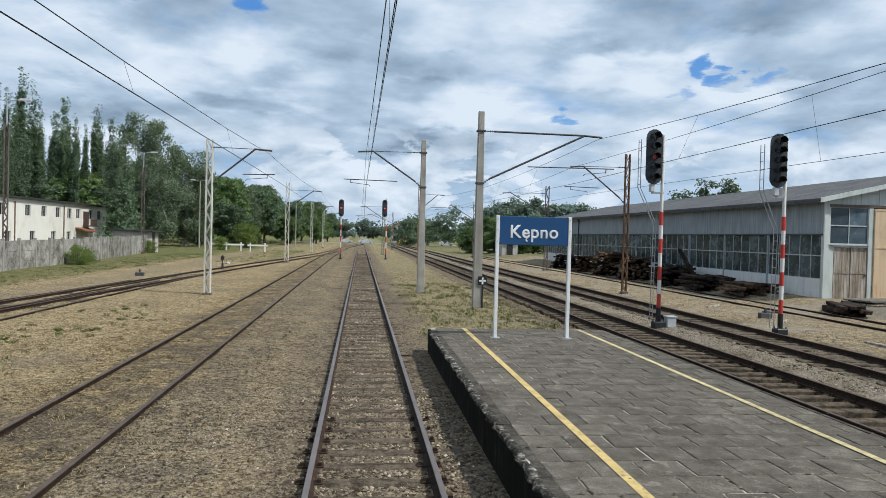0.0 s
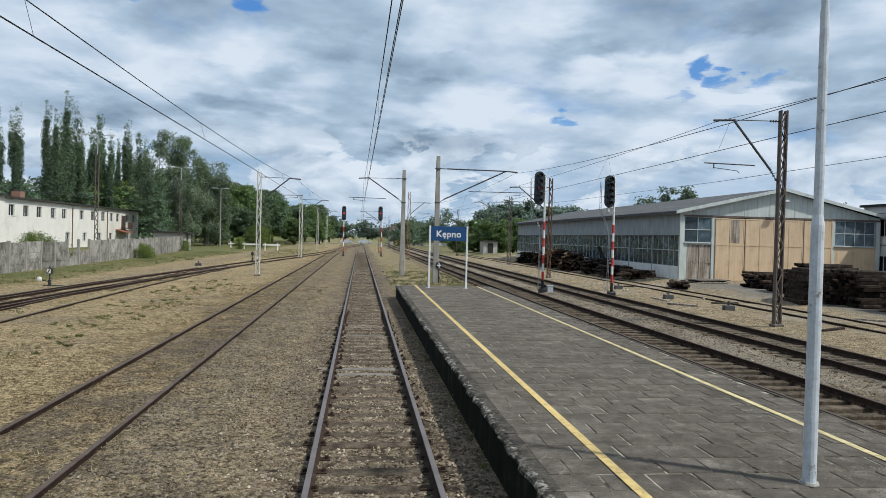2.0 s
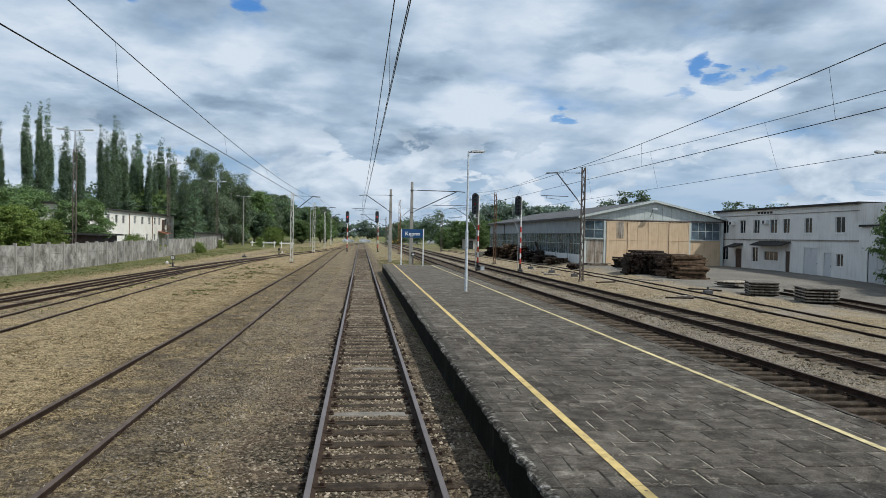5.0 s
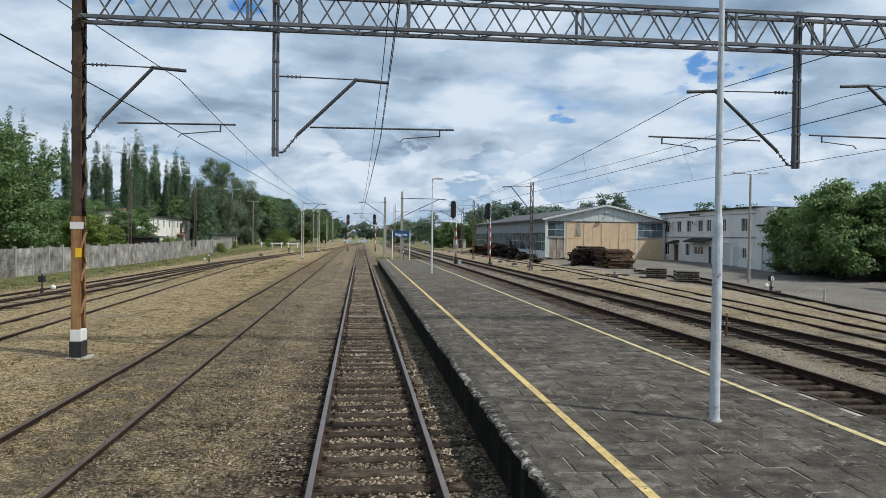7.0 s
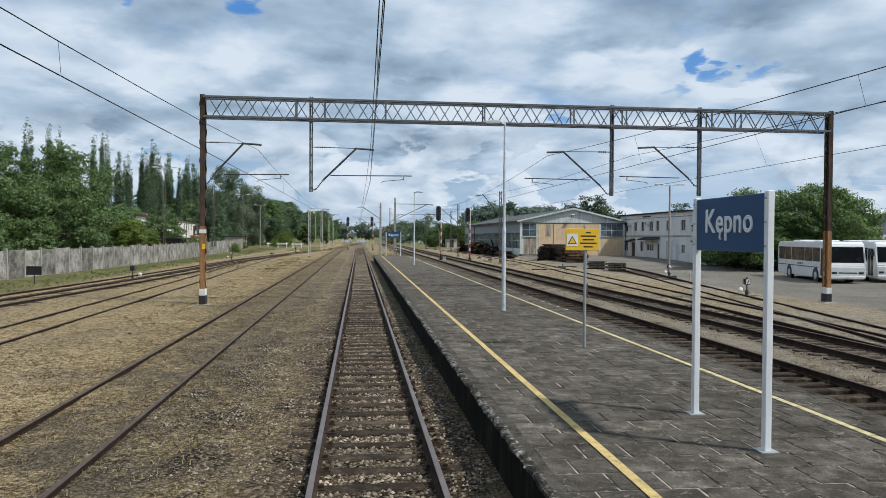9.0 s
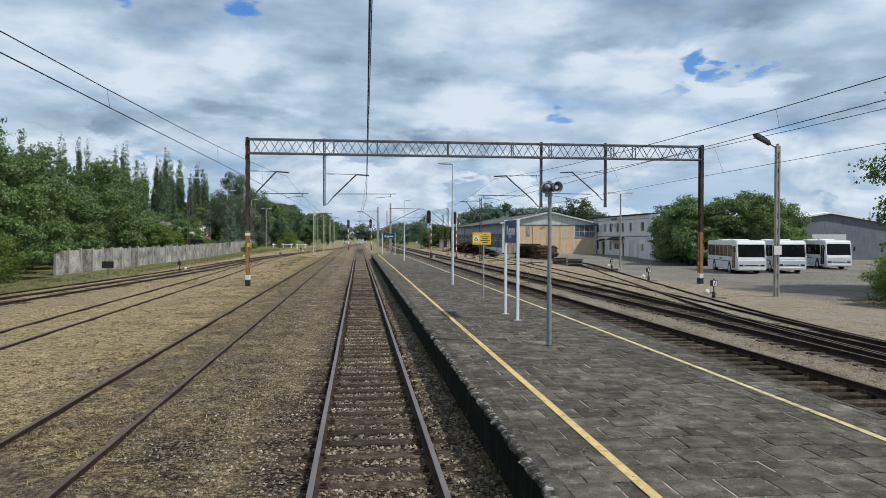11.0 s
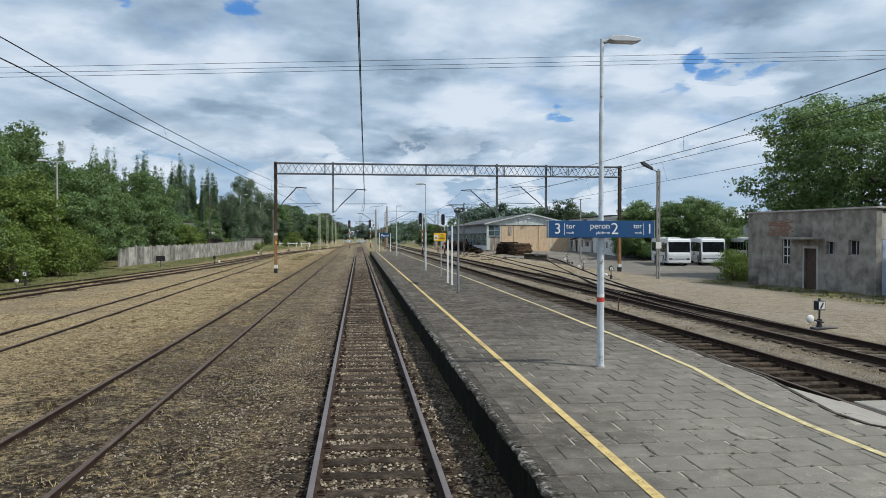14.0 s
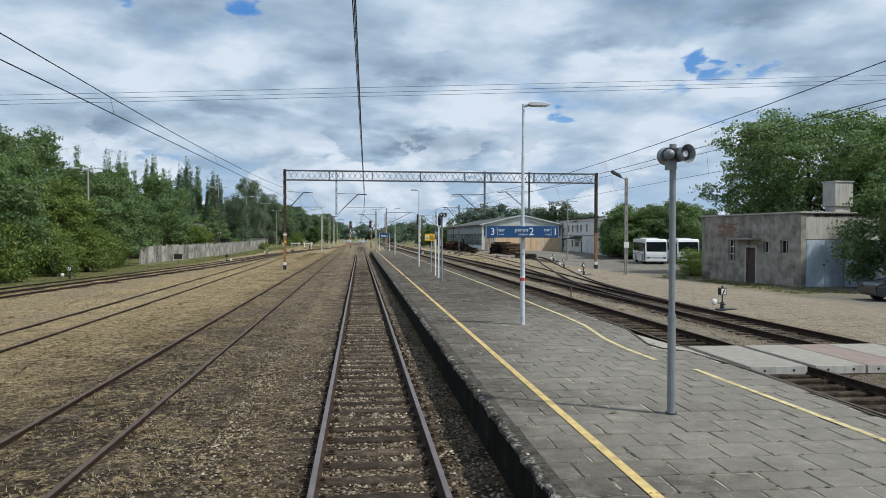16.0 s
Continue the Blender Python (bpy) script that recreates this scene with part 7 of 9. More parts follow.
def tree(name, label, lobes, tall, r, leaf, clumps, per, spread, seed, mat, bark=None, hang=0.0, group="", hollow=0.45, m=None):
    t = thing(name, label, "tree" if "bush" not in name else "bush", m, group)
    part("trunk", trunk_bm(lobes, tall, r, seed), bark or BARK, t)
    c = new("crown", crown_mesh("crown", lobes, clumps, per, leaf, spread, seed, mat, hang, hollow))
    c.parent = t
    return t


def poplar(seed, tall, m):
    rng = random.Random(seed)
    lobes = [(0.0, 0.0, tall * 0.52, 0.80, 0.80, tall * 0.44), (rng.uniform(-0.3, 0.3), rng.uniform(-0.3, 0.3), tall * 0.22, 1.10, 1.10, tall * 0.17)]
    for i in range(6):
        a, f, k = i * 1.05 + rng.uniform(-0.4, 0.4), rng.uniform(0.62, 0.97), rng.uniform(0.45, 1.0)
        lobes.append((math.cos(a) * k, math.sin(a) * k, tall * (f - rng.uniform(0.20, 0.28)), 0.42, 0.42, tall * rng.uniform(0.16, 0.24)))
    t = thing("poplar", "tall narrow dark green poplar with an uneven crown", "tree", m, "row of poplars")
    part("trunk", trunk_bm(lobes, tall, 0.32, seed), BARK, t)
    c = new("crown", crown_mesh("crown", lobes, 780, 22, 0.150, 0.20, seed, LEAF_DARK, 0.0, 0.30, 1.7))
    c.parent = t
    return t


def broadleaf(seed, tall, wide, m, mat, label, leaf=0.28, clumps=640, per=15, name="tree", group="trees of the wood", bark=None, hang=0.0, spread=0.4, low=0.3, sprays=26):
    rng = random.Random(seed)
    lobes = [(0, 0, tall * (low + (0.80 - low) * f), wide * k, wide * k, tall * 0.13) for f, k in ((0.1, 0.24), (0.5, 0.27), (0.95, 0.17))]
    for i in range(sprays):
        a = i * 2.4 + rng.uniform(-0.5, 0.5)
        f = (i + rng.random()) / sprays
        z = low + (0.93 - low) * f
        reach = wide * 0.5 * math.sqrt(max(1 - ((f - 0.38) / 0.70) ** 2, 0.05)) * rng.uniform(0.62, 0.98)
        k = wide * rng.uniform(0.095, 0.165)
        lobes.append((math.cos(a) * reach, math.sin(a) * reach, tall * z, k, k, k * rng.uniform(0.5, 0.8)))
    return tree(name, label, lobes, tall, 0.22 + tall * 0.012, leaf, clumps, per, spread, seed, mat, bark, hang, group, m=m)


# poplars behind the house
pops = [poplar(s, h * 1.13, pose(x, y, 0)) for s, h, x, y in ((1, 22.1, -48.8, 111.7), (2, 21.3, -48.7, 114.7), (3, 18.5, -48.8, 123.1), (4, 20.8, -45.4, 132.1))]
for i, (x, y, h) in enumerate(((-49.0, 107.7, 18.9), (-48.6, 116.8, 19.7), (-49.2, 127.7, 21.4), (-44.9, 120.6, 17.8), (-45.1, 125.8, 17.0), (-46.0, 135.2, 19.4), (-45.8, 139.9, 20.2), (-46.2, 145.6, 19.8), (-47.3, 150.8, 17.7), (-48.9, 122.7, 16.8), (-54.1, 120.8, 17.7), (-49.0, 45.4, 17.4), (-49.0, 53.0, 17.6), (-49.0, 57.4, 18.1), (-49.6, 65.9, 15.5), (-49.0, 73.3, 18.5), (-49.0, 77.3, 19.2), (-49.2, 80.7, 20.3), (-49.2, 88.2, 17.6), (-49.6, 95.5, 18.0), (-49.2, 104.7, 19.6), (-49.0, 109.8, 18.2), (-50.2, 34.0, 16.7))):
    p = copy_thing(pops[i % 4], pose(x, y, 0, 0, 0, i * 73))
    k = h / (22.1, 21.3, 18.5, 20.8)[i % 4]
    p.scale = (0.78 * k + 0.1, 0.78 * k + 0.1, k)

# the wood: birches and broadleaves towards the distance
birch = broadleaf(21, 20.5, 9.6, pose(-31, 110, 0), LEAF_BIRCH, "tall weeping birch with grey-green hanging foliage", 0.135, 1700, 24, "birch", "birches", BIRCH_BARK, 0.9, 0.28, 0.16)
birch2 = broadleaf(22, 17.0, 9.0, pose(-28, 121, 0), LEAF_BIRCH, "weeping birch at the edge of the wood", 0.15, 1150, 22, "birch", "birches", BIRCH_BARK, 0.8, 0.36, 0.16)
lit = broadleaf(23, 12.8, 8.0, pose(-46.5, 128, 0), LEAF_FRESH, "rounded light green tree behind the house", 0.15, 900, 18, low=0.25)
under = broadleaf(24, 9.5, 7.5, pose(-50.5, 98, 0), LEAF_DARK, "dark shrubby tree under the poplars", 0.18, 680, 15, group="trees under the poplars", low=0.15)
for i, (x, y, k) in enumerate(((-51, 88, 1.0), (-50.5, 110, 1.0), (-50, 117, 1.1), (-43, 126, 1.0), (-54, 103, 1.1), (-41, 134, 1.1), (-51, 80, 0.95), (-51, 70, 0.9), (-51, 60, 1.0), (-49, 46, 0.95), (-46, 38, 1.0))):
    t = copy_thing(under, pose(x, y, 0, 0, 0, i * 83))
    t.scale = (k, k, k)
woods = [broadleaf(30 + i, h, w_, pose(x, y, 0), mat, "broadleaf tree at the edge of the wood", 0.25, 760, 15) for i, (h, w_, x, y, mat) in enumerate(((14, 10, -27, 150, LEAF_GREEN), (12.5, 9, -22, 163, LEAF_DARK), (15, 10, -33, 158, LEAF_BIRCH), (11, 9, -46, 124, LEAF_GREEN)))]
for i, (x, y, k, src) in enumerate(((-29, 170, 1.0, 2), (-23, 178, 0.95, 0), (-18, 188, 0.9, 1), (-26, 190, 1.1, 2), (-20, 203, 1.0, 3), (-14, 215, 0.85, 0), (-22, 222, 1.1, 1), (-30, 215, 1.2, 2), (-13, 236, 0.9, 3), (-20, 250, 1.1, 0), (-40, 145, 1.15, 2), (-45, 160, 1.2, 0), (-38, 175, 1.2, 1), (-36, 195, 1.25, 2), (-12, 262, 0.9, 1), (-18, 280, 1.1, 2), (-17, 172, 0.7, 3), (-12, 198, 0.6, 0), (-25, 143, 0.75, 1), (-28, 130, 0.6, 3))):
    t = copy_thing(woods[src], pose(x, y, -1.3 * k, 0, 0, i * 61))
    t.scale = (k, k, k)
for x, y, k in ((-40, 133, 0.95), (-34, 126, 1.0), (-24, 154, 0.72)):
    t = copy_thing(birch2, pose(x, y, 0, 0, 0, x * 9))
    t.scale = (k, k, k)
for x, y, k, turn in ((22.6, 124.5, 0.62, 10), (26.0, 121.5, 0.58, 120), (29.8, 126, 0.66, 220), (19.5, 131, 0.5, 300)):
    t = copy_thing(woods[0], pose(x, y, -1.9, 0, 0, turn))
    t.scale = (k, k, k)
fresh = broadleaf(41, 4.2, 4.2, pose(-19.5, 128, 0), LEAF_FRESH, "bright yellow-green bush at the wood's edge", 0.085, 520, 16, "bush", "bushes", None, 0, 0.35, 0.1)

# thick trees behind the fence
near_trees = [broadleaf(50 + i, h, w_, pose(x, y, 0), mat, label, 0.125, 1500, 19, spread=0.28, low=0.14, sprays=30, group="trees behind the fence") for i, (h, w_, x, y, mat, label) in enumerate((
    (9.0, 8.0, -27.5, -22, LEAF_GREEN, "leafy tree leaning over the concrete fence"), (11.5, 9.0, -31, -12, LEAF_GREEN, "tall leafy tree behind the fence"), (8.5, 9.0, -29, 3, LEAF_GREEN, "rounded green tree behind the fence"), (8.0, 6.5, -27, -36, LEAF_FRESH, "fresh yellow-green tree by the fence")))]
for i, (x, y, k, src, turn) in enumerate(((-28.5, -45, 0.92, 0, 40), (-23.9, -42, 0.80, 3, 15), (-24.2, -29.2, 0.78, 0, 260), (-24.2, -53, 0.86, 2, 75), (-33, -38, 0.92, 1, 130), (-31, -28, 1.0, 0, 200), (-36, -20, 1.0, 1, 70), (-31, 29, 0.80, 2, 33), (-30.5, 9.0, 1.06, 1, 250), (-60, 33, 2.0, 1, 15), (-64, 44, 1.9, 1, 140), (-58, 25, 1.8, 0, 70), (-26.2, 17.5, 0.60, 3, 70), (-25.6, 21.5, 0.48, 3, 190), (-34, 0, 1.0, 1, 10), (-30, -3, 0.85, 2, 100), (-28, -54, 0.95, 3, 20), (-32, -60, 0.9, 1, 300), (-26.5, -30.5, 0.8, 3, 90), (-38, -50, 0.95, 1, 215), (-32.5, 10, 0.75, 2, 250), (-25.4, 29, 0.66, 0, 77), (-27.5, 35, 0.34, 3, 144), (-44, -8, 1.25, 1, 20), (-29, -14, 0.85, 0, 310), (-25.3, -44, 0.55, 2, 10), (-54, 5, 1.2, 0, 5), (-27.0, -66, 0.95, 0, 60), (-26.5, -76, 0.9, 3, 160), (-33, -72, 1.2, 1, 20))):
    t = copy_thing(near_trees[src], pose(x, y, 0, 0, 0, turn))
    t.scale = (k, k, k * 0.98)

# a spruce
bm = bm_new()
tube(bm, (0, 0, -0.3), (0, 0, 13.5), 0.22, 0.03, 8)
spruce = thing("spruce", "dark pointed spruce behind the fence", "tree", pose(-31, 100, 0))
part("trunk", bm, BARK, spruce)
c = new("crown", crown_mesh("crown", [(0, 0, 1.5 + i * 1.5, 2.9 - i * 0.34, 2.9 - i * 0.34, 0.9) for i in range(8)], 300, 14, 0.18, 0.30, 77, LEAF_DARK, 0.3, 0.3))
c.parent = spruce

# greenery in the yard
yb = broadleaf(61, 7.8, 8.5, pose(38.8, 0.5, -0.3), LEAF_GREEN, "dense leafy tree screening the yard", 0.125, 1900, 20, "tree", "trees in the yard", None, 0, 0.27, 0.12, 34)
for x, y, k, turn in ((45.0, -1.0, 1.08, 200), (42.0, 4.5, 0.75, 90), (49.5, 2.5, 1.0, 33), (40.5, 7.0, 0.85, 140)):
    t = copy_thing(yb, pose(x, y, -0.3, 0, 0, turn))
    t.scale = (k, k, k)
big = broadleaf(66, 13.5, 15.0, pose(36.5, -47.0, -0.1), LEAF_GREEN, "large spreading leafy tree behind the grey shed", 0.120, 3600, 24, "tree", "trees in the yard", None, 0, 0.30, 0.22, 54)
t = copy_thing(big, pose(44.5, -51.0, -0.1, 0, 0, 120))
t.scale = (0.95, 0.95, 0.98)
side = broadleaf(67, 7.5, 6.5, pose(30.1, -66.3, -0.1), LEAF_GREEN, "fresh green tree hanging over the blue gate", 0.095, 1900, 18, "tree", "trees in the yard", None, 0.3, 0.27, 0.12, 34)
t = copy_thing(side, pose(34.5, -68.5, -0.1, 0, 0, 80))
for x, y, k, turn in ((24.6, -50.6, 0.50, 0), (25.6, -49.5, 0.42, 90)):
    t = copy_thing(fresh, pose(x, y, -0.12, 0, 0, turn))
    t.scale = (k, k, k)
for x, y, k in ((-22.9, -33.5, 0.75), (-22.4, -40.5, 0.95), (-22.2, -47.5, 0.85), (-22.6, -55.0, 0.95), (-23.2, -62.0, 0.9), (-22.6, 40.5, 0.45), (-20.8, 56.5, 0.38), (-21.3, 60.0, 0.28), (-23.5, 84, 0.4), (-20.0, 108, 0.5), (-24.5, 41.8, 0.6), (-25.0, 76, 0.5)):
    t = copy_thing(fresh, pose(x, y, -0.1, 0, 0, x * 31))
    t.scale = (k, k, k)

# woods behind hall and office and at the end of the line: one thing each
def far_wood(label, trees, seed, leaf=0.30, mat=None, clumps=170, per=13, base=0.0):
    lobes = []
    rng = random.Random(seed)
    for x, y, w_, h in trees:
        for i in range(7):
            f = rng.uniform(0.2, 0.8)
            k = w_ * rng.uniform(0.22, 0.36) * (1.15 - 0.5 * f)
            lobes.append((x + rng.uniform(-0.3, 0.3) * w_, y + rng.uniform(-0.3, 0.3) * w_, base + h * f, k, k, h * 0.17))
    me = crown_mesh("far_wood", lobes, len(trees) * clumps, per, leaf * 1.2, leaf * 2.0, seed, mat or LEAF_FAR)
    return tagged(new("far_wood", me), label, "woodland", kind="stuff")


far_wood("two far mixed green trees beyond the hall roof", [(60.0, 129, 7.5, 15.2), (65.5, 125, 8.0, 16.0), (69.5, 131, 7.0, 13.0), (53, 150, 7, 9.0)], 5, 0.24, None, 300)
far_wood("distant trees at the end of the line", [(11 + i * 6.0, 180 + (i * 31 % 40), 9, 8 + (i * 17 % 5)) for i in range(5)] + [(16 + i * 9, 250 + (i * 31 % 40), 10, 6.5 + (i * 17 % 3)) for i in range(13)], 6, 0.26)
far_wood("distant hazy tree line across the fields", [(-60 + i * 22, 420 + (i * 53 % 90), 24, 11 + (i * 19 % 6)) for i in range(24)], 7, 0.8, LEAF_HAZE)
# a wooded rise beyond the fields
rise = [(78 + i * 9.0 + (j % 2) * 4, 440 + j * 14, 15, 28 - abs(i - 2.2) * (2.6 if i < 2 else 0.95) + (i * 29 + j * 13) % 4) for i in range(15) for j in range(2)]
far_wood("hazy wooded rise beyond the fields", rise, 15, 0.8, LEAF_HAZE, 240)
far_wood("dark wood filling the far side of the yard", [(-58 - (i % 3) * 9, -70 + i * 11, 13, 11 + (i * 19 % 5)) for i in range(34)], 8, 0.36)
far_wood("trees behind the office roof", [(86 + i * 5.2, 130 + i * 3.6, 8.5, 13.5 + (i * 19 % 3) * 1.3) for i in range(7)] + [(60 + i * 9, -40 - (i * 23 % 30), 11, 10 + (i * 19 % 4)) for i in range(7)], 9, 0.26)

# grey hall beyond the buses
SLATE_CLADDING = material("slate_grey_cladding", [(0.0, (0.085, 0.098, 0.115)), (1.0, (0.16, 0.18, 0.205))], scale=0.8, rough=0.7, bump=0.15, streak=0.4)
gh = thing("grey_hall", "grey metal hall with a white roof beyond the buses", "building")
bm = bm_new()
prism(bm, [(54, -0.4), (74, -0.4), (74, 4.6), (64, 6.2), (54, 4.6)], 12, 30)
part("wall", bm, SLATE_CLADDING, gh)
bm = bm_new()
for x0, x1, z0, z1 in ((53.6, 64, 4.6, 6.25), (64, 74.4, 6.25, 4.6)):
    prism(bm, [(x0, z0), (x1, z1), (x1, z1 + 0.2), (x0, z0 + 0.2)], 11.6, 30.4)
part("roof", bm, WHITE_PAINT, gh)
bm = bm_new()
box(bm, 61.5, 66.5, 11.9, 12.0, -0.3, 3.4)
part("gate", bm, GREY_PAINT, gh)
gd = thing("garage_row", "long dark flat-roofed garages behind the bushes", "building")
bm = bm_new()
box(bm, 47, 53, 4, 32, -0.4, 4.4)
part("wall", bm, CONCRETE, gd)
bm = bm_new()
box(bm, 46.4, 53.4, 3.4, 32.5, 4.4, 4.65)
part("roof", bm, TARRED, gd)

# ---- end of the line: crossing, cars and a house ----
far_house = thing("gabled_house", "far plastered house with a brown gable roof", "house")
bm = bm_new()
prism(bm, [(10.9, -0.2), (17.5, -0.2), (17.5, 5.6), (14.2, 7.6), (10.9, 5.6)], 268, 280)
part("wall", bm, PALE_CONCRETE, far_house)
bm = bm_new()
for x0, x1, z0, z1 in ((10.2, 14.2, 5.2, 7.7), (14.2, 18.2, 7.7, 5.2)):
    prism(bm, [(x0, z0), (x1, z1), (x1, z1 + 0.25), (x0, z0 + 0.25)], 267.4, 280.6)
part("roof", bm, RUST_TILE, far_house)
for x in (12.1, 14.2, 16.3):
    for z in (1.2, 4.0):
        bm = bm_new()
        box(bm, x - 0.5, x + 0.5, 267.9, 268.0, z, z + 1.3)
        part("window", bm, CLEAN_PANE, far_house)
road = thing("level_crossing", "narrow road crossing the tracks far off", "road", kind="structure")
bm = bm_new()
box(bm, -60, 70, 224, 230, -0.12, 0.03)
part("road_surface", bm, CONCRETE, road)
for x, y, t_, p_, l_, h_ in ((-2.6, 228, 90, CAR_SILVER, "silver car waiting at the far crossing", 1.45), (3.4, 226.6, 90, CAR_SILVER, "pale car waiting at the far crossing", 1.45), (14.2, 206, 90, CAR_YELLOW, "yellow works van parked beside the far tracks", 1.75), (20, 214, 88, CAR_SILVER, "white car parked beyond the tracks", 1.45), (27, 215, 90, CAR_SILVER, "white car parked on the grass far off", 1.45), (38, 214, 80, CAR_BLUE, "dark car parked far beyond the tracks", 1.5)):
    car(pose(x, y, 0.0, 0, 0, t_), p_, l_, h_)
for x, y, turn in ((-18.3, 108.0, 12), (-14.6, 105.5, 10), (-21.0, 111.0, 14)):
    s = thing("white_barrier", "small white wooden barrier in the grass", "barrier", pose(x, y, 0.05, 0, 0, turn), "white barriers")
    for xx in (-1.0, 1.0):
        bm = bm_new()
        beam(bm, (xx, 0, -0.2), (xx, 0, 1.15), 0.18)
        part("post", bm, WHITE_BAND, s)
    bm = bm_new()
    box(bm, -1.4, 1.4, -0.12, -0.09, 0.70, 0.92)
    part("rail", bm, WHITE_BAND, s)
kiosk = thing("crossing_hut", "dark little hut by the far tracks", "hut")
bm = bm_new()
box(bm, 21.5, 24.0, 112, 116, 0.0, 2.3)
part("wall", bm, PALE_CONCRETE, kiosk)
bm = bm_new()
box(bm, 22.3, 23.2, 111.9, 112.0, 0.1, 2.0)
part("door", bm, BLACK, kiosk)
bm = bm_new()
box(bm, 21.2, 24.3, 111.6, 116.3, 2.3, 2.45)
part("roof", bm, TARRED, kiosk)

# ---- timber stacks ----
TIMBER = material("old_tarred_timber", [(0.0, (0.014, 0.011, 0.010)), (0.5, (0.045, 0.034, 0.028)), (1.0, (0.14, 0.105, 0.085))], scale=3, rough=0.9, bump=0.5, vary=0.55, spec=0.08)


def beams_mesh(seed, long, wide=0.25, high=0.15):
    rng = random.Random(seed)
    bm = bm_new()
    box(bm, -long / 2, long / 2, -wide / 2, wide / 2, 0, high)
    for v in bm.verts:
        v.co += Vector((rng.uniform(-0.05, 0.05), rng.uniform(-0.015, 0.015), rng.uniform(-0.012, 0.012)))
    soften(bm, 0.015)
    return mesh_of("beam", bm, TIMBER)


BEAMS = [beams_mesh(s, 2.4 + 0.1 * (s % 3)) for s in range(5)]
TIMBER_BROWN = material("weathered_brown_timber", [(0.0, (0.030, 0.020, 0.014)), (0.5, (0.12, 0.078, 0.050)), (1.0, (0.30, 0.215, 0.15))], scale=3, rough=0.9, bump=0.5, vary=0.6, spec=0.1)
BROWN_BEAMS = [m_.copy() for m_ in BEAMS]
for m_ in BROWN_BEAMS:
    m_.materials[0] = TIMBER_BROWN


def timber_stack(label, x, y, z, turn, rows, across, seed, jitter=0.08, gap=0.27, spread=4.0, brown=False):
    """Sleepers piled in layers; every third layer lies crosswise."""
    s = thing("timber_stack", label, "timber stack", pose(x, y, min(z, ground_z(x, y) - 0.02), 0, 0, turn), "timber stacks")
    rng = random.Random(seed)
    set_ = BROWN_BEAMS if brown else BEAMS
    for r in range(rows):
        k = max(1, int(across * (1 - 0.35 * (r / rows) ** 2) + rng.uniform(-0.6, 0.6)))
        for i in range(k):
            b = new("beam", set_[rng.randrange(5)])
            b.parent = s
            off = (i - (k - 1) / 2) * gap
            b.matrix_basis = pose(rng.uniform(-jitter, jitter) * spread, off + rng.uniform(-0.02, 0.02), r * 0.155, rng.uniform(-1.5, 1.5), rng.uniform(-1, 1) * jitter * 12, rng.uniform(-1, 1) * jitter * 40)
    return s


timber_stack("broad stack of old black railway sleepers", 22.4, 17.8, -0.1, 80, 12, 8, 2, 0.05)
timber_stack("low stack of black sleepers at the end of the row", 25.2, 26.3, -0.05, 6, 8, 8, 21, 0.10)
timber_stack("long stack of tarred sleepers before the hall doors", 24.9, 22.8, -0.05, -4, 10, 9, 22, 0.09)
timber_stack("stack of old sleepers with ragged ends", 24.2, 15.8, -0.1, -8, 12, 9, 3, 0.06)
timber_stack("uneven stack of weathered brown sleepers", 24.5, 13.1, -0.1, 4, 12, 8, 14, 0.08, brown=True)
timber_stack("stack of cracked sleepers behind the others", 23.9, 19.0, -0.05, 10, 13, 8, 15, 0.08)
timber_stack("low pile of weathered planks", 20.6, 29.5, 0.02, 70, 3, 5, 4, 0.10)
timber_stack("loose heap of broken sleepers along the hall", 20.9, 60.0, 0.1, 55, 12, 8, 5, 0.35, 0.30, brown=True)
timber_stack("tumbled heap of brown sleepers along the hall", 20.8, 54.5, 0.1, 75, 11, 8, 6, 0.40, 0.32, brown=True)
timber_stack("collapsed heap of dark beams along the hall", 21.2, 48.5, 0.1, 80, 8, 9, 7, 0.30, 0.32)
timber_stack("low dark heap of sleepers under the hall windows", 21.2, 43.5, 0.1, 85, 5, 9, 8, 0.22, 0.34)
timber_stack("low row of rotten sleepers near the hall corner", 21.4, 39.0, 0.1, 82, 4, 8, 9, 0.20, 0.34, brown=True)
timber_stack("heap of old sleepers far along the hall", 20.8, 66.5, 0.1, 60, 9, 7, 10, 0.30, 0.32, brown=True)
timber_stack("heap of black sleepers far along the hall", 20.6, 73.0, 0.1, 70, 9, 8, 12, 0.25, 0.32)


bm = bm_new()
beam(bm, (21.3, 45.2, 0.5), (20.9, 46.9, 2.35), 0.24, 0.15)
solid("leaning_beam", bm, TIMBER, "dark old beam leaning on the heap of sleepers", "beam")


def pallet_stack(m, layers, label):
    s = thing("plank_stack", label, "plank stack", m, "stacks of grey planks")
    for k in range(layers):
        for i in range(6):
            bm = bm_new()
            box(bm, -1.3, 1.3, -0.75 + i * 0.26, -0.53 + i * 0.26, k * 0.15 + 0.08, k * 0.15 + 0.14)
            part("plank", bm, OLD_WOOD if k % 2 else PALE_SLEEPER, s)
        for x in (-1.0, 0.9):
            bm = bm_new()
            box(bm, x, x + 0.1, -0.75, 0.77, k * 0.15, k * 0.15 + 0.08)
            part("spacer", bm, SLEEPER, s)
    return s


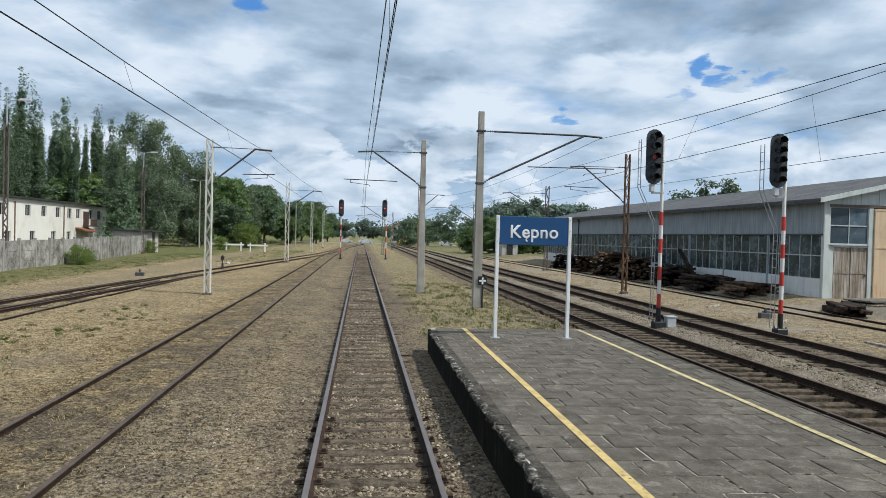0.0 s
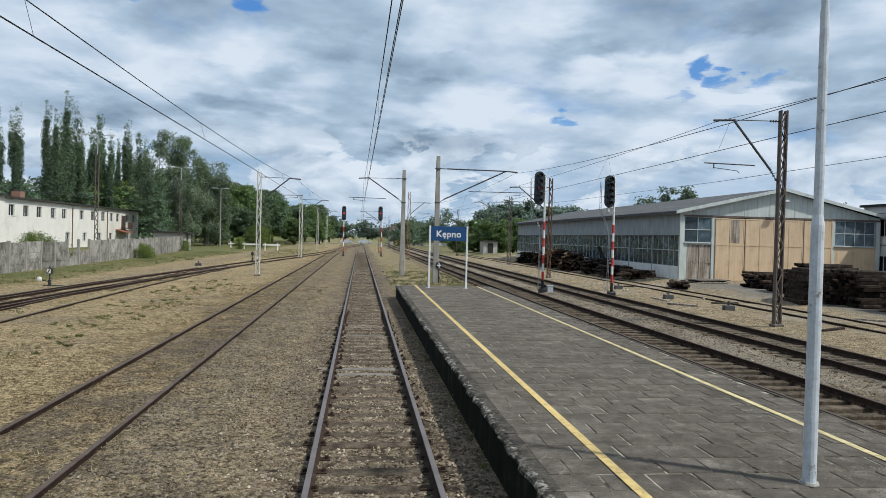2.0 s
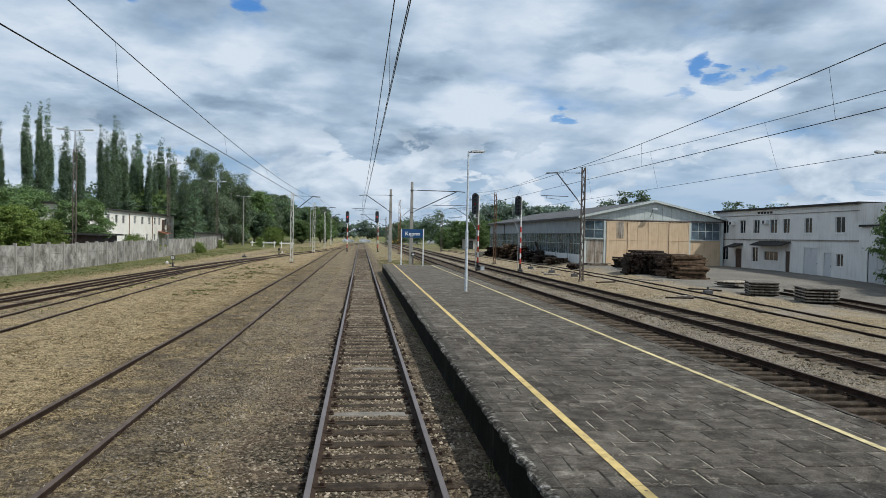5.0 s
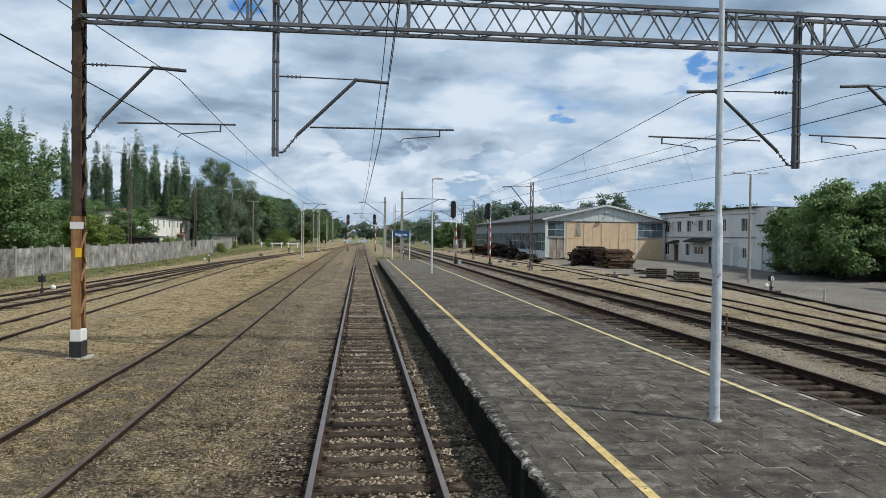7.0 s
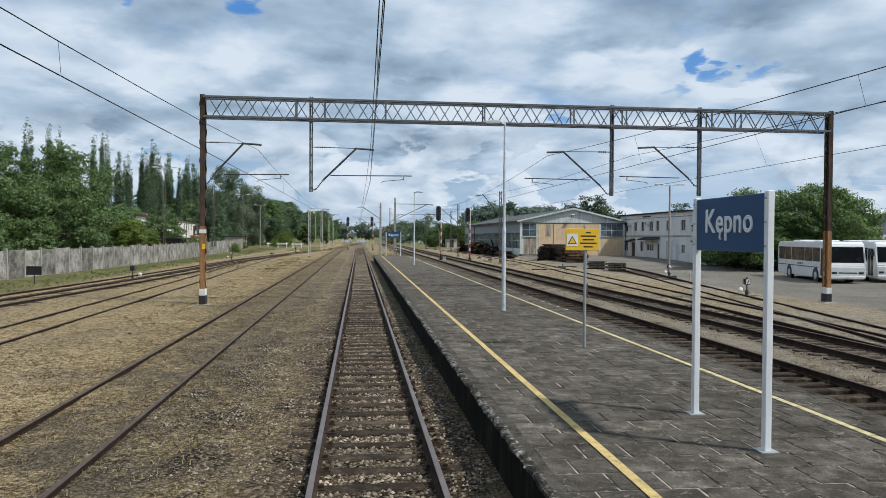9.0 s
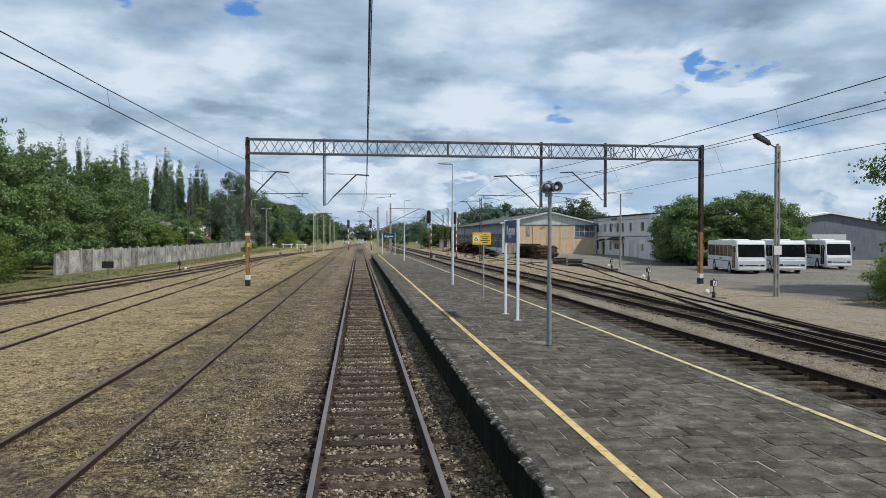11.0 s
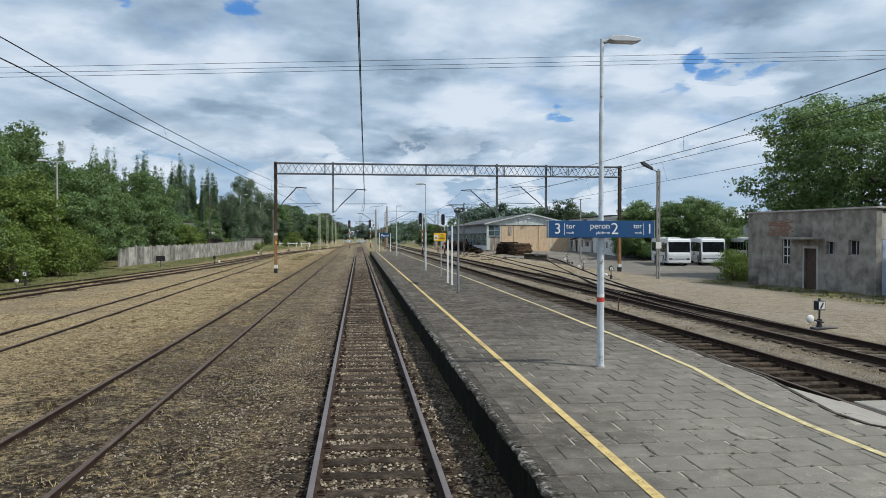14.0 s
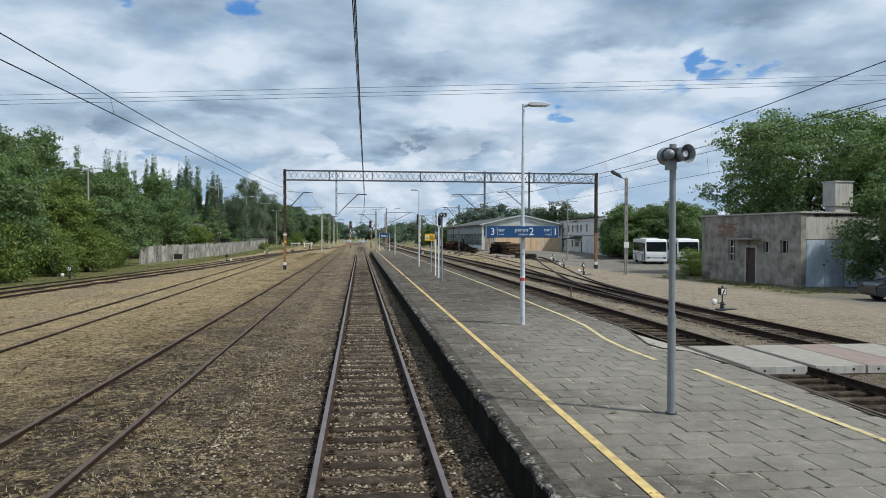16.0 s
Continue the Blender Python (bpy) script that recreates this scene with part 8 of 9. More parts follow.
pallet_stack(pose(22.6, -1.0, -0.15, 0, 0, 68), 5, "stack of weathered grey planks beside the siding")
pallet_stack(pose(22.9, -5.6, -0.15, 0, 0, 72), 5, "bundle of grey boards lying in the sand")
pallet_stack(pose(24.8, 6.0, -0.1, 0, 0, 30), 2, "low spread of grey planks on the ground")
pallet_stack(pose(23.3, 31.0, 0.0, 0, 0, 12), 3, "low stack of grey boards before the hall")


# ---- small railway things ----
def switch_stand(m, flip=1):
    s = thing("switch_stand", "black switch stand with a lantern box and white weight", "switch stand", m, "switch stands")
    bm = bm_new()
    box(bm, -0.25, 0.60, -0.13, 0.13, -0.15, 0.03)
    soften(bm, 0.015)
    base = part("base", bm, BLACK, s)
    bm = bm_new()
    tube(bm, (0, 0, 0.02), (0, 0, 0.20), 0.10, 0.065, 12)
    tube(bm, (0, 0, 0.20), (0, 0, 0.30), 0.085, 0.075, 12)
    part("gear_case", bm, BLACK, base)
    bm = bm_new()
    tube(bm, (0, 0, 0.28), (0, 0, 0.62), 0.03, seg=8)
    part("spindle", bm, BLACK, s)
    bm = bm_new()
    box(bm, -0.135, 0.135, -0.12, 0.12, 0.58, 0.88)
    soften(bm, 0.02)
    lamp = part("lantern_box", bm, BLACK, s)
    bm = bm_new()
    box(bm, -0.10, 0.10, -0.124, -0.119, 0.615, 0.845)
    part("lantern_pane", bm, WHITE_BAND, lamp, "white lantern pane")
    bm = bm_new()
    prism(bm, [(-0.075, 0.64), (-0.015, 0.64), (0.075, 0.82), (0.015, 0.82)], -0.130, -0.125)
    part("arrow", bm, BLACK, lamp)
    bm = bm_new()
    tube(bm, (0, 0, 0.87), (0, 0, 0.96), 0.06, 0.03, 8)
    part("cap", bm, BLACK, lamp)
    bm = bm_new()
    tube(bm, (0.05 * flip, -0.16, 0.20), (-0.42 * flip, -0.16, 0.32), 0.022, seg=8)
    lever = part("lever", bm, BLACK, s)
    bm = bm_new()
    bmesh.ops.create_uvsphere(bm, u_segments=14, v_segments=8, radius=0.13, matrix=Matrix.Translation((-0.42 * flip, -0.16, 0.32)) @ Matrix.Diagonal((1, 0.45, 1, 1)))
    part("weight", bm, WHITE_BAND, lever, smooth=True)
    return s


sw = switch_stand(pose(14.45, -75.0, -0.1))
for x, y, turn in ((17.0, -48.2, 0), (19.4, -34.2, 0), (23.4, -15.6, 10), (-15.6, 22.0, 0), (-14.9, -19.6, 180), (-11.2, 60.5, 180), (-19.4, -52.0, 0)):
    copy_thing(sw, pose(x, y, -0.1, 0, 0, turn))
bd = thing("notice_board", "small black board on a short post by the tracks", "sign", pose(-19.0, -24.4, -0.1))
bm = bm_new()
box(bm, -0.42, 0.42, -0.02, 0.02, 0.55, 1.05)
part("board", bm, BLACK, bd)
bm = bm_new()
box(bm, -0.03, 0.03, 0.02, 0.08, -0.2, 1.0)
part("post", bm, DARK_STEEL, bd)
hy = thing("hydrant_post", "short pale post with a side bar beside the siding", "post", pose(21.4, -23.5, -0.15))
bm = bm_new()
tube(bm, (0, 0, -0.1), (0, 0, 0.72), 0.045, 0.045, 10)
box(bm, -0.30, 0.05, -0.03, 0.03, 0.68, 0.74)
part("body", bm, PALE_CONCRETE, hy)
for x, y, h in ((9.6, -70.0, 0.6), (11.1, -34.0, 0.55)):
    bm = bm_new()
    tube(bm, (x, y, -0.3), (x, y, h), 0.03, seg=8)
    solid("marker_post", bm, RUSTY, "thin rusty marker post between the tracks", "post", "marker posts")
for x, y in ((-13.7, 47), (16.2, 14.5), (15.8, 27.5), (16.0, 20.5), (18.9, -2.0)):
    bm = bm_new()
    box(bm, x - 0.25, x + 0.25, y - 0.12, y + 0.12, -0.2, 0.12)
    box(bm, x - 0.05, x + 0.05, y - 0.05, y + 0.05, 0.12, 0.32)
    soften(bm, 0.02)
    solid("ground_box", bm, DARK_STEEL, "small dark ground-level point machine box", "ground box", "ground boxes")

# panels of the foot crossing
CROSS_GREY = simple("pale_crossing_panel", (0.22, 0.205, 0.18), (0.32, 0.30, 0.265), rough=0.85, scale=4, fine=60, spec=0.15)
CROSS_RED = simple("reddish_crossing_panel", (0.20, 0.155, 0.135), (0.28, 0.225, 0.20), rough=0.85, scale=4, fine=60, spec=0.15)
crossing = thing("foot_crossing", "pale concrete foot crossing panels laid between rails", "crossing", kind="structure")
bm = bm_new()
prism(bm, [(6.08, -0.22), (8.0, -0.22), (8.0, 0.02), (7.85, 0.03), (6.6, 0.40), (6.08, PLAT_Z - 0.012)], -88.42, -85.32)
soften(bm, 0.012)
part("ramp", bm, CROSS_GREY, crossing, "pale worn ramp from the platform to the rails")
for x0, x1, mat in ((8.19, 9.53, CROSS_GREY), (9.70, 10.9, CROSS_GREY), (10.92, 12.0, CROSS_RED), (12.02, 13.35, CROSS_GREY), (13.5, 18.0, CROSS_GREY)):
    bm = bm_new()
    box(bm, x0, x1, -88.35, -85.32, -0.22, 0.02)
    soften(bm, 0.02)
    part("panel", bm, mat, crossing)
    bm = bm_new()
    box(bm, x0 + 0.02, x1 - 0.02, -88.375, -88.345, -0.16, 0.015)
    part("pale_edge", bm, PALE_CONCRETE, crossing)
    for f in (0.25, 0.75):
        bm = bm_new()
        tube(bm, (x0 + (x1 - x0) * f, -88.37, -0.07), (x0 + (x1 - x0) * f, -88.38, -0.07), 0.03, seg=8)
        part("lifting_hole", bm, BLACK, crossing)

# pebbles of clutter: offcuts of wood lying by the tracks
rng = random.Random(8)
for i in range(14):
    x, y = rng.uniform(14.6, 21.0), rng.uniform(-12, 34)
    bm = bm_new()
    w_, l_ = rng.uniform(0.08, 0.22), rng.uniform(0.5, 2.2)
    box(bm, -l_ / 2, l_ / 2, -w_ / 2, w_ / 2, 0, 0.1)
    soften(bm, 0.015)
    solid("scrap_timber", bm, TIMBER if i % 2 else OLD_WOOD, "offcut of old timber lying in the sand", "scrap timber", "timber offcuts", m=pose(x, y, ground_z(x, y) - 0.02, rng.uniform(-4, 4), 0, rng.uniform(0, 180)))


# ---- paving slabs, sleepers, stones and grass ----
def slab_shape(seed, w=0.5, d=0.5, t=0.05):
    rng = random.Random(seed)
    g = 0.008
    c = [(g, g), (w - g, g), (w - g, d - g), (g, d - g)]
    c = [(x + rng.uniform(-0.006, 0.006), y + rng.uniform(-0.006, 0.006)) for x, y in c]
    b = 0.010
    tilt = [rng.uniform(-0.003, 0.002) for _ in c]
    inner = [(x + (b if x < w / 2 else -b), y + (b if y < d / 2 else -b)) for x, y in c]
    vs = [(x, y, -t) for x, y in c] + [(x, y, -0.010 + h) for (x, y), h in zip(c, tilt)] + [(x, y, h) for (x, y), h in zip(inner, tilt)]
    fs = [(8, 9, 10, 11)]
    for i in range(4):
        j = (i + 1) % 4
        fs += [(i, j, 4 + j, 4 + i), (4 + i, 4 + j, 8 + j, 8 + i)]
    return vs, fs


SHAPES = [slab_shape(s) for s in range(9)]
slab_me = [from_lists("slab", v, f, SLAB) for v, f in SHAPES]
rng = random.Random(3)
rest_v, rest_f = [], []
row = 0
y = PLAT_START
while y < PLAT_END - 0.3:
    x = PLAT_L + 0.22 - (0.25 if row % 2 else 0.0)
    r_edge = min(plat_right(y), plat_right(y + 0.5)) - 0.05
    while x < r_edge - 0.12:
        w_ = min(0.5, r_edge - x)
        x0 = max(x, PLAT_L + 0.22)
        w_ -= x0 - x
        if w_ > 0.1:
            k = rng.randrange(9)
            full = w_ > 0.49
            if full and -98.0 < y < -83.5:
                ob = new("slab", slab_me[k])
                ob.parent = platform
                ob.location = (x0, y, PLAT_Z + rng.uniform(-0.006, 0.004))
            else:
                v, f = SHAPES[k]
                o, dz_ = len(rest_v), rng.uniform(-0.006, 0.004)
                rest_v += [(x0 + a * w_ / 0.5, y + b, PLAT_Z + c_ + dz_) for a, b, c_ in v]
                rest_f += [tuple(i + o for i in q) for q in f]
        x += 0.5
    y += 0.5
    row += 1
SLAB_ISLES = SLAB.copy()
SLAB_ISLES.name = "worn_paving_slabs_joined"
nt = SLAB_ISLES.node_tree
for nd in [n_ for n_ in nt.nodes if n_.bl_idname == "ShaderNodeObjectInfo"]:
    geo = nt.nodes.new("ShaderNodeNewGeometry")
    for l in list(nd.outputs["Random"].links):
        nt.links.new(geo.outputs["Random Per Island"], l.to_socket)
ob = new("paving", from_lists("paving", rest_v, rest_f, SLAB_ISLES))
ob.parent = platform
tagged(ob, "worn grey paving slabs with open joints", kind="stuff")
bm = bm_new()
ring = [(PLAT_L + 0.10, y) for y in ys] + [(plat_right(y) - 0.07, y) for y in ys[::-1]]
bm.faces.new([bm.verts.new((x, y, PLAT_Z - 0.0125)) for x, y in ring])
part("joint_filling", bm, JOINT, platform, "dirt and dry moss in the joints")

# broken edge stones along the main track, plain ones on the other side
rng = random.Random(12)
for i in range(0, 153):
    y = PLAT_START + i * 1.0
    bm = bm_new()
    a, b, k = y + 0.012, y + 0.988, 6
    top = []
    for j in range(k + 1):
        yy = a + (b - a) * j / k
        top.append((PLAT_L + rng.choice((0.0, 0.005, 0.01, 0.03, 0.05)) + rng.uniform(-0.012, 0.012), yy, PLAT_Z + rng.uniform(-0.022, 0.008)))
    vs = []
    for x, yy, z in top:
        vs.append([bm.verts.new(c) for c in ((PLAT_L + 0.225, yy, PLAT_Z - 0.08), (PLAT_L + 0.045, yy, PLAT_Z - 0.08), (x - 0.01, yy, PLAT_Z - 0.045 + rng.uniform(-0.02, 0.015)), (x, yy, z - 0.02), (x + 0.03, yy, z), (PLAT_L + 0.225, yy, PLAT_Z))])
    for p, q in zip(vs, vs[1:]):
        for j in range(5):
            bm.faces.new((p[j], p[j + 1], q[j + 1], q[j]))
    bm.faces.new(vs[0])
    bm.faces.new(vs[-1][::-1])
    part("edge_stone", bm, EDGE_CONCRETE, platform)
cuts = sorted({PLAT_START + i for i in range(0, 154, 2)} | set(EDGE_Y[1:7]))
for y, y1 in zip(cuts, cuts[1:]):
    bm = bm_new()
    x0, x1 = plat_right(y), plat_right(y1)
    f = [(-0.07, -0.12), (0.0, -0.12), (0.0, -0.012), (-0.012, 0.004), (-0.07, 0.004)]
    va = [bm.verts.new((x0 + u, y + 0.01, PLAT_Z + z)) for u, z in f]
    vb = [bm.verts.new((x1 + u, y1 - 0.01, PLAT_Z + z)) for u, z in f]
    bm.faces.new(va)
    bm.faces.new(vb[::-1])
    for j in range(5):
        bm.faces.new((va[j], va[(j + 1) % 5], vb[(j + 1) % 5], vb[j]))
    part("kerb", bm, EDGE_CONCRETE, platform)
# painted lines
for fn, wide, paint in ((lambda y: 2.44 + 0.0 * y, 0.055, YELLOW_LINE), (yellow_right, 0.05, PALE_LINE)):
    bm = bm_new()
    y = PLAT_START
    while y < PLAT_END - 0.4:
        if fn is yellow_right and -91.2 < y < -90.1:
            y += 0.5
            continue
        a, b = fn(y + 0.003), fn(y + 0.497)
        bm.faces.new([bm.verts.new(c) for c in ((a - wide, y + 0.003, PLAT_Z + 0.0075), (a + wide, y + 0.003, PLAT_Z + 0.0075), (b + wide, y + 0.497, PLAT_Z + 0.0075), (b - wide, y + 0.497, PLAT_Z + 0.0075))])
        y += 0.5
    part("edge_line", bm, paint, platform, "worn yellow painted safety line")

# sleepers
sleeper_me = [from_lists("sleeper", v, f, SLEEPER) for v, f in SLEEPER_SHAPES]
pale_me = from_lists("sleeper", *SLEEPER_SHAPES[1], PALE_SLEEPER)
SLEEPER_ISLES = SLEEPER.copy()
SLEEPER_ISLES.name = "tarred_sleepers_joined"
nt = SLEEPER_ISLES.node_tree
for nd in [n_ for n_ in nt.nodes if n_.bl_idname == "ShaderNodeObjectInfo"]:
    geo = nt.nodes.new("ShaderNodeNewGeometry")
    for l in list(nd.outputs["Random"].links):
        nt.links.new(geo.outputs["Random Per Island"], l.to_socket)
plate_bm = bm_new()
for side_ in (-0.7525, 0.7525):
    box(plate_bm, side_ - 0.16, side_ + 0.16, -0.075, 0.075, -0.002, 0.012)
    for u in (-0.115, 0.115):
        box(plate_bm, side_ + u - 0.025, side_ + u + 0.025, -0.03, 0.03, 0.012, 0.05)
PLATE = mesh_of("fastening", plate_bm, RUST_RAIL)
rng = random.Random(5)
for t, pts, (s0, s1), z, own, step in LATE:
    xs, yy = [p[0] for p in pts], [p[1] for p in pts]
    rv, rf_ = [], []
    y = s0
    while y < s1:
        if yy[0] <= y <= yy[-1] and not (t.name.startswith("track_right") and -88.4 < y < -85.3):
            x = float(np.interp(y, yy, xs))
            turn = -math.degrees(math.atan((np.interp(y + 1, yy, xs) - np.interp(y - 1, yy, xs)) / 2))
            m = pose(x + rng.uniform(-0.05, 0.05), y + rng.uniform(-0.03, 0.03), z + rng.uniform(-0.012, 0.012), 0, 0, turn + rng.uniform(-0.8, 0.8))
            k = rng.randrange(6)
            if own and own[0] < y < own[1]:
                pale = t.name.startswith("track_main") and y > -30 and rng.random() < 0.10
                o = new("sleeper", pale_me if pale else sleeper_me[k])
                o.parent = t
                o.matrix_basis = m
                q = new("fastening", PLATE)
                q.parent = o
            else:
                v, f = SLEEPER_SHAPES[k]
                o = len(rv)
                rv += [tuple(m @ Vector(c)) for c in v]
                rf_ += [tuple(i + o for i in q) for q in f]
        y += step
    if rv:
        ob = new("sleepers", from_lists("sleepers", rv, rf_, SLEEPER_ISLES))
        ob.parent = t
        tagged(ob, "dark wooden sleepers", kind="stuff")

# stones
STONE = material("ballast_stones", [(0.0, (0.065, 0.052, 0.039)), (0.5, (0.18, 0.15, 0.113)), (1.0, (0.40, 0.35, 0.28))], scale=2.2, rough=0.95, bump=0.2, fine=30, big=0.5, vary=0.0, world_space=True, spec=0.12)


def scatter_stones(label, areas, seed, mat):
    rng = np.random.default_rng(seed)
    shapes = []
    for k in range(10):
        a = np.arange(5) * 1.2566 + rng.uniform(-0.35, 0.35, 5)
        r = rng.uniform(0.75, 1.25, 5)
        ring = np.stack([np.cos(a) * r, np.sin(a) * r, rng.uniform(-0.5, 0.25, 5)], 1)
        shapes.append(np.concatenate([ring, [[rng.uniform(-0.35, 0.35), rng.uniform(-0.35, 0.35), rng.uniform(0.75, 1.15)]]]))
    sides = np.array([(k, (k + 1) % 5, 5) for k in range(5)])
    vs, fs, o = [], [], 0
    for x0, x1, y0, y1, n, r0, r1, zfn in areas:
        for _ in range(n):
            x, y_ = rng.uniform(x0, x1), rng.uniform(y0, y1)
            r = rng.uniform(r0, r1)
            if abs(x) < 1.3:  # between the sleepers of the main track
                ph = (y_ + 104.0) % 0.60
                if (ph < 0.115 or ph > 0.485) and rng.random() < (0.96 if abs(x) < 0.75 else 0.55):
                    continue
            a, b = rng.uniform(0, 6.28), rng.uniform(-0.5, 0.5)
            v = shapes[rng.integers(10)] * r * np.array([1, 0.8, 0.8])
            ca, sa, cb, sb = math.cos(a), math.sin(a), math.cos(b), math.sin(b)
            rot = np.array([[ca, -sa * cb, sa * sb], [sa, ca * cb, -ca * sb], [0, sb, cb]])
            vs.append(v @ rot.T + np.array([x, y_, zfn(x, y_)]))
            fs.append(sides + o)
            o += 6
    v, f = np.concatenate(vs), np.concatenate(fs)
    me = bpy.data.meshes.new("stones")
    me.vertices.add(len(v))
    me.vertices.foreach_set("co", v.astype(np.float32).ravel())
    me.loops.add(len(f) * 3)
    me.loops.foreach_set("vertex_index", f.astype(np.int32).ravel())
    me.polygons.add(len(f))
    me.polygons.foreach_set("loop_start", np.arange(0, len(f) * 3, 3, dtype=np.int32))
    me.update(calc_edges=True)
    me.materials.append(mat)
    return tagged(new("stones", me), label, "ballast", kind="stuff")


def isles(mat, lo, hi):
    """Lets joined stones change in tone from one to the next."""
    t = mat.node_tree
    b = [n_ for n_ in t.nodes if n_.bl_idname == "ShaderNodeBsdfPrincipled"][0]
    n = Nodes(t, False)
    src = b.inputs["Base Color"].links[0].from_socket
    pick = n.add("ShaderNodeNewGeometry").outputs["Random Per Island"]
    n.put(b.inputs["Base Color"], n.mix(1.0, src, n.ramp(pick, [(0.0, lo), (0.6, (0.9, 0.88, 0.86)), (1.0, hi)]), "MULTIPLY"))


isles(STONE, (0.28, 0.24, 0.20), (1.5, 1.46, 1.40))
bed = lambda x, y_: -0.172 + 0.010 * near(y_, -15, 400, 25)
gz = lambda x, y_: ground_z(x, y_) + 0.004
scatter_stones("brown-grey ballast stones between the rails", [
    (-0.70, 0.70, -100, 14, 38000, 0.016, 0.036, bed), (0.80, 1.45, -100, 14, 15000, 0.015, 0.034, gz), (-2.3, -0.80, -100, 14, 24000, 0.013, 0.030, gz), (-0.7, 0.7, 14, 50, 3500, 0.022, 0.045, bed)], 1, STONE)
GREY_STONE = material("grey_gravel_stones", [(0.0, (0.062, 0.054, 0.044)), (0.5, (0.185, 0.163, 0.134)), (1.0, (0.39, 0.350, 0.295))], scale=1.4, rough=0.95, bump=0.2, fine=30, big=0.5, world_space=True, spec=0.12)
isles(GREY_STONE, (0.30, 0.27, 0.23), (1.3, 1.27, 1.22))
scatter_stones("grey gravel among the dry grass", [(-3.7, -2.0, -100, 14, 24000, 0.010, 0.026, gz), (-5.3, -3.4, -100, 10, 9000, 0.009, 0.022, gz), (6.9, 10.0, -92, 20, 12000, 0.018, 0.038, gz), (11.2, 14.0, -90, 20, 9000, 0.018, 0.038, gz), (10.0, 11.2, -30, 25, 6000, 0.015, 0.040, gz)], 2, GREY_STONE)

# bits of dry moss and grit in the joints of the paving
rng = np.random.default_rng(21)
cv, cf = [], []
for _ in range(9000):
    yy_ = rng.uniform(-100, 14)
    row_ = int((yy_ - PLAT_START) / 0.5)
    x_ = rng.uniform(PLAT_L + 0.1, 6.3)
    if rng.random() < 0.6:
        yy_ = PLAT_START + row_ * 0.5 + rng.normal() * 0.012
    else:
        x_ = PLAT_L + 0.22 + 0.5 * round((x_ - PLAT_L - 0.22) / 0.5) - (0.25 if row_ % 2 else 0.0) + rng.normal() * 0.012
    if noise.noise(Vector((x_ * 0.9, yy_ * 0.5, 2.0))) + rng.uniform(-0.4, 0.4) < -0.05 or x_ < PLAT_L + 0.08:
        continue
    r_, a_ = rng.uniform(0.008, 0.030), rng.uniform(0, 3.14)
    o = len(cv)
    for k in range(5):
        b_ = a_ + k * 1.2566
        q_ = r_ * rng.uniform(0.5, 1.2)
        cv.append((x_ + math.cos(b_) * q_ * 1.5, yy_ + math.sin(b_) * q_, PLAT_Z + 0.0025))
    cv.append((x_, yy_, PLAT_Z + 0.006 + r_ * 0.35))
    cf += [(o + k, o + (k + 1) % 5, o + 5) for k in range(5)]
MOSS = simple("dry_moss_and_grit", (0.05, 0.045, 0.032), (0.20, 0.183, 0.145), rough=1.0, scale=6, world_space=True, spec=0.1)
tagged(new("moss", from_lists("moss", cv, cf, MOSS)), "crumbs of dry moss and grit in paving joints", "moss", kind="stuff")

# grass
STRAW = material("dry_grass_blades", [(0.0, (0.12, 0.088, 0.045)), (0.5, (0.29, 0.225, 0.125)), (1.0, (0.46, 0.38, 0.235))], scale=1.0, rough=0.9, bump=0, big=0.3, fine=9, world_space=True, spec=0.1)
GREEN = material("green_weeds", [(0.0, (0.075, 0.095, 0.032)), (0.5, (0.165, 0.19, 0.068)), (1.0, (0.29, 0.30, 0.13))], scale=1.0, rough=0.9, bump=0, big=0.3, fine=9, world_space=True, spec=0.15)


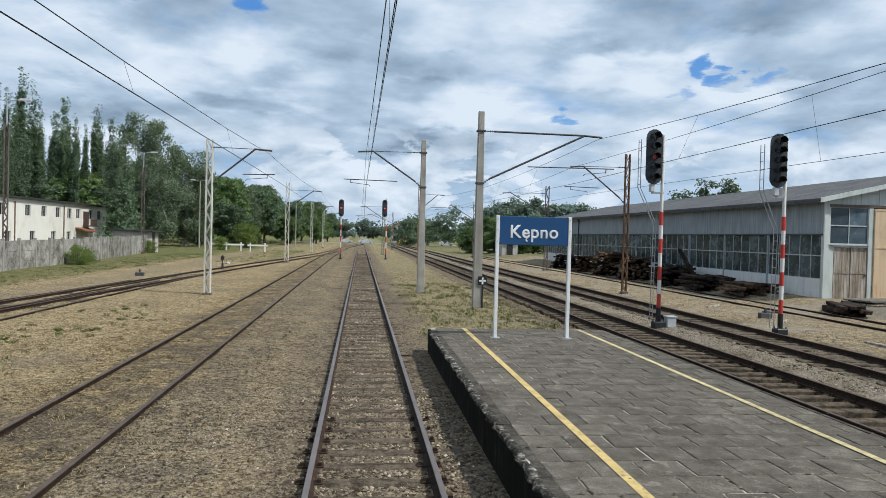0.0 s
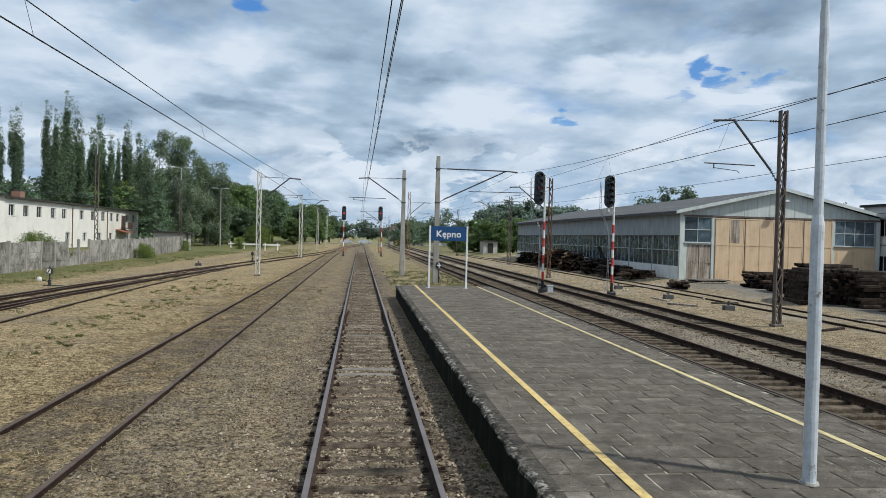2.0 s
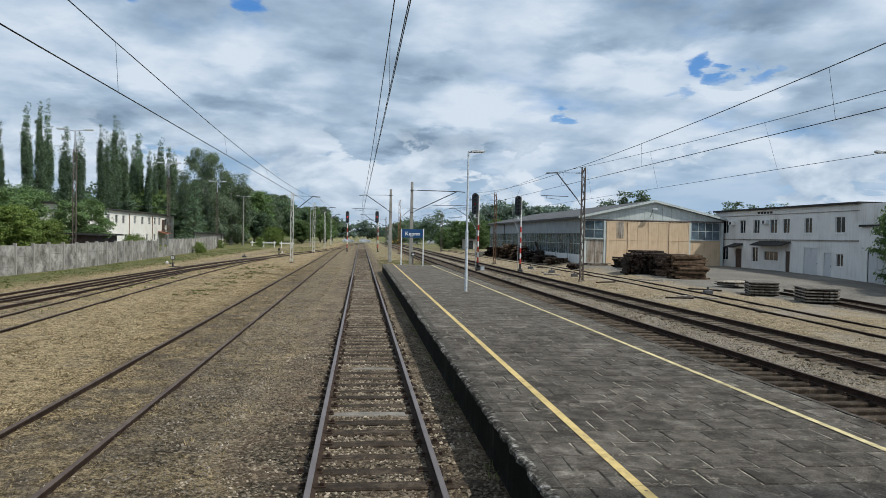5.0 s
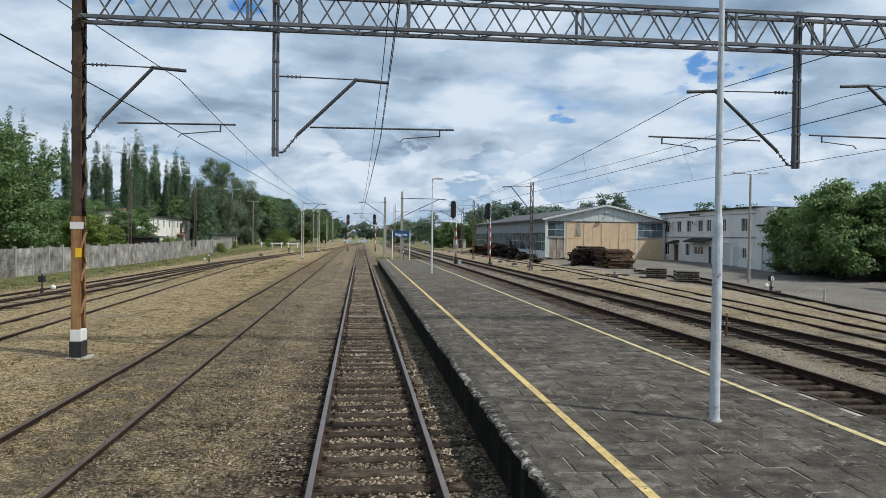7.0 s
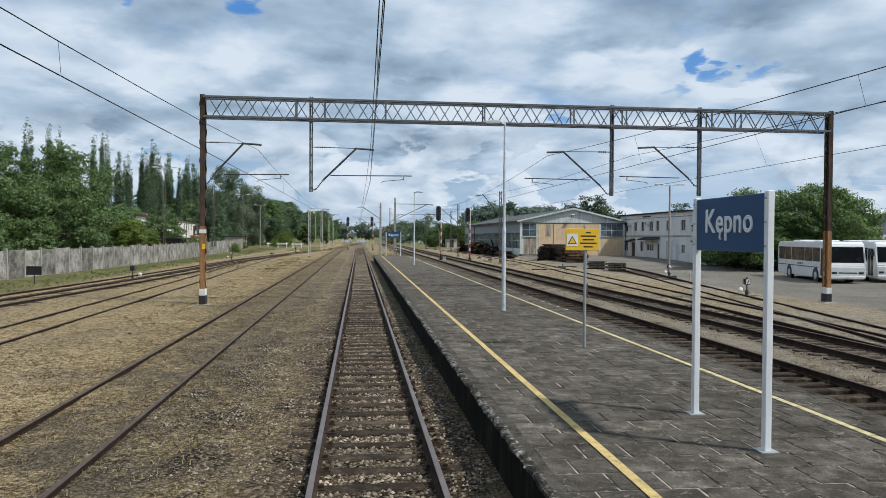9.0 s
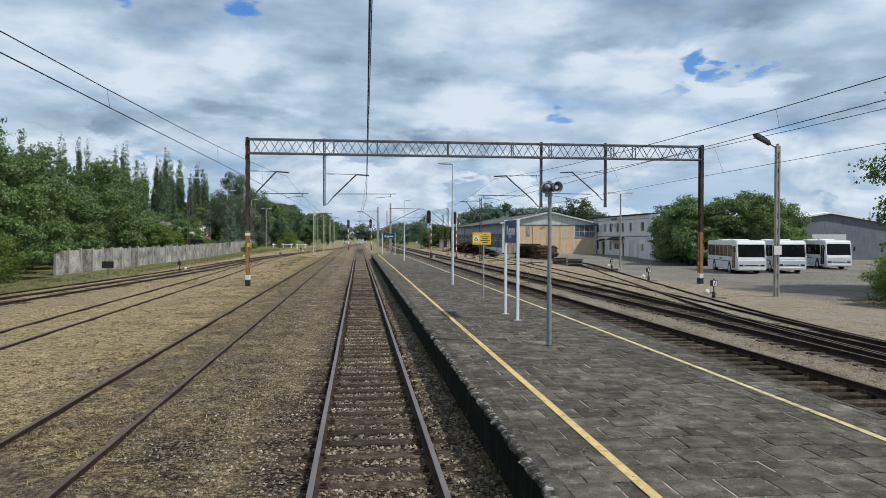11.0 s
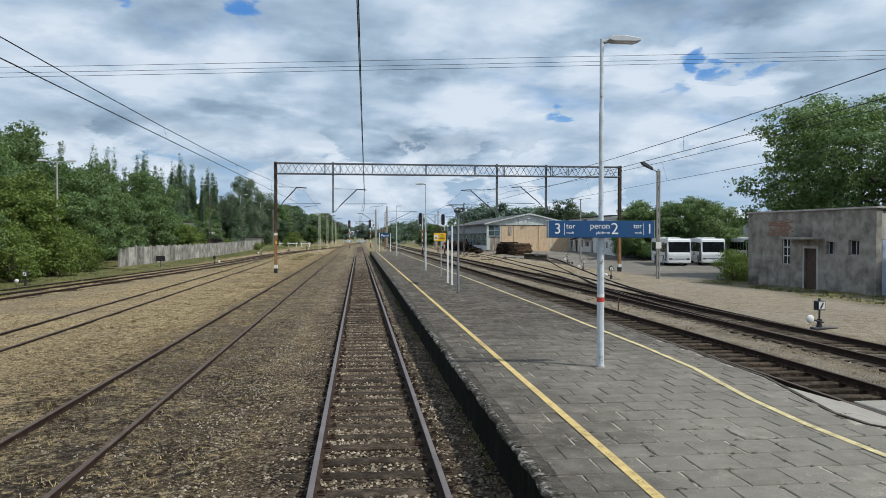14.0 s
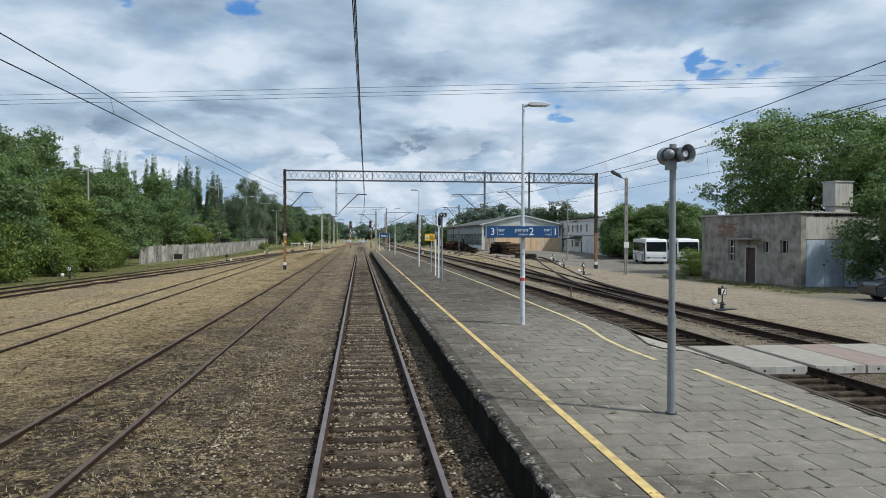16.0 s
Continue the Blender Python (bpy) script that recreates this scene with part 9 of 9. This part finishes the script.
def blades(name, label, spots, tall, wide, seed, mat, per, bend=1.8):
    """Tufts of thin bent blades."""
    rng = np.random.default_rng(seed)
    c = np.repeat(np.array(spots), per, 0)
    n = len(c)
    a = rng.uniform(0, 6.283, n)
    c[:, 0] += rng.normal(size=n) * 0.05
    c[:, 1] += rng.normal(size=n) * 0.05
    h = tall * rng.uniform(0.35, 1.25, n)
    lean = rng.uniform(0.3 * bend, bend, n) * h
    d = np.stack([np.cos(a), np.sin(a), np.zeros(n)], 1)
    s = np.stack([-np.sin(a), np.cos(a), np.zeros(n)], 1) * wide
    up = np.array([0, 0, 1.0])
    mid = c + d * (lean * 0.35)[:, None] + up * (h * 0.6)[:, None]
    tip = c + d * lean[:, None] + up * h[:, None]
    v = np.stack([c - s, c + s, mid + s * 0.6, tip, mid - s * 0.6], 1).reshape(-1, 3)
    me = bpy.data.meshes.new(name)
    me.vertices.add(len(v))
    me.vertices.foreach_set("co", v.astype(np.float32).ravel())
    me.loops.add(n * 5)
    me.loops.foreach_set("vertex_index", np.arange(n * 5, dtype=np.int32))
    me.polygons.add(n)
    me.polygons.foreach_set("loop_start", np.arange(0, n * 5, 5, dtype=np.int32))
    me.update(calc_edges=True)
    me.materials.append(mat)
    return tagged(new(name, me), label, "grass", kind="stuff")


def spots(areas, seed, clump=0.9):
    rng = np.random.default_rng(seed)
    out = []
    for x0, x1, y0, y1, n in areas:
        for _ in range(n):
            x, y_ = rng.uniform(x0, x1), rng.uniform(y0, y1)
            if noise.noise(Vector((x * clump, y_ * clump * 0.8, seed))) + rng.uniform(-0.35, 0.35) > -0.02:
                out.append((x, y_, ground_z(x, y_) - 0.01))
    return out


blades("dry_grass", "short dry straw-coloured grass between the tracks", spots([(-8.5, -5.2, -100, 25, 9000), (-5.1, -3.4, -100, 25, 4200), (-3.4, -1.9, -100, 25, 3200), (-13.0, -8.5, -100, 30, 5000), (10.3, 11.3, -90, 30, 1300), (14.2, 16.0, -50, 30, 900), (1.8, 7.5, 19, 60, 2200)], 1), 0.050, 0.008, 1, STRAW, 6)
blades("weeds", "low green weeds scattered over the dry ground", spots([(-12.6, -10.6, -14, 32, 150), (-8.9, -7.3, -8, 28, 160), (1.6, 7.0, 19, 45, 2200), (-21, -17, -60, 90, 5000), (22, 26, -68, -50, 1500), (-14, -9, 70, 120, 1500), (1.4, 1.5, -90, 10, 250)], 2), 0.10, 0.007, 2, GREEN, 9, 0.8)
blades("weed_clumps", "yellow-green clumps of weeds in the dry grass", spots([(-8.8, -7.2, -8, 29, 75), (-9.8, -8.6, 2, 29, 26), (-12.0, -10.9, -14, 10, 20)], 6, 0.5), 0.085, 0.009, 3, GREEN, 26, 1.6)
